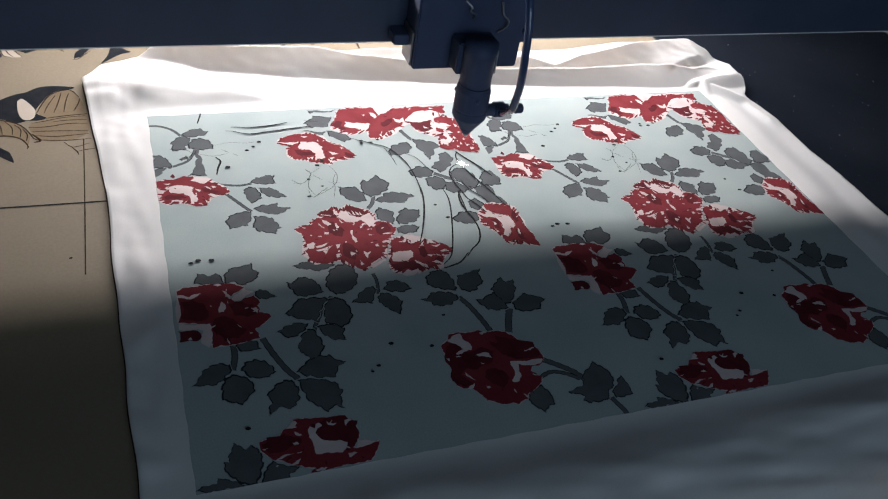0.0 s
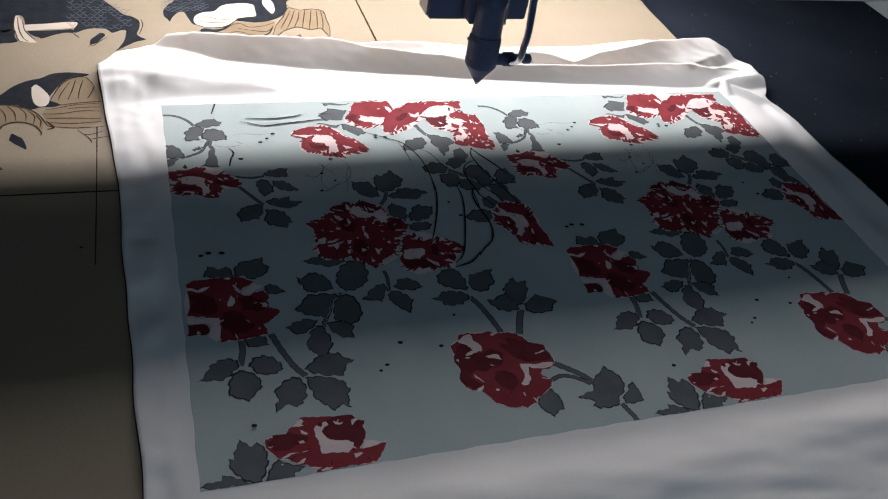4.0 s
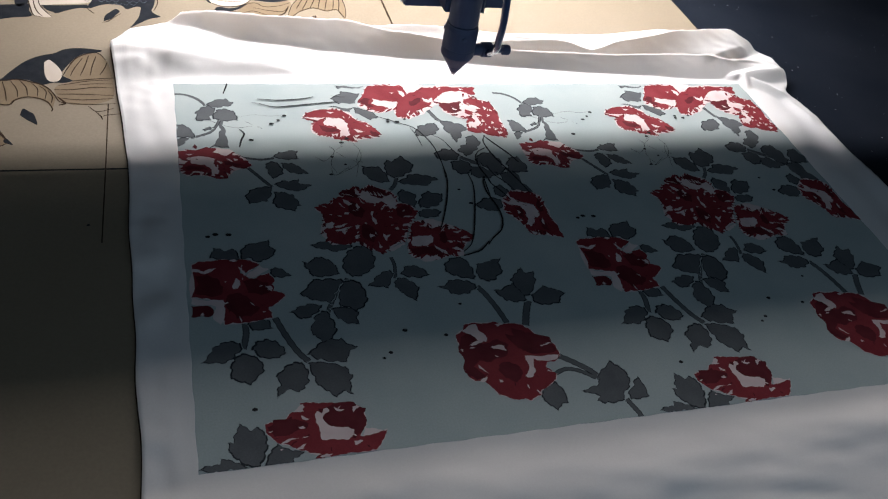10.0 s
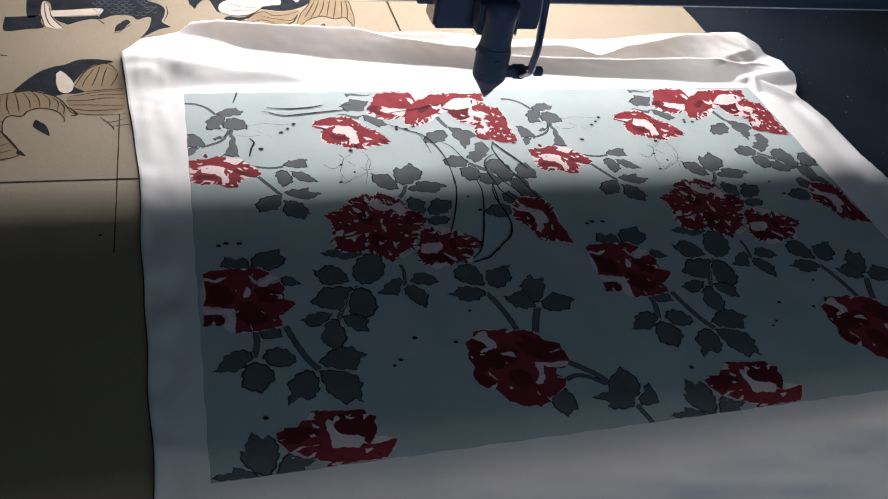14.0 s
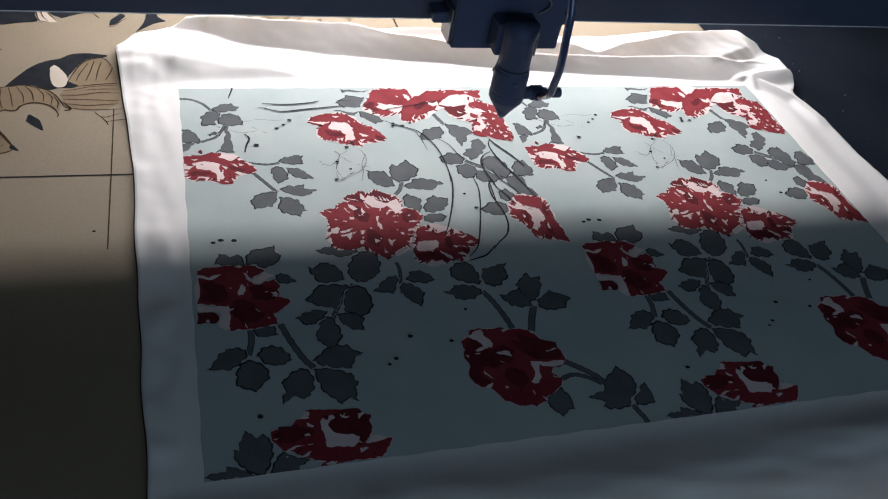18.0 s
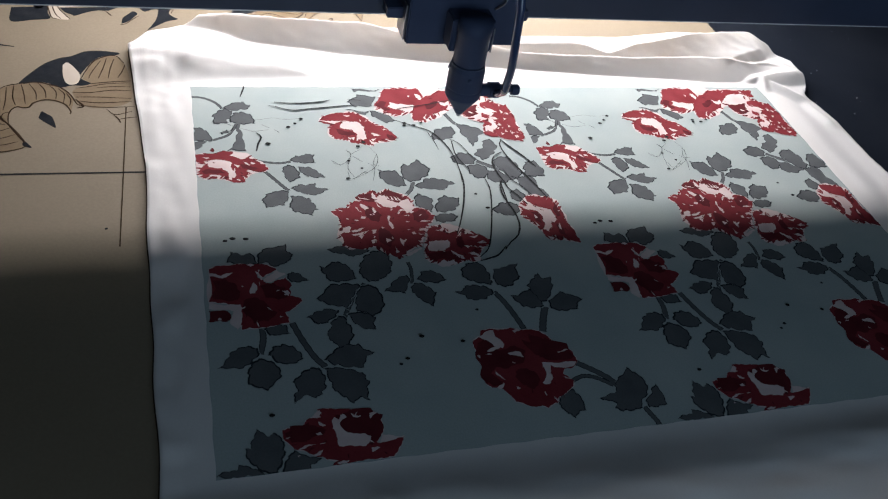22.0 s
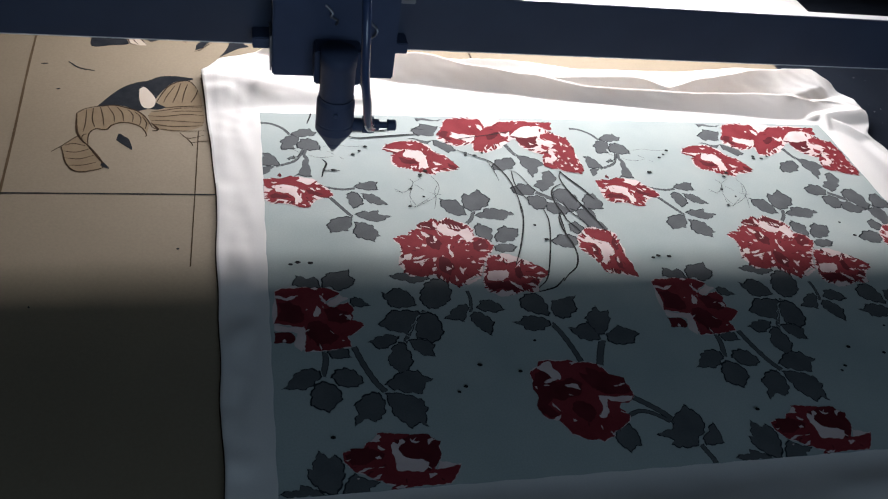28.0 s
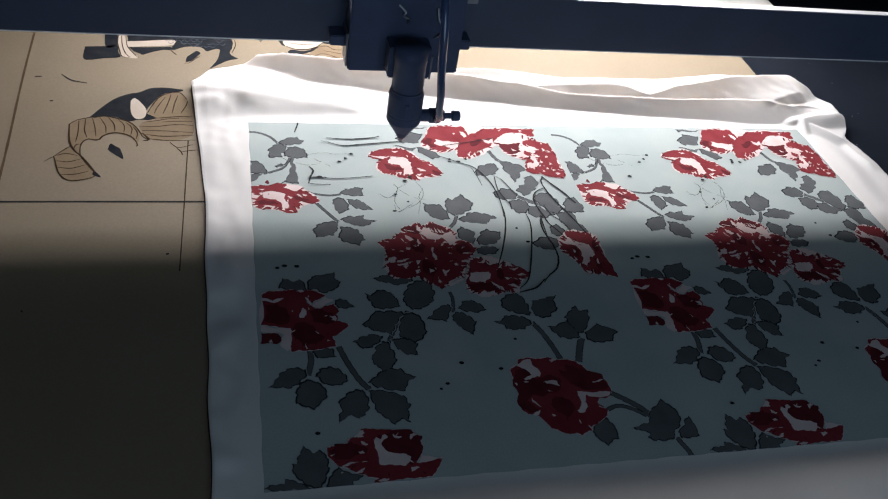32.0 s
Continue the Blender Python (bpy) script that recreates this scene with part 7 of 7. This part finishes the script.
SIDE_STROKES_A = [
    (0.0010, [(0.0406, 0.5208), (0.0492, 0.5150), (0.0616, 0.5151), (0.0714, 0.5210), (0.0798, 0.5317)]),
    (0.0006, [(0.0407, 0.5348), (0.0512, 0.5373), (0.0617, 0.5327), (0.0755, 0.5329), (0.0928, 0.5379)]),
    (0.0006, [(0.0422, 0.5278), (0.0555, 0.5255), (0.0692, 0.5257)]),
    (0.0006, [(0.0666, 0.5117), (0.0742, 0.5210), (0.0827, 0.5234), (0.0901, 0.5164), (0.1043, 0.5188), (0.1161, 0.5261)]),
    (0.0006, [(0.0586, 0.5071), (0.0668, 0.5025), (0.0781, 0.5071), (0.0908, 0.5002), (0.0944, 0.4979)]),
    (0.0006, [(0.0789, 0.5140), (0.0920, 0.5094), (0.1055, 0.5071), (0.1121, 0.5142)]),
    (0.0010, [(0.0919, 0.4957), (0.0998, 0.4979), (0.1085, 0.5048), (0.1139, 0.5189)]),
    (0.0007, [(0.1112, 0.5002), (0.1176, 0.5213), (0.1271, 0.5383), (0.1349, 0.5585), (0.1471, 0.5536), (0.1595, 0.5564), (0.1706, 0.5515), (0.1708, 0.5339), (0.1710, 0.5168), (0.1679, 0.4978)]),
]
SIDE_STROKES_B = [
    (0.0010, [(0.1153, 0.4979), (0.1223, 0.5072), (0.1300, 0.5130), (0.1385, 0.5166), (0.1460, 0.5131), (0.1513, 0.5108), (0.1612, 0.5144), (0.1646, 0.5049), (0.1671, 0.4966)]),
    (0.0006, [(0.1211, 0.5142), (0.1282, 0.5310), (0.1360, 0.5509)]),
    (0.0006, [(0.1264, 0.5119), (0.1340, 0.5311), (0.1411, 0.5535)]),
    (0.0006, [(0.1351, 0.5166), (0.1414, 0.5336), (0.1455, 0.5511)]),
    (0.0006, [(0.1429, 0.5155), (0.1472, 0.5337), (0.1518, 0.5537)]),
    (0.0006, [(0.1494, 0.5131), (0.1542, 0.5337), (0.1584, 0.5539)]),
    (0.0006, [(0.1577, 0.5143), (0.1609, 0.5314), (0.1638, 0.5540)]),
    (0.0006, [(0.1626, 0.5096), (0.1663, 0.5290), (0.1681, 0.5515)]),
    (0.0009, [(0.1343, 0.4979), (0.1381, 0.5002), (0.1369, 0.4933)]),
    (0.0008, [(0.1364, 0.5611), (0.1317, 0.5687), (0.1281, 0.5764)]),
]
for w, pts in SIDE_STROKES_A + SIDE_STROKES_B:
    stroke(side_drawing, pts, w, level=5)
scales(side_drawing, 0.012, 0.060, 0.548, 0.585, lambda x, y: y > 0.548 + 0.25 * max(0.0, x - 0.03))

# a folded piece of white cloth at the back of the bed
bm = bmesh.new()
for k in range(3):
    box(bm, 0.16 + 0.004 * k, 0.688 - 0.005 * k, 0.608 + 0.003 * k, 0.700, BT + 0.0003 + 0.0035 * k, BT + 0.0033 + 0.0035 * k, 0.0012)
for v in bm.verts:
    v.co.x += 0.006 * noise.noise(Vector((v.co.y * 12, v.co.z * 200, 1)))
    v.co.y += 0.004 * noise.noise(Vector((v.co.x * 9, v.co.z * 200, 4)))
tagged(part("folded_cloth", bm, M["cloth"]), "folded white cotton cloth at the back of the bed", "cloth")

# dust and lint on the black bed
rng = random.Random(21)
bm = bmesh.new()
for _ in range(170):
    x, y = rng.uniform(0.60, 0.93), rng.uniform(0.05, 0.60)
    r = rng.choice((0.0002, 0.0003, 0.0003, 0.0004, 0.0007))
    q = bmesh.ops.create_icosphere(bm, subdivisions=1, radius=r, matrix=pose(x, y, BED_Z + r * 0.5, 0, 0, rng.uniform(0, 180)))
    for v in q["verts"]:
        v.co.z = BED_Z + (v.co.z - BED_Z) * 0.6
tagged(part("dust", bm, M["dust"]), "pale dust specks scattered on the black bed", "dust", kind="stuff")

# ---- gantry with the laser head that runs on it; both are built round the nozzle's axis ----
BEAM = 0.054
gantry = tagged(new("laser_gantry"), "dark navy gantry beam with a black laser head", "gantry")
# beam and guide rail are out of sight, kept pale as reflectors
part("beam", box(bmesh.new(), -0.66, 0.98, BEAM + 0.0025, BEAM + 0.030, 0.0905, 0.127, 0.0015), M["bounce_metal"], gantry, "hidden beam behind the cover, made pale to bounce light")
part("front_cover", box(bmesh.new(), -0.655, 0.975, BEAM - 0.0005, BEAM + 0.002, 0.0895, 0.1360, 0.0006), M["navy"], gantry, "smooth navy front cover")
part("guide_rail", box(bmesh.new(), -0.64, 0.96, BEAM + 0.006, BEAM + 0.018, 0.0849, 0.0902, 0.001), M["bounce_metal"], gantry)
for x in (-0.63, 0.93):
    part("end_plate", box(bmesh.new(), x, x + 0.045, BEAM - 0.010, BEAM + 0.05, 0.036, 0.0893, 0.003), M["black"], gantry)

bm = bmesh.new()
box(bm, -0.046, 0.0455, 0.024, 0.0525, 0.0795, 0.150, 0.0012)
head = part("laser_head", bm, M["black"], gantry, "black laser head with nozzle and air hose")
part("roller_block", box(bmesh.new(), -0.060, 0.057, 0.036, 0.0530, 0.0950, 0.104, 0.0008), M["black"], head)
part("edge_strip", box(bmesh.new(), -0.0476, -0.0463, 0.028, 0.050, 0.081, 0.110, 0.0003), M["steel"], head, "bare steel edge")
part("tube_clamp", box(bmesh.new(), -0.0165, 0.0175, 0.004, 0.0235, 0.0850, 0.112, 0.0012), M["black"], head)
part("clamp_edge", box(bmesh.new(), 0.0178, 0.0192, 0.006, 0.022, 0.0835, 0.104, 0.0004), M["steel"], head, "bare steel edge")
part("lens_tube", lathe(bmesh.new(), [(0.0124, 0.0790), (0.0128, 0.0800), (0.0128, 0.104), (0.0133, 0.105), (0.0133, 0.116)]), M["black"], head, smooth=True)
part("focus_collar", lathe(bmesh.new(), [(0.0068, 0.0384), (0.0132, 0.0480), (0.0143, 0.0500), (0.0143, 0.0560), (0.0139, 0.0566), (0.0139, 0.0574), (0.0143, 0.0580), (0.0143, 0.0745), (0.0133, 0.0775), (0.0133, 0.0789)], 32), M["black"], head)
for i in range(3):
    ob = part("grub_screw", lathe(bmesh.new(), [(0.0019, 0.0128), (0.0019, 0.0152), (0.0012, 0.0156)], 12, pose(0, 0, 0.0700, 0, 90, 0)), M["black"], head)
    ob.matrix_local = pose(0, 0, 0, 0, 0, 25 + 120 * i)
part("nozzle", lathe(bmesh.new(), [(0.0028, 0.0318), (0.0034, 0.0325), (0.0064, 0.0374), (0.0067, 0.0384)]), M["black"], head, "conical dark metal nozzle", smooth=True)
part("nozzle_tip", lathe(bmesh.new(), [(0.0010, 0.0290), (0.0018, 0.0293), (0.0029, 0.0317)]), M["steel"], head, "worn copper-grey nozzle tip")
FIT_Z = 0.0535
turn_x = pose(0, 0, FIT_Z, 0, 90, 0)
part("air_fitting", lathe(bmesh.new(), [(0.0052, 0.013), (0.0052, 0.021), (0.0064, 0.0215), (0.0064, 0.030), (0.0046, 0.0305), (0.0046, 0.034)], 20, turn_x), M["black"], head, smooth=False)
part("thumb_screw", lathe(bmesh.new(), [(0.0026, 0.034), (0.0026, 0.0405), (0.0044, 0.041), (0.0044, 0.0465), (0.0036, 0.0475)], 16, turn_x), M["black"], head)
part("air_hose", pipe(bmesh.new(), [(0.0262, -0.004, FIT_Z - 0.001), (0.0255, -0.018, 0.0625), (0.0205, -0.0335, 0.0745), (0.0180, -0.040, 0.086), (0.0158, -0.0465, 0.101), (0.0130, -0.051, 0.116), (0.0110, -0.0525, 0.132), (0.0100, -0.048, 0.160), (0.0100, -0.025, 0.185), (0.0100, 0.05, 0.200)], 0.0031), M["hose"], head, "glossy blue-black air hose", smooth=True)
part("hose_barb", lathe(bmesh.new(), [(0.0042, 0.0), (0.0042, 0.006), (0.0036, 0.008)], 14, pose(0.0265, -0.002, FIT_Z - 0.004)), M["black"], head)
part("belt_clip", box(bmesh.new(), 0.0445, 0.0615, 0.0485, 0.0533, 0.1305, 0.1350, 0.0006), M["steel"], head, "bright metal belt clip")
for pts in ([(0.022, 0.0225, 0.112), (0.028, 0.0205, 0.118), (0.029, 0.0210, 0.123), (0.024, 0.0215, 0.128), (0.022, 0.0225, 0.138)],
            [(-0.001, 0.0230, 0.124), (0.000, 0.0215, 0.128), (-0.005, 0.0210, 0.131), (-0.004, 0.0215, 0.134), (-0.009, 0.0230, 0.139)]):
    part("sensor_wire", pipe(bmesh.new(), pts, 0.0009, 6), M["steel"], head, "thin coiled grey wire")

# the spot where the laser burns through the cloth: a small white blaze with short rays
bm = bmesh.new()
q = bmesh.ops.create_icosphere(bm, subdivisions=2, radius=0.0019)
for v in q["verts"]:
    v.co.z = 0.0030 + 0.5 * v.co.z
for i in range(7):
    a = 0.3 + i * math.tau / 7 + rng.uniform(-0.2, 0.2)
    r = rng.uniform(0.0036, 0.0062)
    lay(bm, [(0.0013 * math.cos(a - 0.5), 0.0013 * math.sin(a - 0.5)), (r * math.cos(a), r * math.sin(a)), (0.0013 * math.cos(a + 0.5), 0.0013 * math.sin(a + 0.5))], 0.0032, 0, None)
spot = part("laser_spot", bm, M["spark"], head, "small white blaze of the laser on the cloth")


def motions():
    walk(gantry, [(t, pose(0, y, 0)) for t, x, y in HEAD])
    walk(head, [(t, pose(x, 0, 0)) for t, x, y in HEAD])
    walk(spot, [(0, pose(0, -0.004, 0)), (0.65, pose(0, -0.004, 0)), (0.8, pose(0, 0, -0.0085)), (32, pose(0, 0, -0.0085))])
    for ob, t in burnt:
        walk(ob, [(0, pose(0, 0, -0.004)), (t - 0.15, pose(0, 0, -0.004)), (t + 0.05, pose(0, 0, 0)), (32, pose(0, 0, 0))])


motions()
